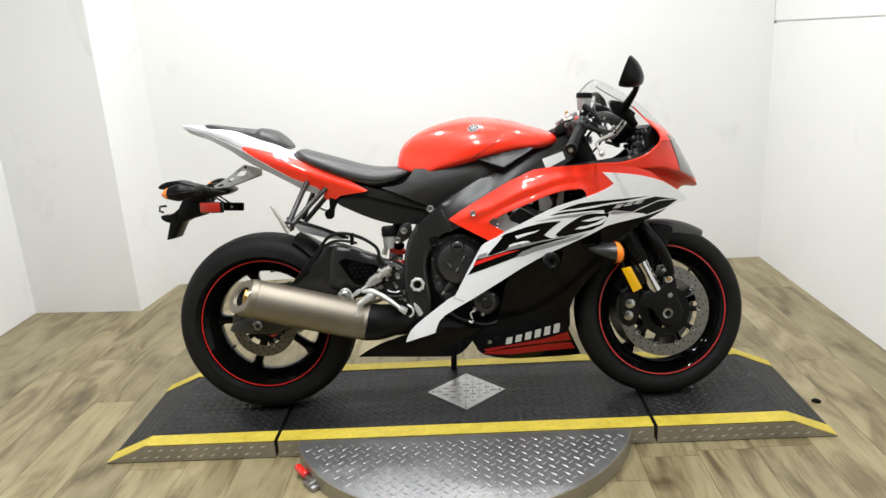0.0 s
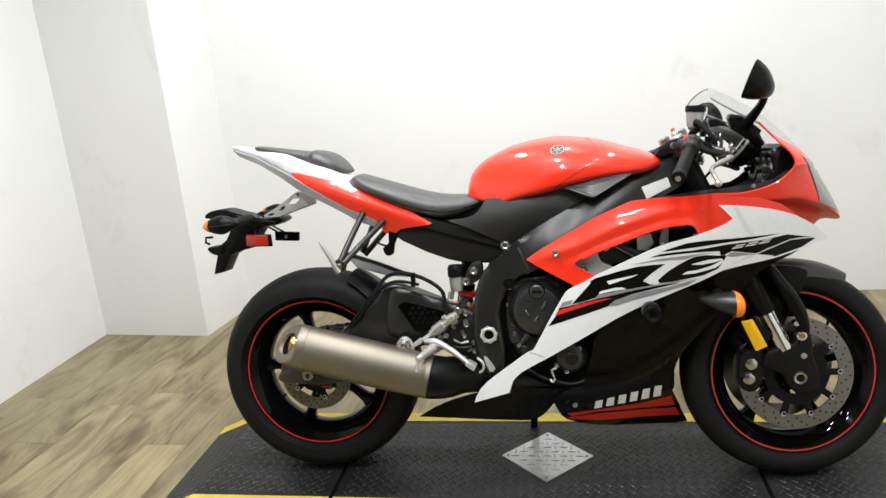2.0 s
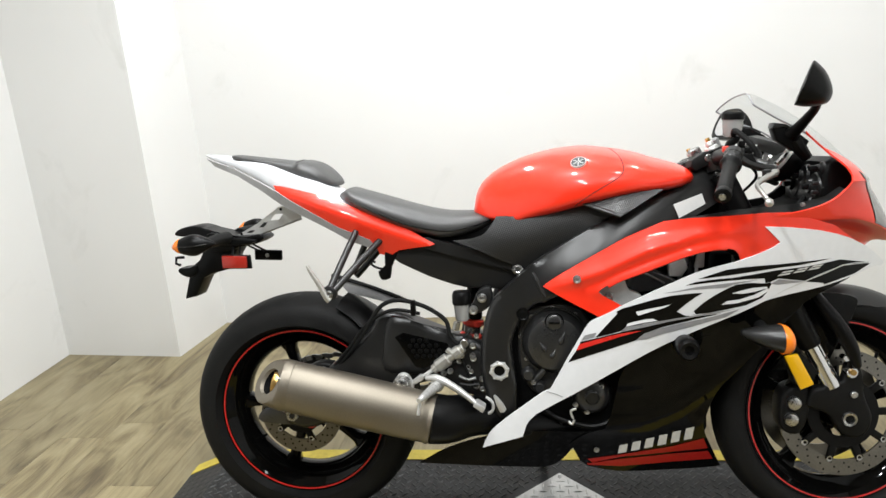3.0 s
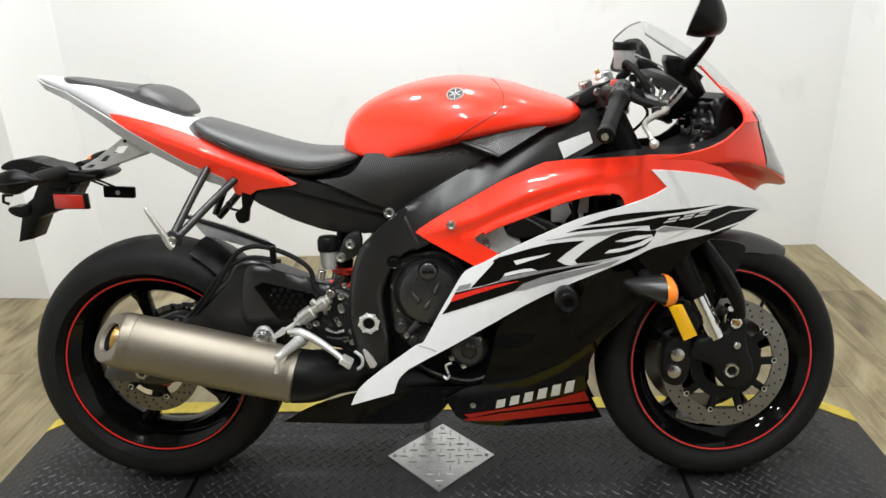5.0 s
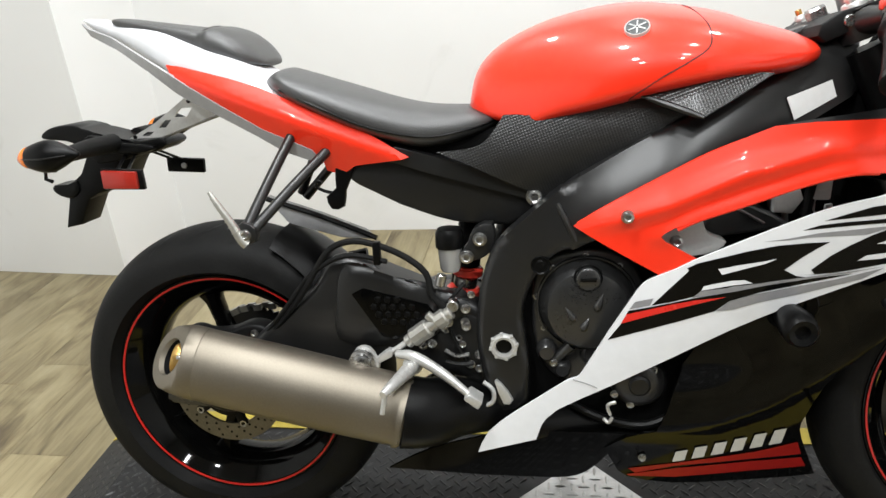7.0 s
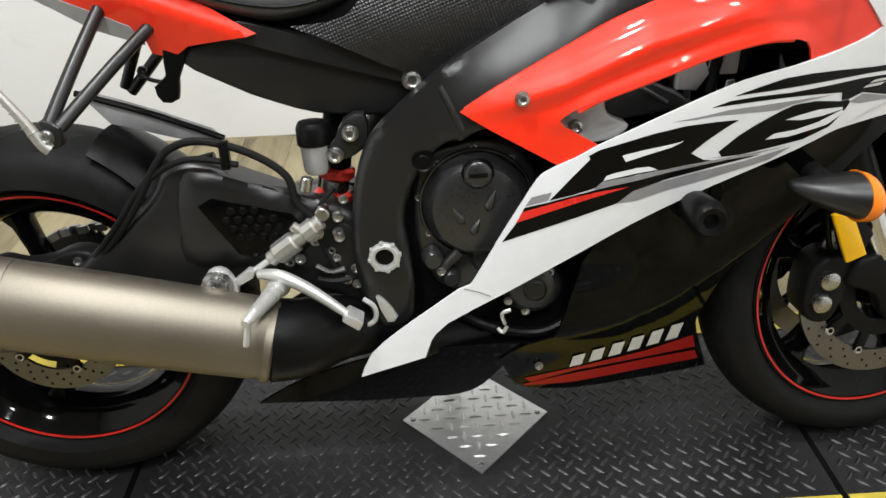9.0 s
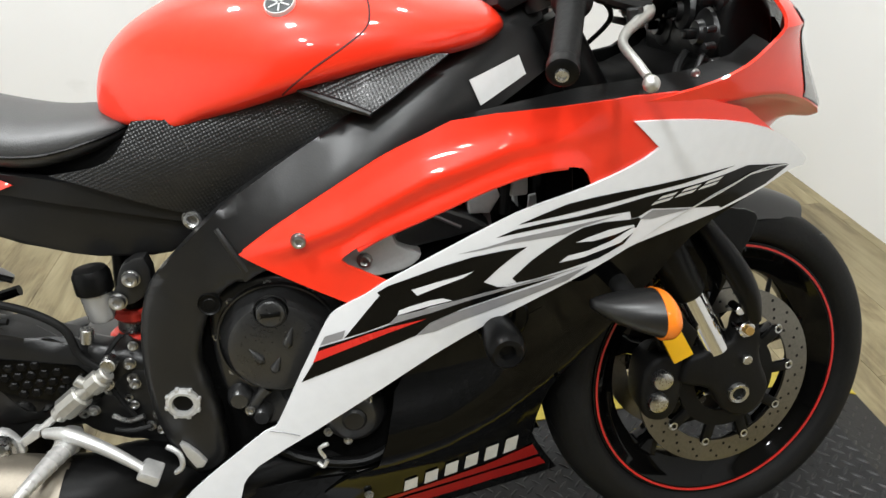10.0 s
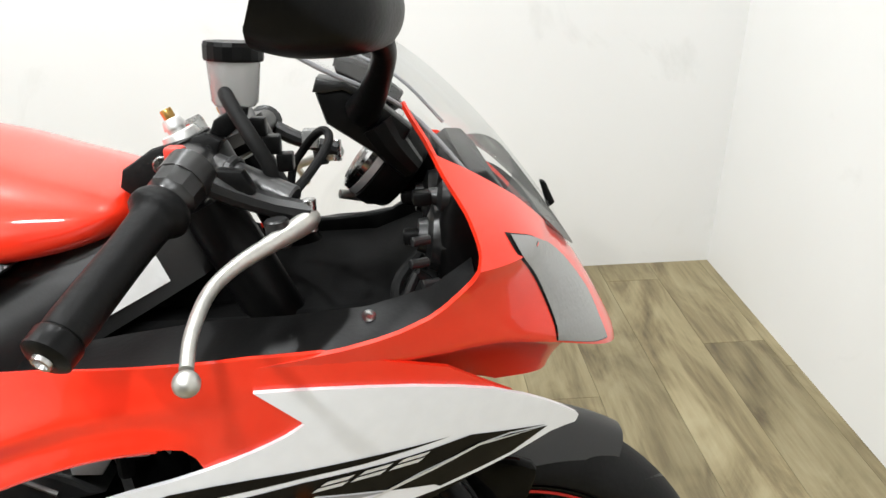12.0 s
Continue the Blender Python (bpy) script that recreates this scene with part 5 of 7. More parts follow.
# moulding seam across the flank of the tank
for sd in (1,):
    line = [(0.832, 0.9735), (0.842, 0.966), (0.854, 0.946), (0.856, 0.928), (0.850, 0.912), (0.826, 0.896), (0.790, 0.876), (0.761, 0.857), (0.747, 0.846), (0.744, 0.842)]
    part("tank_seam", tube([(u, sd * (section_width(tank_st, u, w, CROWN) - 0.0008), w) for u, w in line], 0.0015, 6), SEAM, tank)
    # round badge: black disc in a pale ring with six short spokes
    eu, ew = 0.755, 0.943
    ed = section_width(tank_st, eu, ew, CROWN)
    e1 = section_width(tank_st, eu, ew + 0.012, CROWN) - section_width(tank_st, eu, ew - 0.012, CROWN)
    e2 = section_width(tank_st, eu + 0.012, ew, CROWN) - section_width(tank_st, eu - 0.012, ew, CROWN)
    nrm = Vector((-e2 / 0.024, -sd, -e1 / 0.024)).normalized()
    c = P(eu, sd * (ed + 0.0005), ew)
    badge = part("tank_badge", lathe([(0, 0.0030), (0.0165, 0.0030), (0.0165, 0.001), (0.0165, -0.006)], c, nrm, 32), BADGE, tank, "round black badge with a pale ring")
    part("badge_ring", lathe([(0.0168, 0.0030), (0.0172, 0.0038), (0.0182, 0.0036), (0.0188, 0.0), (0.0188, -0.008)], c, nrm, 36), DECAL_SILVER, badge)
    for i in range(6):
        a = radians(60 * i + 30)
        x = nrm.orthogonal().normalized()
        y = nrm.cross(x)
        way = x * math.cos(a) + y * math.sin(a)
        own = box(0.002, 0.0140, -0.0009, 0.0009, 0, 0.0012)
        bmesh.ops.transform(own, matrix=Matrix.Translation(c + nrm * 0.0027) @ Matrix((way, nrm.cross(way), nrm)).transposed().to_4x4(), verts=own.verts)
        part("badge_spoke", own, DECAL_SILVER, badge, smooth=False)

knee = [(0.446, 0.766), (0.519, 0.777), (0.556, 0.822), (0.580, 0.822), (0.603, 0.822), (0.689, 0.846), (0.748, 0.860), (0.829, 0.874), (0.881, 0.882), (0.955, 0.880), (0.903, 0.848), (0.826, 0.806), (0.754, 0.768), (0.674, 0.720), (0.630, 0.692), (0.585, 0.705), (0.50, 0.745)]
for sd in (1, -1):
    bm = skin(knee, lambda u, w: 0.116 + 0.012 * math.sin(min(1, max(0, (w - 0.69 - 0.2 * (u - 0.6)) / 0.14)) * math.pi) - 0.05 * max(0.0, 0.52 - u), 4, (0, 2, 9), 0.03, sd)
    kp = part("knee_panel", bm, KNEE, bike, "black dimpled knee panel under the tank", angle=60)
    shell(kp, 0.006)
    def facet(u, w):
        return 0.188 - 0.62 * max(0.0, w - 0.818 - 0.42 * (u - 0.84)) - 0.25 * max(0.0, u - 0.84)
    fp = part("knee_facet", skin([(0.757, 0.850), (0.845, 0.818), (0.875, 0.834), (0.945, 0.874), (0.900, 0.878), (0.829, 0.870), (0.780, 0.860)], facet, 0, (), 0.012, sd), KNEE, kp, "dimpled facet turned up to the light")
    shell(fp, 0.004)
    part("facet_rim", tube([(u, sd * (facet(u, w) + 0.0005), w) for u, w in ((0.755, 0.850), (0.785, 0.8395), (0.820, 0.827), (0.845, 0.8175))], [0.002, 0.0045, 0.0050, 0.003], 8), FRAME, fp)
    # subframe side and its strap
    part("subframe_side", plate([(0.402, 0.765), (0.627, 0.689), (0.613, 0.670), (0.561, 0.638), (0.468, 0.643), (0.379, 0.674), (0.286, 0.724), (0.338, 0.750)], 0.045 * sd, 0.092 * sd, 0.008, steps=3, sharp=(0, 1, 2, 3)), FRAME, bike, "satin black subframe side")
    part("subframe_strap", plate([(0.372, 0.770), (0.402, 0.768), (0.62, 0.706), (0.640, 0.695), (0.634, 0.678), (0.612, 0.680), (0.36, 0.752)], 0.088 * sd, 0.108 * sd, 0.004, steps=3), FRAME, bike)
bolt(0.604, 0.112, 0.689, 0.013)

seat_st = spline_stations([(0.150, 0.868, 0.890, 0.060, 2.6, 0.5), (0.178, 0.860, 0.903, 0.100, 2.8, 0.5), (0.214, 0.842, 0.894, 0.118, 3.0, 0.45), (0.297, 0.804, 0.868, 0.124, 3.0, 0.4), (0.368, 0.777, 0.846, 0.122, 3.0, 0.4),
                           (0.430, 0.766, 0.833, 0.116, 3.0, 0.4), (0.505, 0.780, 0.829, 0.098, 2.8, 0.45), (0.542, 0.798, 0.822, 0.072, 2.6, 0.5), (0.556, 0.812, 0.821, 0.045, 2.4, 0.5)], 4)
bm = loft(seat_st, 40)
for v in bm.verts:
    v.co.z -= 0.12 * max(0.0, v.co.y)
seat = part("rider_seat", bm, VINYL, bike, "black vinyl rider seat", angle=70)
part("seat_welt", tube([(u, section_width(seat_st, u, w) + 0.0005, w) for u, w in ((0.19, 0.872), (0.26, 0.842), (0.34, 0.808), (0.43, 0.790), (0.50, 0.799), (0.54, 0.810))], 0.0022, 6), PLASTIC, seat)
pad_st = spline_stations([(-0.166, 0.992, 1.001, 0.025, 2.6, 0.5), (-0.150, 0.984, 1.001, 0.042, 2.8, 0.5), (-0.110, 0.974, 0.995, 0.056, 2.8, 0.5), (-0.050, 0.958, 0.986, 0.070, 3.0, 0.45), (0.0, 0.938, 0.979, 0.080, 3.0, 0.45), (0.030, 0.926, 0.975, 0.086, 3.0, 0.45),
                          (0.048, 0.918, 0.979, 0.090, 3.0, 0.45), (0.085, 0.910, 0.970, 0.090, 3.0, 0.45), (0.115, 0.906, 0.952, 0.085, 2.8, 0.45), (0.138, 0.905, 0.932, 0.068, 2.6, 0.45), (0.152, 0.907, 0.918, 0.040, 2.4, 0.5)], 4)
bm = loft([(q[0] * (0.84 if q[0] > 0 else 1.0), *q[1:]) for q in pad_st], 40)
bmesh.ops.translate(bm, verts=bm.verts, vec=P(0, -0.05, 0))
pad = part("passenger_seat", bm, VINYL, bike, "black vinyl passenger pad", angle=70)
part("pad_welt", tube([(0.028 - 0.02 * (1 - math.sin(radians(a))), -0.05 + 0.0872 * math.cos(radians(a)), 0.944 + 0.034 * math.sin(radians(a))) for a in (20, 35, 50, 70, 90, 110, 130, 145, 160)], 0.0028, 6), PLASTIC, pad)

tail_st = spline_stations([(-0.280, 1.002, 1.006, 0.008, 2.4, 0.6), (-0.228, 0.977, 1.004, 0.035, 2.8, 0.6), (-0.140, 0.949, 0.990, 0.060, 3.2, 0.6), (-0.055, 0.911, 0.975, 0.078, 3.6, 0.6), (0.0, 0.880, 0.955, 0.086, 3.8, 0.6), (0.045, 0.857, 0.938, 0.089, 3.8, 0.6),
                           (0.095, 0.838, 0.920, 0.088, 3.8, 0.6), (0.146, 0.818, 0.890, 0.089, 3.8, 0.6), (0.20, 0.795, 0.866, 0.089, 3.8, 0.6), (0.255, 0.772, 0.842, 0.088, 3.8, 0.6), (0.300, 0.755, 0.815, 0.086, 3.8, 0.6), (0.35, 0.752, 0.790, 0.080, 3.6, 0.5), (0.39, 0.755, 0.768, 0.060, 3.0, 0.5)], 4)
bm = loft(tail_st, 40)
for v in bm.verts:
    v.co.y -= float(np.interp(v.co.x, (-0.28, -0.14, -0.05, 0.05, 0.15), (-0.120, -0.060, -0.020, -0.005, 0.0)))
part("tail_cowl", bm, WHITE, bike, "white tail cowl", angle=50)


def tail_side(u, w):
    """Half width of the tail's flank, creased along its middle."""
    hw = float(np.interp(u, (-0.28, -0.225, -0.14, -0.05, 0.0, 0.095, 0.20, 0.30, 0.41), (-0.110, -0.050, 0.010, 0.070, 0.092, 0.107, 0.116, 0.117, 0.116)))
    mid = 0.908 - 0.38 * u
    return hw - 0.75 * max(0.0, w - mid) - 0.42 * max(0.0, mid - 0.006 - w)


red_tail = [(-0.012, 0.919), (0.015, 0.915), (0.050, 0.906), (0.100, 0.893), (0.150, 0.877), (0.211, 0.852), (0.260, 0.831), (0.304, 0.812), (0.345, 0.792), (0.384, 0.769), (0.402, 0.759), (0.389, 0.755), (0.358, 0.751), (0.308, 0.744), (0.281, 0.727), (0.255, 0.735), (0.251, 0.756), (0.237, 0.769), (0.202, 0.785), (0.155, 0.804), (0.110, 0.831), (0.065, 0.858), (0.032, 0.878), (-0.001, 0.898)]
for sd in (1, -1):
    o = part("tail_side_panel", skin(red_tail, lambda u, w: tail_side(u, w) + 0.006, 0, (), 0.012, sd), RED, bike, "glossy red tail side panel", angle=40)
    shell(o, 0.005)
# grey strip: the shade under the white tail, put into its colour
o = part("tail_lower_trim", skin([(-0.268, 0.998), (-0.15, 0.968), (-0.050, 0.928), (0.0, 0.904), (0.032, 0.882), (0.065, 0.862), (0.110, 0.835), (0.155, 0.808), (0.202, 0.789), (0.237, 0.773), (0.250, 0.748), (0.185, 0.770), (0.139, 0.798), (0.094, 0.823), (0.018, 0.862), (-0.050, 0.907), (-0.135, 0.946), (-0.225, 0.974)], lambda u, w: tail_side(u, w) + 0.004, 0, (), 0.02, 1), TAIL_GREY, bike, "grey strip painted as shade along the lower tail", angle=60)
shell(o, 0.004)
bolt(0.079, 0.096, 0.845, 0.005)
part("tail_filler", box(0.28, 0.56, -0.08, 0.08, 0.725, 0.80, 0.012), MATT, bike)

# number plate holder: pierced bracket, black carrier, lamps, reflectors
def pierced(outline, holes, d):
    """A flat sheet with holes through it."""
    own = bmesh.new()
    rims = []
    for loop in [outline] + holes:
        vs = [own.verts.new(P(u, d, w)) for u, w in loop]
        rims += [own.edges.new((p, q)) for p, q in zip(vs, vs[1:] + vs[:1])]
    bmesh.ops.triangle_fill(own, use_beauty=True, use_dissolve=False, edges=rims)
    return own


PD = -0.045  # the plate holder's own middle plane
br = part("plate_bracket", pierced(
    [(-0.168, 0.782), (-0.111, 0.811), (-0.047, 0.854), (-0.036, 0.858), (0.020, 0.840), (0.018, 0.822), (-0.081, 0.791), (-0.104, 0.783)],
    [[(-0.144, 0.786), (-0.132, 0.794), (-0.116, 0.794), (-0.127, 0.786)], [(-0.106, 0.801), (-0.091, 0.815), (-0.078, 0.815), (-0.091, 0.801)], [(-0.072, 0.820), (-0.057, 0.836), (-0.033, 0.837), (-0.046, 0.820)]], -0.028), ALU, bike, "pierced aluminium plate bracket", smooth=False)
shell(br, 0.004)
part("bracket_flange", tube([(-0.104, -0.028, 0.783), (-0.081, -0.028, 0.790), (0.018, -0.026, 0.822)], 0.0035, 8), GREYALU, br)
for u, w in ((-0.156, 0.785), (-0.038, 0.849)):
    part("bracket_screw", rod((u, -0.028, w), (u, -0.022, w), 0.004, 10), PLASTIC, br)
carrier = part("plate_carrier", plate([(-0.344, 0.786), (-0.344, 0.798), (-0.320, 0.809), (-0.283, 0.812), (-0.248, 0.801), (-0.212, 0.791), (-0.170, 0.782), (-0.145, 0.778), (-0.104, 0.783), (-0.090, 0.771), (-0.114, 0.757), (-0.149, 0.752), (-0.185, 0.742), (-0.240, 0.738), (-0.256, 0.760), (-0.294, 0.780)], PD - 0.055, PD + 0.030, 0.006, steps=3), PLASTIC, bike, "black plate carrier arm")
part("carrier_step", plate([(-0.250, 0.782), (-0.238, 0.793), (-0.205, 0.786), (-0.168, 0.776), (-0.110, 0.770), (-0.125, 0.758), (-0.20, 0.758), (-0.246, 0.768)], PD + 0.024, PD + 0.046, 0.006, steps=2), PLASTIC, carrier)
part("plate_tongue", plate([(-0.262, 0.765), (-0.167, 0.752), (-0.184, 0.727), (-0.207, 0.686), (-0.258, 0.674), (-0.280, 0.663), (-0.308, 0.611), (-0.343, 0.604), (-0.326, 0.662), (-0.320, 0.692), (-0.290, 0.714)], PD - 0.055, PD + 0.015, 0.005), PLASTIC, bike, "black plate tongue", angle=25)
part("plate_lamp", plate([(-0.322, 0.694), (-0.350, 0.693), (-0.353, 0.682), (-0.338, 0.670), (-0.315, 0.666), (-0.296, 0.680), (-0.298, 0.702)], PD - 0.035, PD + 0.020, 0.005, steps=2), PLASTIC, bike)
part("plate_clip", tube([(-0.318, 0.0, 0.728), (-0.341, 0.0, 0.727), (-0.343, 0.0, 0.711), (-0.330, 0.0, 0.706)], 0.004, 8, steps=1), PLASTIC, bike)
for sd in (1, -1):
    shift = Matrix.Translation(P(0, PD + 0.208 * sd, 0))
    bm = loft(spline_stations([(-0.243, 0.762, 0.796, 0.016, 2.2, 0.5), (-0.226, 0.756, 0.803, 0.022, 2.2, 0.5), (-0.200, 0.753, 0.808, 0.025, 2.2, 0.5), (-0.172, 0.766, 0.799, 0.016, 2.2, 0.5), (-0.148, 0.780, 0.786, 0.004, 2.2, 0.5)], 4), 20)
    s = part("rear_indicator", bm, PLASTIC, bike, "black rear indicator with an amber lens", angle=70)
    s.matrix_basis = shift
    bm = loft(spline_stations([(-0.262, 0.772, 0.780, 0.003, 2.2, 0.5), (-0.256, 0.768, 0.787, 0.009, 2.2, 0.5), (-0.246, 0.7615, 0.796, 0.0155, 2.2, 0.5), (-0.236, 0.7595, 0.7985, 0.018, 2.2, 0.5)], 4), 20)
    part("amber_lens", bm, AMBER, s, "amber lens", angle=70)
    part("indicator_seam", tube([(-0.240, 0.0205, 0.779), (-0.20, 0.0262, 0.780), (-0.165, 0.0135, 0.783)], 0.0012, 6), FRAME, s)
    part("indicator_stalk", tube([(-0.182, -0.018 * sd, 0.780), (-0.188, -0.09 * sd, 0.780), (-0.190, -0.165 * sd, 0.778)], [0.013, 0.016, 0.018], 12), RUBBER, s)
refl = part("reflector_frame", plate([(-0.176, 0.742), (-0.098, 0.738), (-0.096, 0.702), (-0.176, 0.703)], 0.062, 0.072, 0.002), PLASTIC, bike, "black reflector holder")
part("rear_reflector", plate([(-0.173, 0.739), (-0.106, 0.736), (-0.105, 0.705), (-0.173, 0.706)], 0.070, 0.079, 0.002), RED_REFLECTOR, refl, "red rear side reflector")
back_refl = part("far_reflector", plate([(-0.185, 0.721), (-0.101, 0.716), (-0.103, 0.686), (-0.186, 0.690)], -0.186, -0.174, 0.003), PLASTIC, bike, "black back of the far reflector")
part("reflector_bolt", rod((-0.145, -0.174, 0.703), (-0.145, -0.169, 0.703), 0.006), BOLT, back_refl)
for a, b in (((-0.170, -0.09, 0.757), (-0.150, -0.180, 0.715)), ((-0.190, -0.09, 0.757), (-0.172, -0.180, 0.716)), ((-0.185, -0.03, 0.752), (-0.150, 0.066, 0.735)), ((-0.165, -0.03, 0.752), (-0.128, 0.066, 0.735))):
    part("reflector_wire", tube([a, b], 0.003, 8, steps=1), PLASTIC, bike)

# passenger footrest stays, peg and helmet hook
stay = part("footrest_stay", tube([(0.204, 0.098, 0.802), (0.182, 0.165, 0.738), (0.160, 0.228, 0.672)], 0.0085, 12), FRAME, bike, "black tubular footrest stay")
part("footrest_stay", tube([(0.266, 0.098, 0.775), (0.217, 0.165, 0.722), (0.168, 0.228, 0.666)], 0.0085, 12), FRAME, bike, "black tubular footrest stay")
part("footrest_stay", tube([(0.204, -0.098, 0.802), (0.127, -0.125, 0.650)], 0.009, 12), FRAME, bike)
part("footrest_stay", tube([(0.266, -0.098, 0.775), (0.136, -0.125, 0.642)], 0.009, 12), FRAME, bike)
part("stay_foot", plate([(0.144, 0.670), (0.156, 0.682), (0.176, 0.672), (0.174, 0.650), (0.152, 0.646)], 0.218, 0.236, 0.004, steps=2), FRAME, bike)
pp = part("passenger_peg", tube([(0.160, 0.236, 0.646), (0.152, 0.238, 0.656), (0.140, 0.240, 0.682), (0.122, 0.242, 0.714), (0.112, 0.242, 0.732)], [0.0085, 0.0078, 0.0065, 0.005, 0.0035], 12), LEVER, bike, "folded aluminium passenger peg")
for i in range(7):
    f = i / 6
    part("peg_rib", lathe([(0.005 - 0.002 * f, -0.0016), (0.0088 - 0.0038 * f, 0), (0.005 - 0.002 * f, 0.0016)], P(0.146 - 0.030 * f, 0.239 + 0.003 * f, 0.668 + 0.054 * f), (-0.48, 0, 0.88), 12), LEVER, pp)
bolt(0.160, 0.238, 0.662, 0.008)
part("helmet_hook", plate([(0.270, 0.742), (0.285, 0.748), (0.302, 0.738), (0.285, 0.700), (0.280, 0.672), (0.258, 0.668), (0.250, 0.69), (0.268, 0.705)], 0.085, 0.098, 0.003, steps=2), PLASTIC, bike, "black helmet hook")
part("hook_wire", tube([(0.262, 0.09, 0.695), (0.246, 0.094, 0.700), (0.234, 0.095, 0.708), (0.236, 0.095, 0.716), (0.244, 0.095, 0.714)], 0.003, 8), PLASTIC, bike)

# -- side fairings --


def panel(name, outline, lift, material, parent, label="", steps=4, sharp=(), grid=0.025, thick=0.004, sd=1):
    o = part(name, skin(outline, lambda u, w: flank(u, w) + lift, steps, sharp, grid, sd), material, parent, label, angle=60)
    shell(o, thick)
    o.modifiers["thick"].offset = 0
    return o


lower_line = [(0.801, 0.300), (0.819, 0.344), (0.832, 0.405), (0.850, 0.462), (0.950, 0.530), (1.172, 0.640), (1.300, 0.660), (1.395, 0.684), (1.356, 0.655), (1.321, 0.638), (1.258, 0.605), (1.187, 0.528), (1.105, 0.434), (1.065, 0.381), (1.046, 0.316), (1.043, 0.283), (1.065, 0.229), (1.097, 0.161), (1.056, 0.160), (0.947, 0.166), (0.841, 0.173), (0.759, 0.197), (0.735, 0.228), (0.719, 0.264), (0.760, 0.290)]
white_line = [(0.506, 0.260), (0.524, 0.299), (0.567, 0.337), (0.610, 0.369), (0.656, 0.403), (0.671, 0.409), (0.679, 0.420), (0.702, 0.462), (0.719, 0.494), (0.745, 0.539), (0.757, 0.560), (0.768, 0.575), (0.784, 0.585), (0.814, 0.599), (0.837, 0.613), (0.870, 0.629), (0.903, 0.645), (0.937, 0.661), (0.970, 0.676), (1.003, 0.690), (1.036, 0.700), (1.070, 0.708), (1.102, 0.717), (1.135, 0.728), (1.165, 0.741), (1.182, 0.752),
              (1.164, 0.771), (1.146, 0.789), (1.198, 0.785), (1.273, 0.773), (1.342, 0.752), (1.397, 0.720), (1.424, 0.698), (1.432, 0.690), (1.429, 0.681), (1.402, 0.679), (1.365, 0.664), (1.295, 0.644), (1.219, 0.631), (1.166, 0.620), (1.145, 0.611), (1.109, 0.594), (1.038, 0.565), (0.967, 0.535), (0.895, 0.498), (0.826, 0.456), (0.727, 0.397), (0.639, 0.347), (0.614, 0.318), (0.604, 0.288)]
red_line = [(0.664, 0.657), (0.709, 0.686), (0.760, 0.715), (0.809, 0.743), (0.855, 0.769), (0.906, 0.793), (0.936, 0.806), (0.985, 0.812), (1.063, 0.815), (1.144, 0.819), (1.20, 0.818), (1.30, 0.785), (1.36, 0.742), (1.295, 0.745), (1.210, 0.735), (1.130, 0.706), (1.099, 0.712), (1.093, 0.729), (1.085, 0.739), (1.071, 0.743), (1.036, 0.744), (1.004, 0.738), (0.965, 0.726), (0.927, 0.711), (0.887, 0.695), (0.841, 0.677), (0.807, 0.661), (0.794, 0.652), (0.790, 0.647), (0.797, 0.639), (0.817, 0.628), (0.845, 0.612), (0.800, 0.583), (0.787, 0.589), (0.767, 0.600), (0.735, 0.617), (0.703, 0.634)]


def lower_side(u, w):
    """The lower fairing's flank with the roll that sweeps up to its front edge."""
    at = float(np.interp(u, (0.78, 0.90, 0.98, 1.06, 1.16, 1.26), (0.305, 0.318, 0.352, 0.412, 0.505, 0.592)))
    s = (w - at) / 0.022
    k = max(0.0, min(1.0, (1.27 - u) / 0.1))
    return flank(u, w) - 0.002 + k * (0.007 * math.exp(-s * s) - 0.006 * math.exp(-((s - 3.0) / 2.0) ** 2))


def arm_side(u, w):
    """The red arm's flank: a ridge along its middle, a lip flaring out over the opening."""
    ridge = float(np.interp(u, (0.66, 0.72, 0.80, 0.90, 1.00, 1.10), (0.655, 0.668, 0.695, 0.743, 0.772, 0.782)))
    lip = float(np.interp(u, (0.79, 0.841, 0.887, 0.927, 0.965, 1.004, 1.036, 1.071, 1.09), (0.648, 0.677, 0.695, 0.711, 0.726, 0.738, 0.744, 0.744, 0.735)))
    k = max(0.0, min(1.0, (1.12 - u) / 0.2)) * max(0.0, min(1.0, (u - 0.66) / 0.08))
    j = max(0.0, min(1.0, (1.10 - u) / 0.05)) * max(0.0, min(1.0, (u - 0.76) / 0.06))
    top = max(0.0, w - ridge)
    return flank(u, w) + 0.002 + k * (0.009 * math.exp(-((w - ridge) / 0.015) ** 2) - 0.33 * top) + j * 0.009 * math.exp(-((w - lip) / 0.014) ** 2)


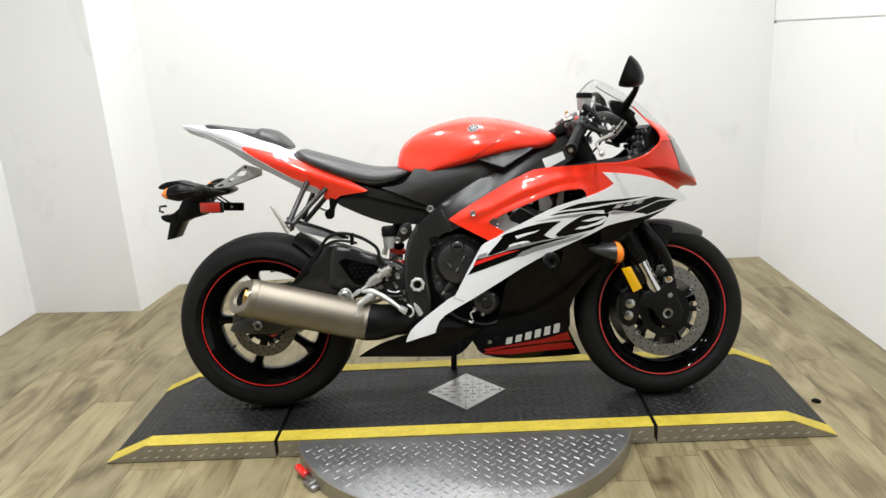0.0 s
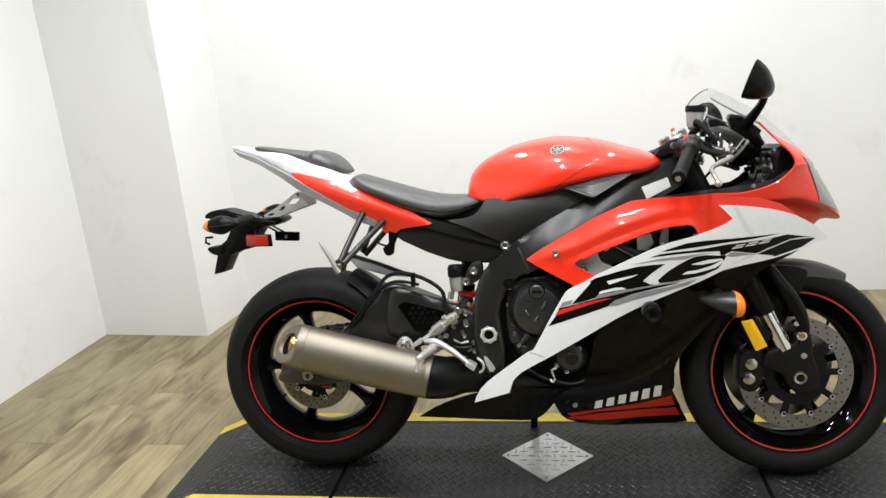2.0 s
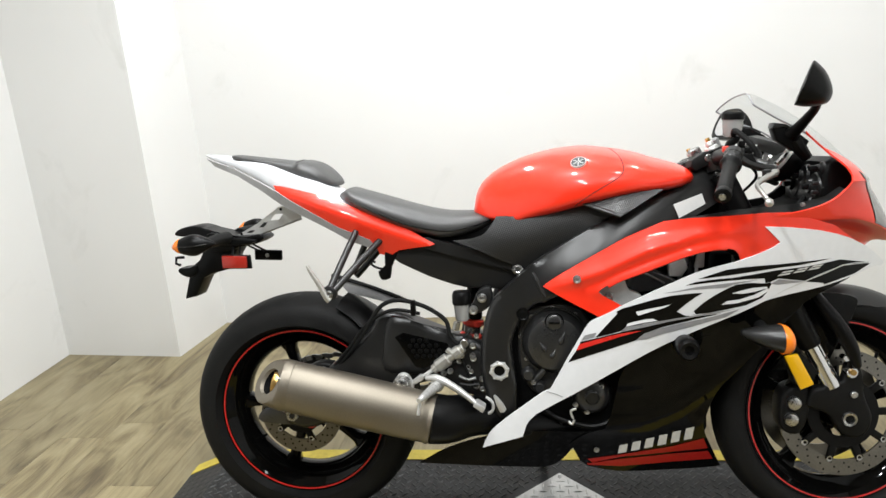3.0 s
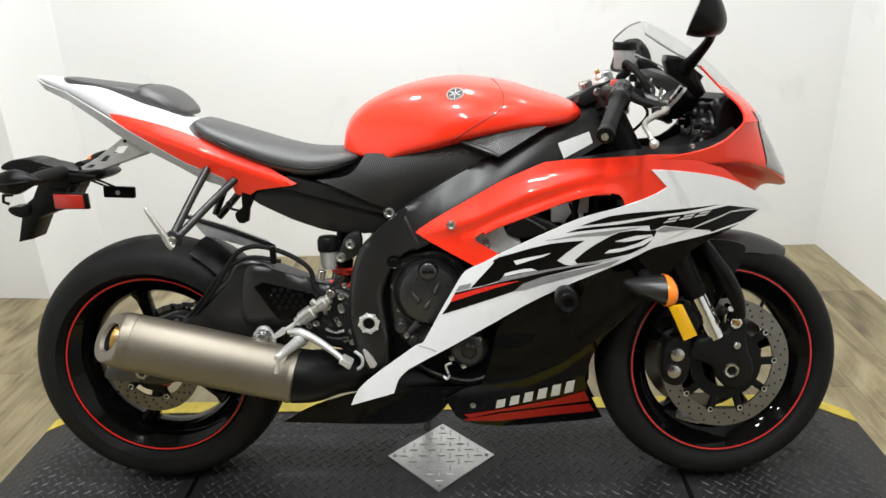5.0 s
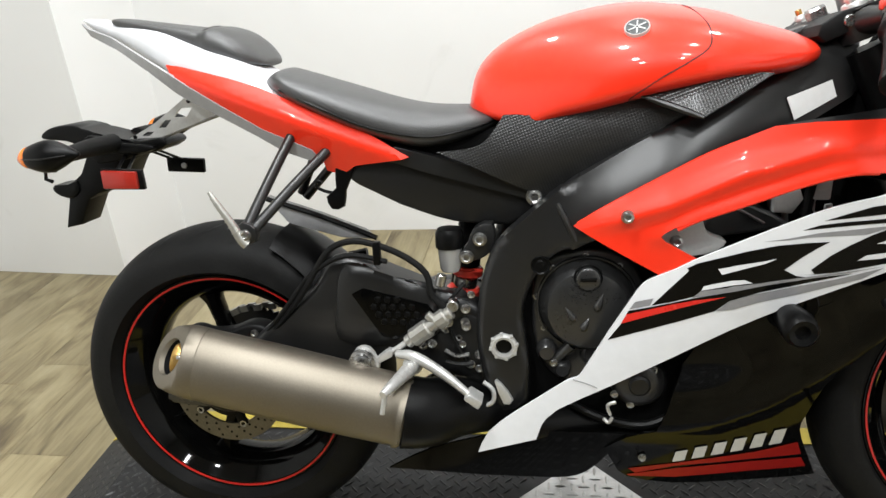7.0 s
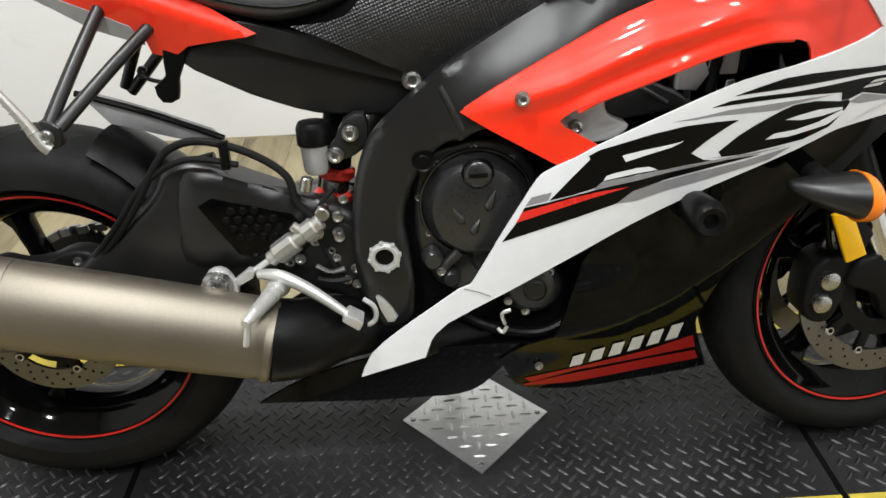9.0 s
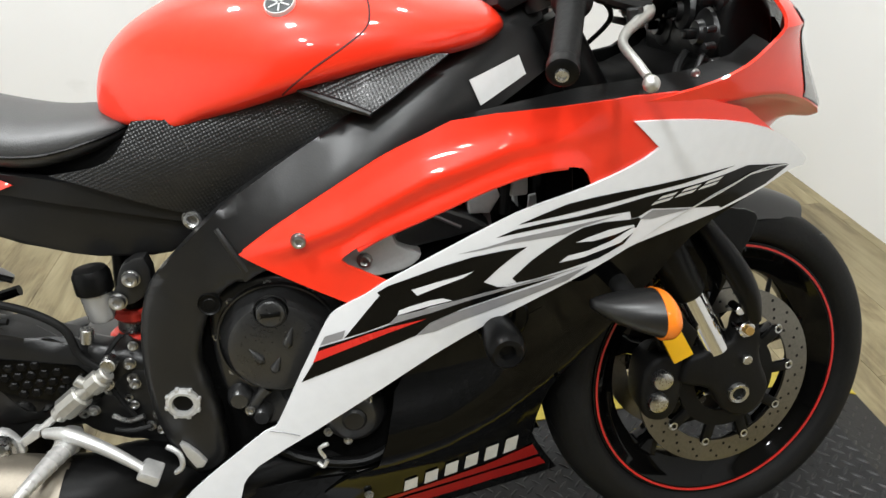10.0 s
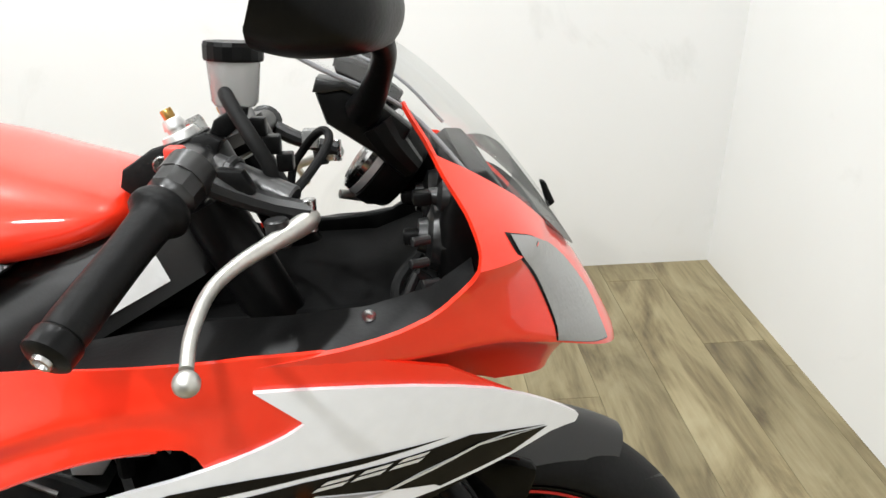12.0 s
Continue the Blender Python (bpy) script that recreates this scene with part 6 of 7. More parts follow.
for sd in (1, -1):
    low = part("lower_fairing", skin(lower_line, lower_side, 2, (0, 7, 17, 23), 0.016, sd), GLOSS, bike, "gloss black lower fairing", angle=60)
    shell(low, 0.004)
    up = panel("white_side_fairing", white_line, 0.006, WHITE, bike, "white side fairing with black and grey graphics", 2, (0, 25, 27, 34, 48, 49), 0.015, 0.004, sd=sd)
    sag = 0.12 if sd < 0 else 0.0  # the far side hangs lower
    bm = skin(red_line, arm_side, 0, (), 0.006, sd)
    for v in bm.verts:
        v.co.z -= sag * abs(v.co.y)
    red = part("red_side_fairing", bm, RED, bike, "glossy red upper side fairing", angle=50)
    shell(red, 0.004)
    red.modifiers["thick"].offset = 0
    o = part("belly_pan", skin([(0.345, 0.213), (0.465, 0.209), (0.589, 0.202), (0.655, 0.199), (0.694, 0.214), (0.730, 0.256), (0.770, 0.290), (0.683, 0.296), (0.603, 0.296), (0.520, 0.285), (0.420, 0.255)], lambda u, w: flank(max(u, 0.5), w) - 0.004, 3, (0, 5, 6), 0.03, sd), GLOSS, bike, "gloss black belly pan", angle=60)
    shell(o, 0.005)
    # rolled upper edge of the red arm, seen over the frame
    part("fairing_edge", tube([(u, sd * (arm_side(u, w) - 0.003), w - 0.003 - sag * arm_side(u, w)) for u, w in ((0.672, 0.661), (0.709, 0.685), (0.760, 0.714), (0.809, 0.742), (0.855, 0.768), (0.900, 0.788))], 0.005, 8), RED, red)
    part("fairing_lip", tube([(u, sd * (arm_side(u, w) - 0.0015), w - 0.001 - sag * arm_side(u, w)) for u, w in ((0.812, 0.661), (0.841, 0.677), (0.887, 0.695), (0.927, 0.711), (0.965, 0.726), (1.004, 0.738), (1.036, 0.744), (1.066, 0.744))], 0.0036, 8), RED, red)
    # printed graphics, in layers of thin film
    for lift, nm, mat, line in (
        (0.0088, "black_graphic", DECAL_BLACK, [(1.006, 0.675), (1.035, 0.685), (1.068, 0.695), (1.102, 0.699), (1.136, 0.701), (1.179, 0.702), (1.223, 0.704), (1.269, 0.706), (1.302, 0.708), (1.269, 0.703), (1.224, 0.697), (1.180, 0.694), (1.110, 0.686), (1.055, 0.680)]),
        (0.0088, "black_graphic", DECAL_BLACK, [(0.979, 0.661), (1.002, 0.669), (1.036, 0.673), (1.083, 0.676), (1.124, 0.681), (1.173, 0.688), (1.247, 0.693), (1.286, 0.698), (1.322, 0.704), (1.399, 0.690), (1.360, 0.694), (1.334, 0.691), (1.306, 0.682), (1.275, 0.672), (1.245, 0.659), (1.183, 0.669), (1.165, 0.661), (1.155, 0.660), (1.152, 0.671), (1.110, 0.671), (1.069, 0.669), (1.029, 0.666)]),
        (0.0088, "grey_graphic", DECAL_GREY, [(0.930, 0.644), (0.963, 0.649), (1.002, 0.657), (1.056, 0.662), (1.104, 0.666), (1.142, 0.669), (1.104, 0.663), (1.087, 0.660), (1.066, 0.653), (1.029, 0.652), (0.989, 0.650), (0.962, 0.646)]),
        (0.0088, "black_block", DECAL_BLACK, [(0.780, 0.539), (0.808, 0.571), (0.831, 0.597), (0.828, 0.601), (0.842, 0.609), (0.869, 0.617), (0.909, 0.629), (0.949, 0.638), (0.989, 0.642), (1.018, 0.643), (1.002, 0.633), (0.982, 0.618), (0.962, 0.600), (0.980, 0.590), (0.994, 0.588), (0.961, 0.584), (0.933, 0.579), (0.892, 0.573), (0.838, 0.555), (0.809, 0.546)]),
        (0.0088, "black_block", DECAL_BLACK, [(0.982, 0.591), (1.005, 0.592), (0.999, 0.600), (1.022, 0.621), (1.044, 0.636), (1.073, 0.652), (1.090, 0.659), (1.118, 0.662), (1.154, 0.659), (1.166, 0.660), (1.169, 0.657), (1.163, 0.642), (1.149, 0.624), (1.115, 0.609), (1.072, 0.601), (1.030, 0.594)]),
        (0.0096, "white_graphic", WHITE, [(0.871, 0.601), (0.901, 0.608), (0.928, 0.613), (0.950, 0.618), (0.935, 0.610), (0.908, 0.602), (0.877, 0.592)]),
        (0.0096, "white_graphic", WHITE, [(0.850, 0.566), (0.853, 0.573), (0.866, 0.577), (0.893, 0.583), (0.909, 0.584), (0.921, 0.579), (0.892, 0.575)]),
        (0.0096, "white_graphic", WHITE, [(1.081, 0.639), (1.098, 0.644), (1.126, 0.650), (1.159, 0.651), (1.161, 0.648), (1.134, 0.641), (1.106, 0.637)]),
        (0.0096, "white_graphic", WHITE, [(1.060, 0.613), (1.071, 0.621), (1.099, 0.624), (1.131, 0.633), (1.159, 0.647), (1.167, 0.644), (1.143, 0.627), (1.114, 0.620), (1.093, 0.615)]),
        (0.0088, "black_graphic", DECAL_BLACK, [(0.717, 0.478), (0.736, 0.506), (0.747, 0.529), (0.777, 0.536), (0.837, 0.552), (0.892, 0.564), (0.940, 0.575), (1.002, 0.586), (1.060, 0.592), (1.002, 0.580), (0.933, 0.564), (0.891, 0.549), (0.872, 0.532), (0.819, 0.513), (0.769, 0.496)]),
        (0.0096, "red_graphic", DECAL_RED, [(0.736, 0.507), (0.744, 0.523), (0.809, 0.542), (0.843, 0.550), (0.886, 0.556), (0.836, 0.541), (0.779, 0.522)]),
        (0.0088, "grey_graphic", DECAL_GREY, [(0.748, 0.531), (0.756, 0.544), (0.783, 0.551), (0.778, 0.539)]),
        (0.0096, "grey_graphic", DECAL_GREY, [(0.838, 0.554), (0.849, 0.565), (0.892, 0.572), (0.926, 0.578), (0.988, 0.588), (1.044, 0.595), (1.099, 0.602), (1.037, 0.591), (0.974, 0.582), (0.933, 0.574), (0.892, 0.564)]),
        (0.0094, "grey_graphic", DECAL_GREY, [(0.873, 0.532), (0.891, 0.549), (0.926, 0.561), (0.974, 0.572), (1.037, 0.584), (1.101, 0.600), (1.073, 0.583), (1.037, 0.574), (0.988, 0.561), (0.932, 0.547), (0.897, 0.535)]),
        (0.0090, "grey_graphic", DECAL_GREY, [(1.167, 0.657), (1.184, 0.667), (1.246, 0.657), (1.214, 0.656), (1.184, 0.654)]),
        (0.0088, "black_graphic", DECAL_BLACK, [(1.399, 0.688), (1.363, 0.667), (1.321, 0.655), (1.293, 0.647), (1.288, 0.651), (1.248, 0.657), (1.275, 0.670), (1.306, 0.680), (1.334, 0.689), (1.360, 0.692)]),
        (0.0100, "pale_line", DECAL_SILVER, [(1.166, 0.622), (1.201, 0.642), (1.253, 0.663), (1.291, 0.676), (1.330, 0.6915), (1.394, 0.690), (1.330, 0.6885), (1.291, 0.673), (1.253, 0.660), (1.201, 0.640)]),
    ):
        part(nm, skin(line, lambda u, w: flank(u, w) + lift, 0, (), 0.015, sd), mat, up, angle=60)
    part("panel_joint", tube([(u, sd * (flank(u, w) + 0.0082), w) for u, w in ((0.664, 0.4045), (0.672, 0.4025), (0.682, 0.3995), (0.692, 0.3955), (0.702, 0.3905))], 0.0009, 6), DECAL_GREY, up)
    # three pale blocks where a short name stands in the black stripe
    for i in range(3):
        a, b = 1.180 + 0.0335 * i, 0.6745 + 0.0045 * i
        for k, (du, dw, lx) in enumerate(((0.0, 0.0, 0.026), (0.008, 0.0062, 0.024))):
            part("pale_graphic_bar", skin([(a + du, b + dw), (a + du + lx, b + dw + 0.0025), (a + du + lx + 0.006, b + dw + 0.0068), (a + du + 0.006, b + dw + 0.0043)], lambda u, w: flank(u, w) + 0.0098, 0, (), 0.025, sd), DECAL_SILVER, up)
    # red flash and the silver blocks of the name on the belly
    part("red_flash", skin([(0.760, 0.217), (0.843, 0.224), (0.972, 0.238), (1.045, 0.254), (1.058, 0.222), (0.972, 0.221), (0.842, 0.217), (0.772, 0.205)], lambda u, w: lower_side(u, w) + 0.0014, 0, (), 0.02, sd), BELLY_RED, low, "dark red flash")
    part("red_flash", skin([(0.758, 0.203), (0.842, 0.211), (0.972, 0.215), (1.060, 0.213), (1.074, 0.187), (0.973, 0.190), (0.842, 0.189), (0.762, 0.199)], lambda u, w: lower_side(u, w) + 0.0014, 0, (), 0.02, sd), BELLY_RED, low, "dark red flash")
    for i in range(6):
        a = 0.834 + 0.0322 * i
        b = 0.2275 + 0.0052 * i
        h = 0.024 + 0.0021 * i
        part("silver_block", skin([(a, b), (a + 0.021, b + 0.003), (a + 0.024, b + 0.003 + h), (a + 0.004, b + h)], lambda u, w: lower_side(u, w) + 0.0024, 0, (), 0.02, sd), DECAL_SILVER, low, "silver lettering block")
bolt(0.782, flank(0.782, 0.243) + 0.003, 0.243, 0.006)
# bolt at the rear of the red arm
bolt(0.742, arm_side(0.742, 0.677) + 0.003, 0.677, 0.009)
# frame slider bobbin through the fairing
part("frame_slider", lathe([(0, -0.006), (0.009, -0.006), (0.0105, 0.003), (0.019, 0.006), (0.0240, 0.000), (0.0255, -0.012), (0.0250, -0.03), (0.022, -0.05), (0.020, -0.10)], P(0.980, 0.262, 0.522), (0, -1, 0), 28), PLASTIC, bike, "black crash bobbin")
part("slider_recess", lathe([(0.020, 0.001), (0.035, 0.003), (0.040, -0.004)], P(0.985, 0.196, 0.535), (0, -1, 0), 24), GLOSS, bike)
part("fairing_rib", tube([(1.00, 0.188, 0.525), (1.05, 0.185, 0.545), (1.065, 0.18, 0.585), (1.03, 0.188, 0.575)], 0.004, 8), GLOSS, bike)

# -- nose, lamps, screen --
NU = ((0.715, 1.426), (0.74, 1.436), (0.765, 1.451), (0.780, 1.471), (0.7925, 1.499), (0.7975, 1.505), (0.82, 1.475), (0.87, 1.414), (0.91, 1.382), (0.955, 1.345), (0.99, 1.305))
ND = ((0.715, 0.150), (0.75, 0.172), (0.775, 0.188), (0.790, 0.204), (0.7975, 0.234), (0.82, 0.240), (0.85, 0.245), (0.875, 0.248), (0.895, 0.244), (0.92, 0.225), (0.96, 0.180), (0.99, 0.150))
NE = ((0.715, 1.360), (0.74, 1.30), (0.757, 1.23), (0.775, 1.16), (0.79, 1.10), (0.800, 1.075), (0.806, 1.10), (0.814, 1.19), (0.822, 1.240), (0.84, 1.288), (0.87, 1.319), (0.89, 1.326), (0.915, 1.318), (0.937, 1.302), (0.96, 1.290), (0.99, 1.270))
NS = ((0.845, 0.0), (0.852, 0.035), (0.865, 0.075), (0.89, 0.118), (0.92, 0.140), (0.955, 0.146), (0.99, 0.140))


def lookup(table, w, soft=0.008):
    xs, ys = [t[0] for t in table], [t[1] for t in table]
    return float(sum(k * np.interp(w + o, xs, ys) for o, k in ((-soft, 0.25), (0.0, 0.5), (soft, 0.25))))


def blunt(w):
    """How blunt the nose is in plan: square-shouldered above the lamps, more pointed at its crease."""
    return float(np.interp(w, (0.80, 0.88, 0.91, 0.96), (0.68, 0.19, 0.19, 0.36)))


def nose(u, w):
    """Half width of the nose at this place."""
    x = min(1.0, max(0.0, (u - 0.95) / (lookup(NU, w) - 0.95)))
    return lookup(ND, w, 0.002) * math.sqrt(max(0.0, 1 - x ** (2 / blunt(w))))


def dip(u, w):
    """How far the nose's crease and all below it hang down towards the tip."""
    f = max(0.0, (u - 1.33) / 0.175)
    return 0.079 * f ** 1.7 * min(1.0, max(0.0, (0.89 - w) / 0.09))


def dipped(x, y, z):
    return Vector((x, y, z - dip(x, z) - 0.12 * max(0.0, y)))  # the far half hangs lower, as the bike leans that way


levels = sorted([0.715 + 0.005 * i for i in range(56)] + [0.7925, 0.7975])
own = bmesh.new()
for sd in (1, -1):
    rows = []
    for w in levels if sd > 0 else levels[:-10]:
        uf, dm, ue = lookup(NU, w), lookup(ND, w, 0.002), lookup(NE, w)
        xe = max(0.0, (ue - 0.95) / (uf - 0.95))
        t0 = math.asin(min(1.0, xe ** (1 / blunt(w))))
        stop = lookup(NS, w) if w > 0.845 else 0.0
        t1 = math.acos(min(1.0, stop / dm))
        t1 = max(t1, t0 + 0.02)
        row = []
        for k in range(25):
            t = t0 + (t1 - t0) * k / 24
            row.append(own.verts.new(dipped(0.95 + (uf - 0.95) * math.sin(t) ** blunt(w), -sd * dm * math.cos(t), w)))
        rows.append(row)
    for a, b in zip(rows, rows[1:]):
        for k in range(24):
            own.faces.new((a[k], a[k + 1], b[k + 1], b[k]))
cowl = part("nose_cowl", own, RED, bike, "glossy red nose cowl", angle=40)
shell(cowl, 0.004)
cowl.modifiers["thick"].offset = 0
part("cowl_floor", plate([(1.14, 0.70), (1.30, 0.725), (1.44, 0.725), (1.40, 0.71), (1.30, 0.70)], -0.05, 0.05, 0.004), PLASTIC, bike)
lens_line = [(1.350, 0.896), (1.376, 0.884), (1.406, 0.861), (1.432, 0.840), (1.447, 0.827), (1.457, 0.814), (1.467, 0.8025), (1.445, 0.8010), (1.404, 0.8010), (1.397, 0.818), (1.376, 0.856), (1.358, 0.882)]
cu, cw = 1.425, 0.825


def nose_skin(outline, lift, grid, sd):
    """A sheet lying on the nose: bent round it, lifted along its normal."""
    def place(t, w):
        return dipped(0.95 + (lookup(NU, w) - 0.95) * max(0.0, math.sin(t)) ** blunt(w), -sd * lookup(ND, w, 0.002) * math.cos(t), w)

    own = bmesh.new()
    turned = [(math.asin(min(1.0, max(0.0, (u - 0.95) / (lookup(NU, w) - 0.95)) ** (1 / blunt(w)))) * 0.15, w) for u, w in outline]
    vs, fs = sheet(turned, grid)
    made = []
    for q in vs:
        t, w = q.x / 0.15, q.y
        c = place(t, w)
        n = (place(t + 0.03, w) - place(t - 0.03, w)).cross(place(t, w + 0.012) - place(t, w - 0.012)).normalized()
        made.append(own.verts.new(c + n * (lift if n.y * sd < 0 or n.x > 0 and n.y * sd < 0.2 else -lift)))
    for f in fs:
        own.faces.new([made[i] for i in f])
    return own


for sd in (1, -1):
    line = smoothed(lens_line, 4, True, (0, 6, 8))
    rim_line = [(cu + (q[0] - cu) * 1.06, max(0.7982, cw + (q[1] - cw) * 1.04)) for q in line]
    part("headlamp_gasket", nose_skin(rim_line, 0.0024, 0.008, sd), PLASTIC, bike, "black headlamp gasket", angle=60)
    part("headlamp_lens", nose_skin(line, 0.0034, 0.008, sd), HEADLAMP, bike, "smoked grey headlamp lens", angle=60)

EDGE = ((1.149, 0.127, 1.056), (1.205, 0.118, 1.022), (1.274, 0.100, 0.985), (1.330, 0.118, 0.926), (1.388, 0.110, 0.889), (1.430, 0.066, 0.852))
MIDL = ((1.172, -0.045, 1.090), (1.235, -0.043, 1.058), (1.300, -0.04, 1.013), (1.362, -0.037, 0.953), (1.418, -0.034, 0.882), (1.454, -0.03, 0.830))


def bubble(t0, t1, lift, n=24):
    """Part of the screen's bubble between two positions along it."""
    own = bmesh.new()
    e, m = np.array(catmull(EDGE, 8)), np.array(catmull(MIDL, 8))
    rows = []
    for i in range(n + 1):
        f = (t0 + (t1 - t0) * i / n) * (len(e) - 1)
        pe = [float(np.interp(f, range(len(e)), e[:, k])) for k in range(3)]
        pm = [float(np.interp(f, range(len(m)), m[:, k])) for k in range(3)]
        row = []
        for k in range(-14, 15):
            a = abs(k) / 14 * math.pi / 2
            s, c = math.sin(a), math.cos(a)
            row.append(own.verts.new((pm[0] + (pe[0] - pm[0]) * (1 - c) + lift * 0.6, -(pm[1] + math.copysign((pe[1] - pm[1]) * s, k) * (1 + lift)), pm[2] + (pe[2] - pm[2]) * (1 - c) + lift)))
        rows.append(row)
    for a, b in zip(rows, rows[1:]):
        for k in range(28):
            own.faces.new((a[k], a[k + 1], b[k + 1], b[k]))
    return own


screen = part("windscreen", bubble(0.0, 0.86, 0.0), SCREEN, bike, "clear double-bubble windscreen", angle=80)
part("screen_edge", tube([(1.149, 0.127, 1.056), (1.152, 0.10, 1.066), (1.164, 0.03, 1.084), (1.172, -0.045, 1.090), (1.164, -0.12, 1.084), (1.152, -0.19, 1.066), (1.149, -0.217, 1.056)], 0.0022, 8), DECAL_GREY, screen)
for sd in (1, -1):
    part("screen_edge", tube([(e[0], e[1] if sd > 0 else 2 * m[1] - e[1], e[2]) for e, m in zip(EDGE[:4], MIDL)], 0.0022, 8), DECAL_GREY, screen)
base = part("screen_base", bubble(0.68, 1.0, -0.003), SMOKE, bike, "black lower screen panel", angle=80)
part("dash_panel", bubble(0.78, 0.99, -0.014), MATT, bike, "black panel under the screen", angle=80)
part("screen_fin", plate([(1.424, 0.884), (1.430, 0.883), (1.442, 0.858), (1.434, 0.852)], -0.040, -0.030, 0.002), PLASTIC, bike, "small black fin on the screen base")

# -- mirrors on folding stays --
def off(d, w, sd):
    """The same place on the other side of the bars' middle plane, which lies a little left."""
    return d if sd > 0 else -0.12 * (w - 0.3) - d


for sd in (1, -1):
    low = 0.0 if sd > 0 else 0.065  # the bike leans to its left
    rim = [(q[0], q[1]) for q in smoothed([(1.192, 1.046), (1.226, 1.130), (1.232, 1.131), (1.253, 1.108), (1.266, 1.074), (1.262, 1.052), (1.248, 1.043), (1.215, 1.041)], 4, True, (0, 1))]
    own = bmesh.new()
    rings = []
    for i in range(17):
        f = -1 + 2 * i / 16
        k = max(0.0, 1 - abs(f) ** 3.2) ** 0.38
        back = 1.211
        rings.append([own.verts.new(P(back + (u - back) * k - 0.019 * f, off(0.262 + 0.064 * f, 1.09, sd), 1.088 + (w - 1.088) * k - low)) for u, w in rim])
    for a, b in zip(rings, rings[1:]):
        for j in range(len(rim)):
            own.faces.new((a[j], a[(j + 1) % len(rim)], b[(j + 1) % len(rim)], b[j]))
    mir = part("mirror", own, PLASTIC, bike, "black plastic rear-view mirror", angle=50)
    own = bmesh.new()
    vs = []
    for j in range(32):
        a = 2 * math.pi * j / 32
        cx = math.copysign(abs(math.cos(a)) ** 0.6, math.cos(a))
        sx = math.copysign(abs(math.sin(a)) ** 0.8, math.sin(a))
        vs.append(own.verts.new(P(1.2076 + 0.405 * 0.031 * sx - 0.297 * 0.044 * cx, off(0.262 + 0.044 * cx, 1.09, sd), 1.088 + 0.031 * sx - low)))
    own.faces.new(vs)
    part("mirror_glass", own, CHROME, mir, "mirror glass", smooth=False)
    part("mirror_stay", tube([(u, off(d, w, sd), w) for u, d, w in ((1.238, 0.105, 0.985 - low * 0.4), (1.246, 0.125, 0.998 - low * 0.5), (1.258, 0.185, 1.034 - low * 0.8), (1.255, 0.21, 1.050 - low), (1.245, 0.225, 1.066 - low))], [0.016, 0.013, 0.0095, 0.0105, 0.013], 12), PLASTIC, mir)
    foot = part("mirror_foot", plate([(1.198, 1.000), (1.201, 1.010), (1.222, 1.006), (1.256, 0.988), (1.280, 0.968), (1.266, 0.944), (1.247, 0.946), (1.206, 0.974)], off(0.070, 0.99, sd), off(0.106, 0.99, sd), 0.005), PLASTIC, bike, "black mirror foot on the cowl", angle=25)
    part("foot_cap", plate([(1.196, 1.002), (1.200, 1.014), (1.224, 1.010), (1.250, 0.996), (1.248, 0.990), (1.222, 1.003), (1.206, 1.001)], off(0.072, 0.99, sd), off(0.110, 0.99, sd), 0.002), FRAME, foot, angle=25)
    part("cowl_stay", tube([(u, off(d, w, sd), w) for u, d, w in ((1.250, 0.095, 0.972), (1.262, 0.095, 0.952), (1.28, 0.09, 0.93))], [0.018, 0.016, 0.012], 10), PLASTIC, bike)

# -- front indicators --
for sd in (1, -1):
    st = [(1.103, 0.542, 0.554, 0.008, 2.0, 0.5), (1.122, 0.530, 0.560, 0.024, 2.0, 0.5), (1.152, 0.518, 0.568, 0.035, 2.0, 0.5), (1.180, 0.510, 0.573, 0.038, 2.0, 0.5)]
    bm = loft(spline_stations(st, 4), 24)
    bmesh.ops.translate(bm, verts=bm.verts, vec=(0, -0.238 * sd, 0))
    for v in bm.verts:
        v.co.y -= sd * 0.42 * (v.co.x - 1.16)
    ind = part("front_indicator", bm, FRAME, bike, "grey-black front indicator with an amber lens", angle=70)
    bm = loft(spline_stations([(1.178, 0.507, 0.575, 0.0395, 2.0, 0.5), (1.190, 0.509, 0.571, 0.0365, 2.0, 0.5), (1.199, 0.519, 0.559, 0.025, 2.0, 0.5), (1.203, 0.532, 0.547, 0.008, 2.0, 0.5)], 4), 24)
    bmesh.ops.translate(bm, verts=bm.verts, vec=(0, -0.238 * sd, 0))
    for v in bm.verts:
        v.co.y -= sd * 0.42 * (v.co.x - 1.16)
    part("amber_lens", bm, AMBER, ind, "amber lens", angle=70)
    part("indicator_stalk", tube([(1.155, 0.15 * sd, 0.555), (1.155, 0.22 * sd, 0.548)], 0.014, 12, steps=1), RUBBER, ind)

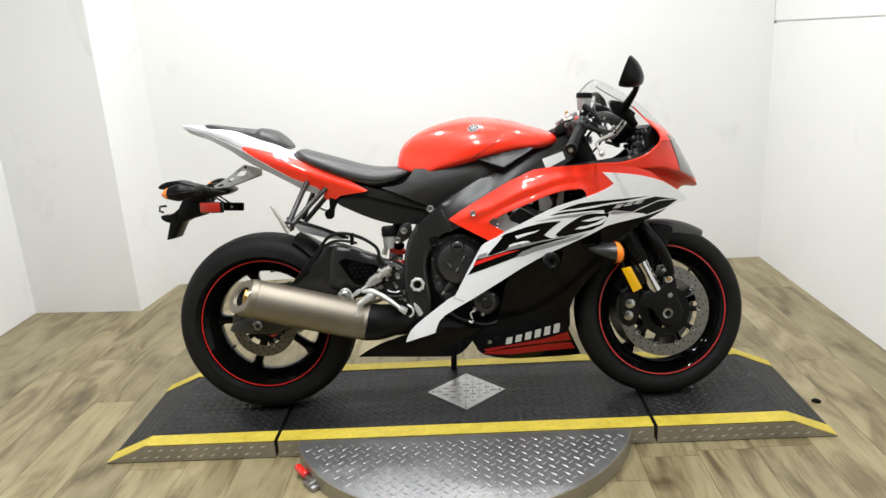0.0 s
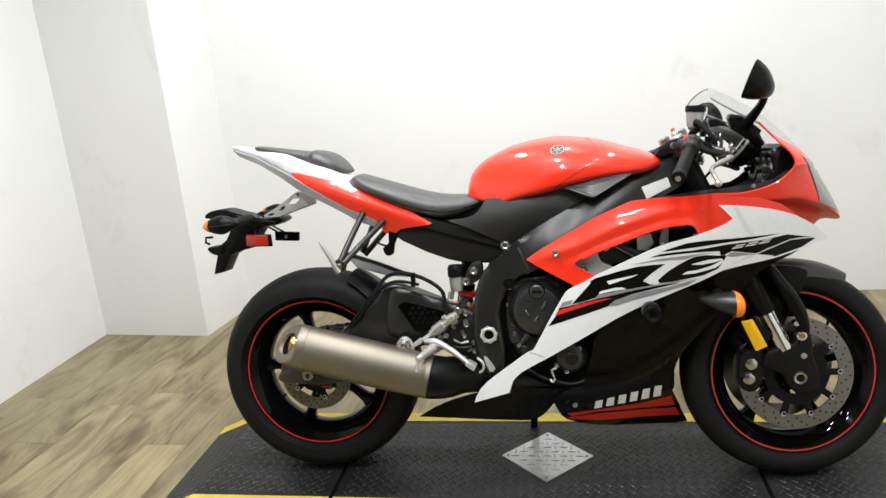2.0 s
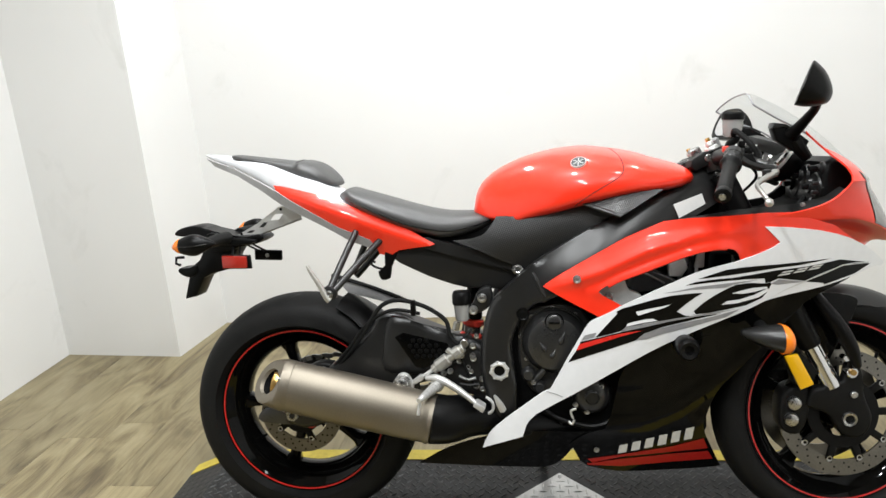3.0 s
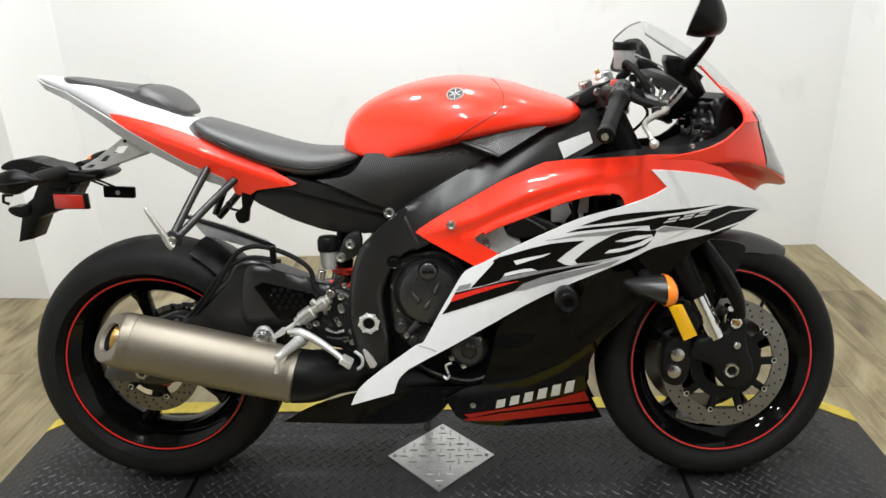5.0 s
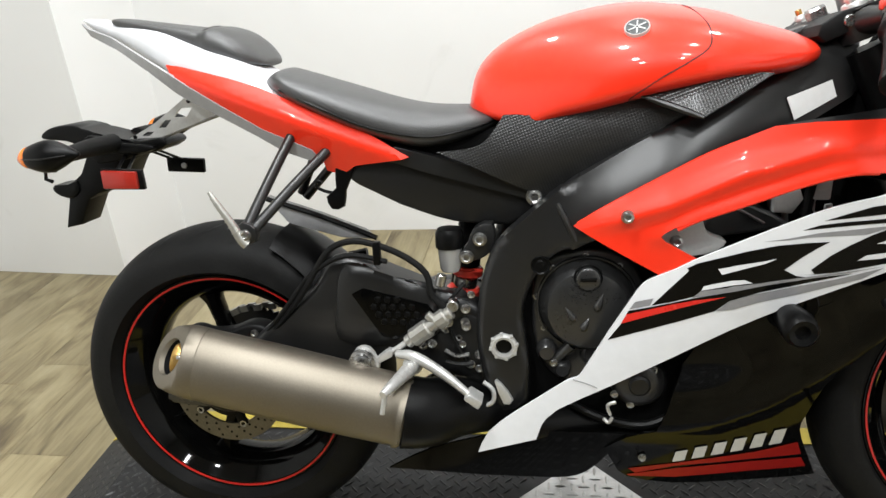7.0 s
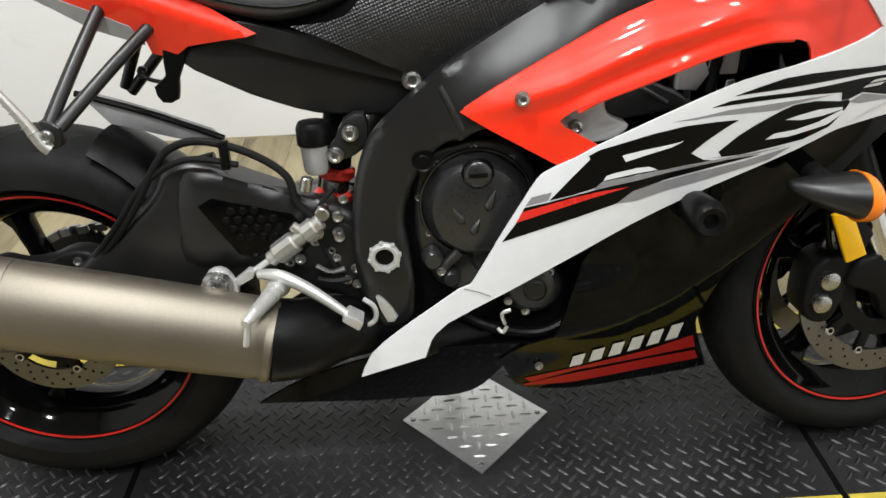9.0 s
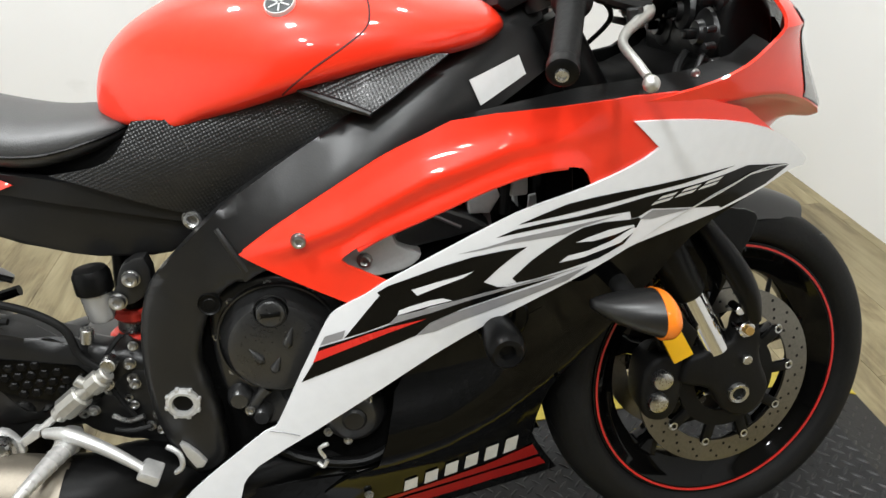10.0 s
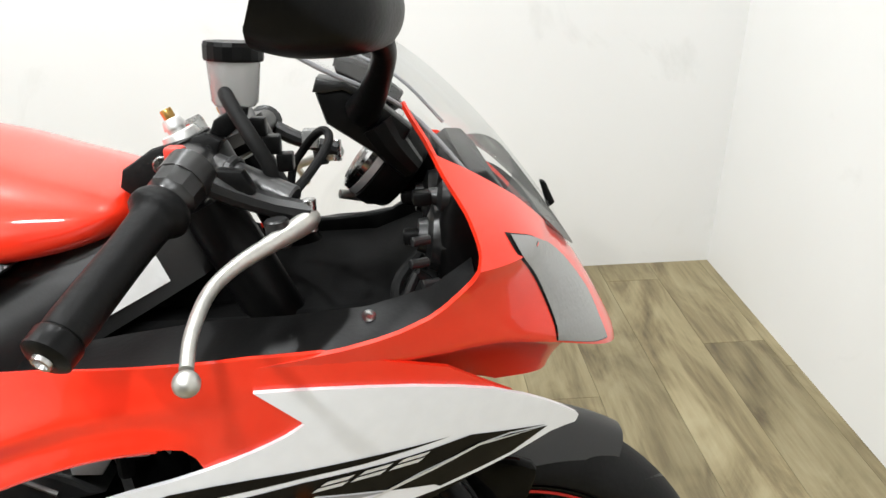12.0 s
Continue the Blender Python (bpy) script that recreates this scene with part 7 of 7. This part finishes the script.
# -- cockpit --
part("cockpit_lining", plate([(0.99, 0.74), (1.00, 0.79), (1.24, 0.80), (1.33, 0.85), (1.330, 0.89), (1.385, 0.870), (1.390, 0.82), (1.362, 0.788), (1.335, 0.745), (1.15, 0.70)], -0.16, 0.10, 0.01, steps=2), MATT, bike, "black cockpit lining")
for sd in (1, -1):
    own = bmesh.new()
    rows = []
    sag = 0.12 if sd < 0 else 0.0
    for u, w, inn, wi in ((0.955, 0.800, 0.170, 0.803), (1.03, 0.803, 0.165, 0.812), (1.10, 0.804, 0.168, 0.822), (1.17, 0.808, 0.178, 0.828), (1.235, 0.815, 0.178, 0.833), (1.29, 0.832, 0.172, 0.846), (1.325, 0.855, 0.160, 0.866)):
        do = nose(u, max(w, 0.80)) - 0.004 if u > 1.08 else arm_side(u, w + 0.008) - 0.007
        rows.append([own.verts.new(P(u, sd * d, z - sag * d)) for d, z in ((do, w), (do * 0.5 + inn * 0.5, (w + wi) / 2 + 0.001), (inn, wi), (inn - 0.004, wi - 0.06))])
    for a, b in zip(rows, rows[1:]):
        for k in range(3):
            own.faces.new((a[k], a[k + 1], b[k + 1], b[k]))
    o = part("inner_trim", own, PLASTIC, bike, "black inner trim along the fairing edge", angle=50)
    shell(o, 0.003)
bolt(1.237, 0.192, 0.830, 0.005)
bolt(1.275, nose(1.275, 0.752) + 0.002, 0.762, 0.006)
# lamp unit inside the nose, seen from behind
unit = part("lamp_unit", plate([(1.305, 0.800), (1.300, 0.860), (1.310, 0.920), (1.345, 0.930), (1.370, 0.890), (1.375, 0.830), (1.350, 0.790), (1.325, 0.785)], -0.13, 0.125, 0.014, steps=2, segments=3), PLASTIC, bike, "black back of the headlamp unit")
for uu, dd, ww, rr in ((1.303, 0.085, 0.862, 0.038), (1.303, 0.020, 0.885, 0.030), (1.308, -0.055, 0.862, 0.038), (1.312, 0.105, 0.905, 0.018)):
    cap = part("lamp_cap", lathe([(0, 0.020), (rr * 0.40, 0.020), (rr * 0.46, 0.012), (rr * 0.82, 0.008), (rr * 0.9, 0.0), (rr, -0.004), (rr, -0.03)], P(uu, dd, ww), (-1, 0, 0.1), 24), GREYPL, unit, angle=25)
    part("lamp_plug", box(uu - 0.034, uu - 0.016, -dd - 0.009, -dd + 0.009, ww - 0.006, ww + 0.007, 0.003), PLASTIC, unit)
part("lamp_clip", tube([(1.280, 0.118, 0.838), (1.270, 0.122, 0.815), (1.268, 0.122, 0.795), (1.278, 0.120, 0.785), (1.290, 0.118, 0.800), (1.292, 0.116, 0.826), (1.280, 0.118, 0.838)], 0.0045, 8), GREYPL, unit, "grey wire clip")
for uu, dd, ww in ((1.292, 0.125, 0.872), (1.290, 0.128, 0.852), (1.300, 0.128, 0.832)):
    part("lamp_screw", rod((uu, dd, ww), (uu - 0.016, dd + 0.006, ww), 0.0045, 10), ENGINE, unit)
part("wiring_loom", tube([(1.285, 0.06, 0.835), (1.262, 0.085, 0.815), (1.265, 0.10, 0.785), (1.30, 0.10, 0.765)], 0.006, 8), RUBBER, bike)
part("cockpit_side_trim", plate([(1.10, 0.77), (1.14, 0.806), (1.19, 0.814), (1.26, 0.822), (1.30, 0.850), (1.335, 0.872), (1.34, 0.80)], -0.175, -0.160, 0.004, steps=2), PLASTIC, bike, "black inner side trim")
# dials
gn = Vector((-0.78, 0, 0.62)).normalized()
dial = P(1.247, -0.006, 0.928)
dash = part("instrument_pod", lathe([(0.048, -0.006), (0.052, -0.008), (0.052, -0.022), (0.040, -0.040), (0, -0.045)], dial, gn, 36), PLASTIC, bike, "black instrument pod")
part("dial_band", lathe([(0.046, -0.007), (0.0505, -0.006), (0.0505, 0.001), (0.046, 0.002)], dial, gn, 36), ALU, dash, "bright band round the dial")
part("bezel", lathe([(0.040, 0.006), (0.043, 0.011), (0.049, 0.008), (0.050, 0.002), (0.047, 0.001)], dial, gn, 36), CHROME, dash, "bright dial bezel")
part("dial_face", lathe([(0, 0.007), (0.042, 0.007)], dial, gn, 36), FRAME, dash)
part("dial_glass", lathe([(0, 0.0105), (0.03, 0.010), (0.043, 0.009)], dial, gn, 36), SCREEN, dash)
part("instrument_case", plate([(1.255, 0.940), (1.268, 0.955), (1.31, 0.925), (1.31, 0.885), (1.285, 0.872), (1.255, 0.895)], -0.16, -0.01, 0.008, steps=2), PLASTIC, bike)

# hood over the instruments, curving away to the far side
own = bmesh.new()
rows = []
for u, d, w in catmull([(1.199, -0.173, 0.980), (1.204, -0.125, 0.986), (1.220, -0.065, 0.978), (1.242, -0.010, 0.966), (1.258, 0.034, 0.954)], 5):
    rows.append([own.verts.new(P(u + a, d, w + b)) for a, b in ((0.0, 0.0), (0.020, 0.002), (0.024, -0.008), (0.018, -0.032), (0.006, -0.032), (-0.001, -0.010))])
for a, b in zip(rows, rows[1:]):
    for k in range(6):
        own.faces.new((a[k], a[(k + 1) % 6], b[(k + 1) % 6], b[k]))
own.faces.new(rows[0]), own.faces.new(rows[-1])
hood = part("instrument_hood", own, FRAME, bike, "dark hood over the instruments", angle=30)
for u, d, w in ((1.203, -0.120, 0.966), (1.214, -0.070, 0.960)):
    part("hood_screw", lathe([(0, 0.003), (0.004, 0.003), (0.005, 0.0)], P(u, d, w), (-1, 0, 0), 12), BOLT, hood)

# top yoke, fork tops, clip-ons; the bars' middle plane lies a little left
MID = -0.042
bm = plate([(1.018, 0.926), (1.022, 0.942), (1.05, 0.960), (1.098, 0.973), (1.112, 0.966), (1.106, 0.950), (1.06, 0.928), (1.03, 0.916)], MID - 0.130, 0.090, 0.004)
for v in bm.verts:
    v.co.z -= 0.006 + 0.11 * max(0.0, v.co.y + 0.03)  # the bars lean to the far side
part("top_yoke", bm, CASTBLACK, bike, "black top yoke", angle=25)
part("yoke_pinch_bolt", rod((1.060, 0.088, 0.940), (1.060, 0.096, 0.940), 0.009), BOLT, bike)
for sd in (1, -1):
    top = Vector(P(1.075, MID + 0.109 * sd, 0.953 if sd > 0 else 0.927))
    for r0, r1, h0, h1, mat, nm in ((0.0285, 0.0285, -0.012, -0.002, CHROME, "fork_ring"), (0.027, 0.026, -0.02, 0.006, PLASTIC, "fork_cap"), (0.018, 0.016, 0.006, 0.014, ALU, "cap_collar"), (0.0085, 0.0085, 0.014, 0.020, ALU, "adjuster_base"), (0.0105, 0.0085, 0.018, 0.027, ALU, "adjuster"), (0.0055, 0.0055, 0.027, 0.036, GOLD, "adjuster_knob")):
        part(nm, lathe([(0, h0), (r0, h0), (r0, h0 + 0.001), (r1, h1 - 0.001), (r1 * 0.9, h1), (0, h1)], top, RAKE, 18), mat, bike)

    def at(u, d, w):
        return (u, off(d, w, sd), w if sd > 0 else w - 0.12 * d)

    inner, outer = Vector((1.100, 0.152, 0.947)), Vector((1.037, 0.313, 0.864))

    def bar(f):
        return at(*(inner + (outer - inner) * f))

    way = P(*bar(1)) - P(*bar(0))
    part("clip_on", tube([at(1.083, 0.085, 0.938), at(1.095, 0.12, 0.942), bar(0.0)], [0.022, 0.018, 0.015], 14, steps=2), FRAME, bike)
    part("clamp_ring", lathe([(0.026, -0.018), (0.034, -0.016), (0.034, 0.016), (0.026, 0.018)], P(*at(1.085, 0.067, 0.932)), RAKE, 24), FRAME, bike)
    part("switch_housing", tube([bar(-0.02), bar(0.0), bar(0.02), bar(0.17), bar(0.19), bar(0.235)], [0.014, 0.0205, 0.0215, 0.0205, 0.017, 0.016], 10, steps=1), GREYPL, bike, "black switch housing")
    grip = part("grip", tube([bar(0.22), bar(0.25), bar(0.285), bar(0.31), bar(0.36), bar(0.60), bar(0.86), bar(0.90)], [0.0205, 0.0235, 0.0235, 0.0195, 0.0165, 0.0158, 0.0162, 0.0150], 24, steps=2), GRIPR, bike, "black rubber handlebar grip")
    end = part("bar_end", tube([bar(0.895), bar(0.905), bar(0.915), bar(0.985), bar(1.0)], [0.014, 0.0165, 0.0175, 0.0172, 0.013], 20, steps=1), PLASTIC, bike, "black bar-end weight")
    part("bar_end_screw", lathe([(0, 0.0), (0.004, 0.0), (0.005, 0.003), (0.007, 0.003), (0.0075, 0.0)], P(*bar(1.002)), way, 14), BOLT, end)
    part("lever_clamp", tube([bar(-0.02), bar(-0.01), bar(0.09), bar(0.10)], [0.017, 0.0215, 0.0215, 0.017], 16, steps=1), FRAME, bike, "black lever clamp")
    part("lever_perch", tube([bar(0.03), at(1.132, 0.150, 0.926), at(1.165, 0.150, 0.914), at(1.192, 0.150, 0.908)], [0.011, 0.0105, 0.0095, 0.010], 10, steps=2), FRAME, bike, "black lever perch")
    if sd > 0:
        part("master_cylinder", rod(at(1.108, 0.112, 0.942), at(1.178, 0.138, 0.916), 0.0125, 20), ENGINE, bike, "black front brake master cylinder")
        part("cylinder_flange", rod(at(1.120, 0.116, 0.938), at(1.128, 0.119, 0.935), 0.0165, 8), FRAME, bike)
        part("clamp_block", plate([(1.112, 0.926), (1.118, 0.948), (1.140, 0.946), (1.150, 0.928), (1.135, 0.915)], 0.140, 0.158, 0.003), PLASTIC, bike)
    lever = part("lever", tube([at(1.192, 0.148, 0.905), at(1.186, 0.160, 0.901), at(1.163, 0.187, 0.894), at(1.140, 0.213, 0.886), at(1.126, 0.245, 0.878), at(1.123, 0.290, 0.867), at(1.125, 0.318, 0.855)], [0.0085, 0.0092, 0.0072, 0.0060, 0.0054, 0.0050, 0.0048], 14), LEVER, bike, "bare aluminium ball-end lever")
    bm = bmesh.new()
    bmesh.ops.create_uvsphere(bm, u_segments=20, v_segments=12, radius=0.0090)
    bmesh.ops.translate(bm, verts=bm.verts, vec=P(*at(1.126, 0.325, 0.849)))
    part("lever_ball", bm, LEVER, lever)
    part("lever_pivot", rod(at(1.191, 0.150, 0.892), at(1.191, 0.150, 0.920), 0.006), BOLT, lever)
    part("adjuster_wheel", rod(at(1.168, 0.172, 0.886), at(1.166, 0.172, 0.910), 0.010, 18), FRAME, lever)
part("throttle_stop", box(1.078, 1.094, -0.150, -0.135, 0.952, 0.966, 0.003), SPRING, bike, "red switch")
# front brake reservoir on its bracket, hose to the master cylinder
res = part("brake_reservoir", lathe([(0, -0.024), (0.018, -0.024), (0.021, -0.020), (0.0240, 0.018), (0.0240, 0.022)], P(1.122, 0.055, 1.010), (0.06, 0, 1), 28), CUP, bike, "milky front brake reservoir")
part("reservoir_cap", lathe([(0.0262, 0.0), (0.0268, 0.002), (0.0268, 0.013), (0.0255, 0.0165), (0, 0.0172)], P(1.1232, 0.055, 1.026), (0.06, 0, 1), 20), PLASTIC, res, "black ribbed screw cap", angle=15)
part("reservoir_bracket", plate([(1.098, 0.962), (1.104, 0.976), (1.124, 0.988), (1.136, 0.986), (1.132, 0.974), (1.114, 0.960)], 0.068, 0.078, 0.003), PLASTIC, bike, "black reservoir bracket")
part("reservoir_hose", tube([(1.120, 0.072, 0.990), (1.119, 0.086, 1.000), (1.127, 0.104, 0.992), (1.144, 0.124, 0.969), (1.157, 0.128, 0.945), (1.161, 0.124, 0.920)], 0.0066, 12), RUBBER, bike, "black reservoir hose")
for u, d, w in ((1.140, 0.062, 0.968), (1.152, 0.066, 0.952), (1.163, 0.068, 0.936)):
    part("switch_plug", box(u - 0.007, u + 0.008, -d - 0.010, -d + 0.008, w - 0.009, w + 0.008, 0.002), PLASTIC, bike, "small black plug")
part("switch_block", box(1.116, 1.136, -0.142, -0.122, 0.930, 0.942, 0.002), GREYALU, bike, "grey clamp block on the bar")
part("brake_hose", tube([(1.172, 0.115, 0.914), (1.184, 0.06, 0.922), (1.197, 0.02, 0.937), (1.199, 0.0, 0.946), (1.193, -0.01, 0.950), (1.181, -0.03, 0.941), (1.165, -0.05, 0.921), (1.152, -0.06, 0.900), (1.146, -0.06, 0.860)], 0.0046, 10), RUBBER, bike, "looped black brake hose")
part("metal_stub", tube([(1.205, -0.02, 0.880), (1.235, -0.032, 0.872), (1.250, -0.042, 0.867), (1.258, -0.046, 0.865)], [0.005, 0.006, 0.008, 0.005], 12), LEVER, bike, "bare metal stub under the instruments")
part("hose_banjo", rod((1.166, 0.118, 0.905), (1.166, 0.118, 0.924), 0.007, 12), GREYALU, bike)
part("switch_connector", box(1.166, 1.184, 0.045, 0.062, 0.925, 0.945, 0.003), CUP, bike, "milky plastic connector")
part("throttle_cable", tube([(1.11, 0.14, 0.93), (1.150, 0.11, 0.915), (1.175, 0.06, 0.885), (1.15, 0.0, 0.84)], 0.0035, 8), RUBBER, bike)
part("ignition_barrel", lathe([(0, 0.012), (0.012, 0.012), (0.016, 0.008), (0.017, -0.02)], P(1.10, -0.04, 0.972), (-0.35, 0, 0.93), 20), GREYALU, bike)
part("steering_nut", lathe([(0.006, 0.010), (0.014, 0.010), (0.016, 0.006), (0.016, -0.01)], P(1.055, -0.04, 0.952), RAKE, 6), BOLT, bike, smooth=False)

# ---- floor boards ----
PW, PL = 0.183, 1.22
board = None
rng = random.Random(4)
cols = int((RIGHT - LEFT) / PW) + 2
for c in range(cols):
    x = LEFT + (c - 0.35) * PW
    x0, x1 = max(x, LEFT - 0.01), min(x + PW - 0.0012, RIGHT + 0.01)
    if x1 - x0 < 0.02:
        continue
    y = FRONT - rng.random() * PL
    while y < BACK:
        if board is None:
            bm = box(-0.5, 0.5, -0.5, 0.5, -0.006, 0.0)
            board = finish("plank", bm, PLANK, floor, smooth=False)
            ob = board
        else:
            ob = again(board, Matrix())
        y0, y1 = max(y, FRONT - 0.01), min(y + PL - 0.0012, BACK + 0.01)
        ob.matrix_basis = Matrix.Translation(((x0 + x1) / 2, (y0 + y1) / 2, 0)) @ Matrix.Diagonal((x1 - x0, max(y1 - y0, 0.01), 1, 1))
        y += PL
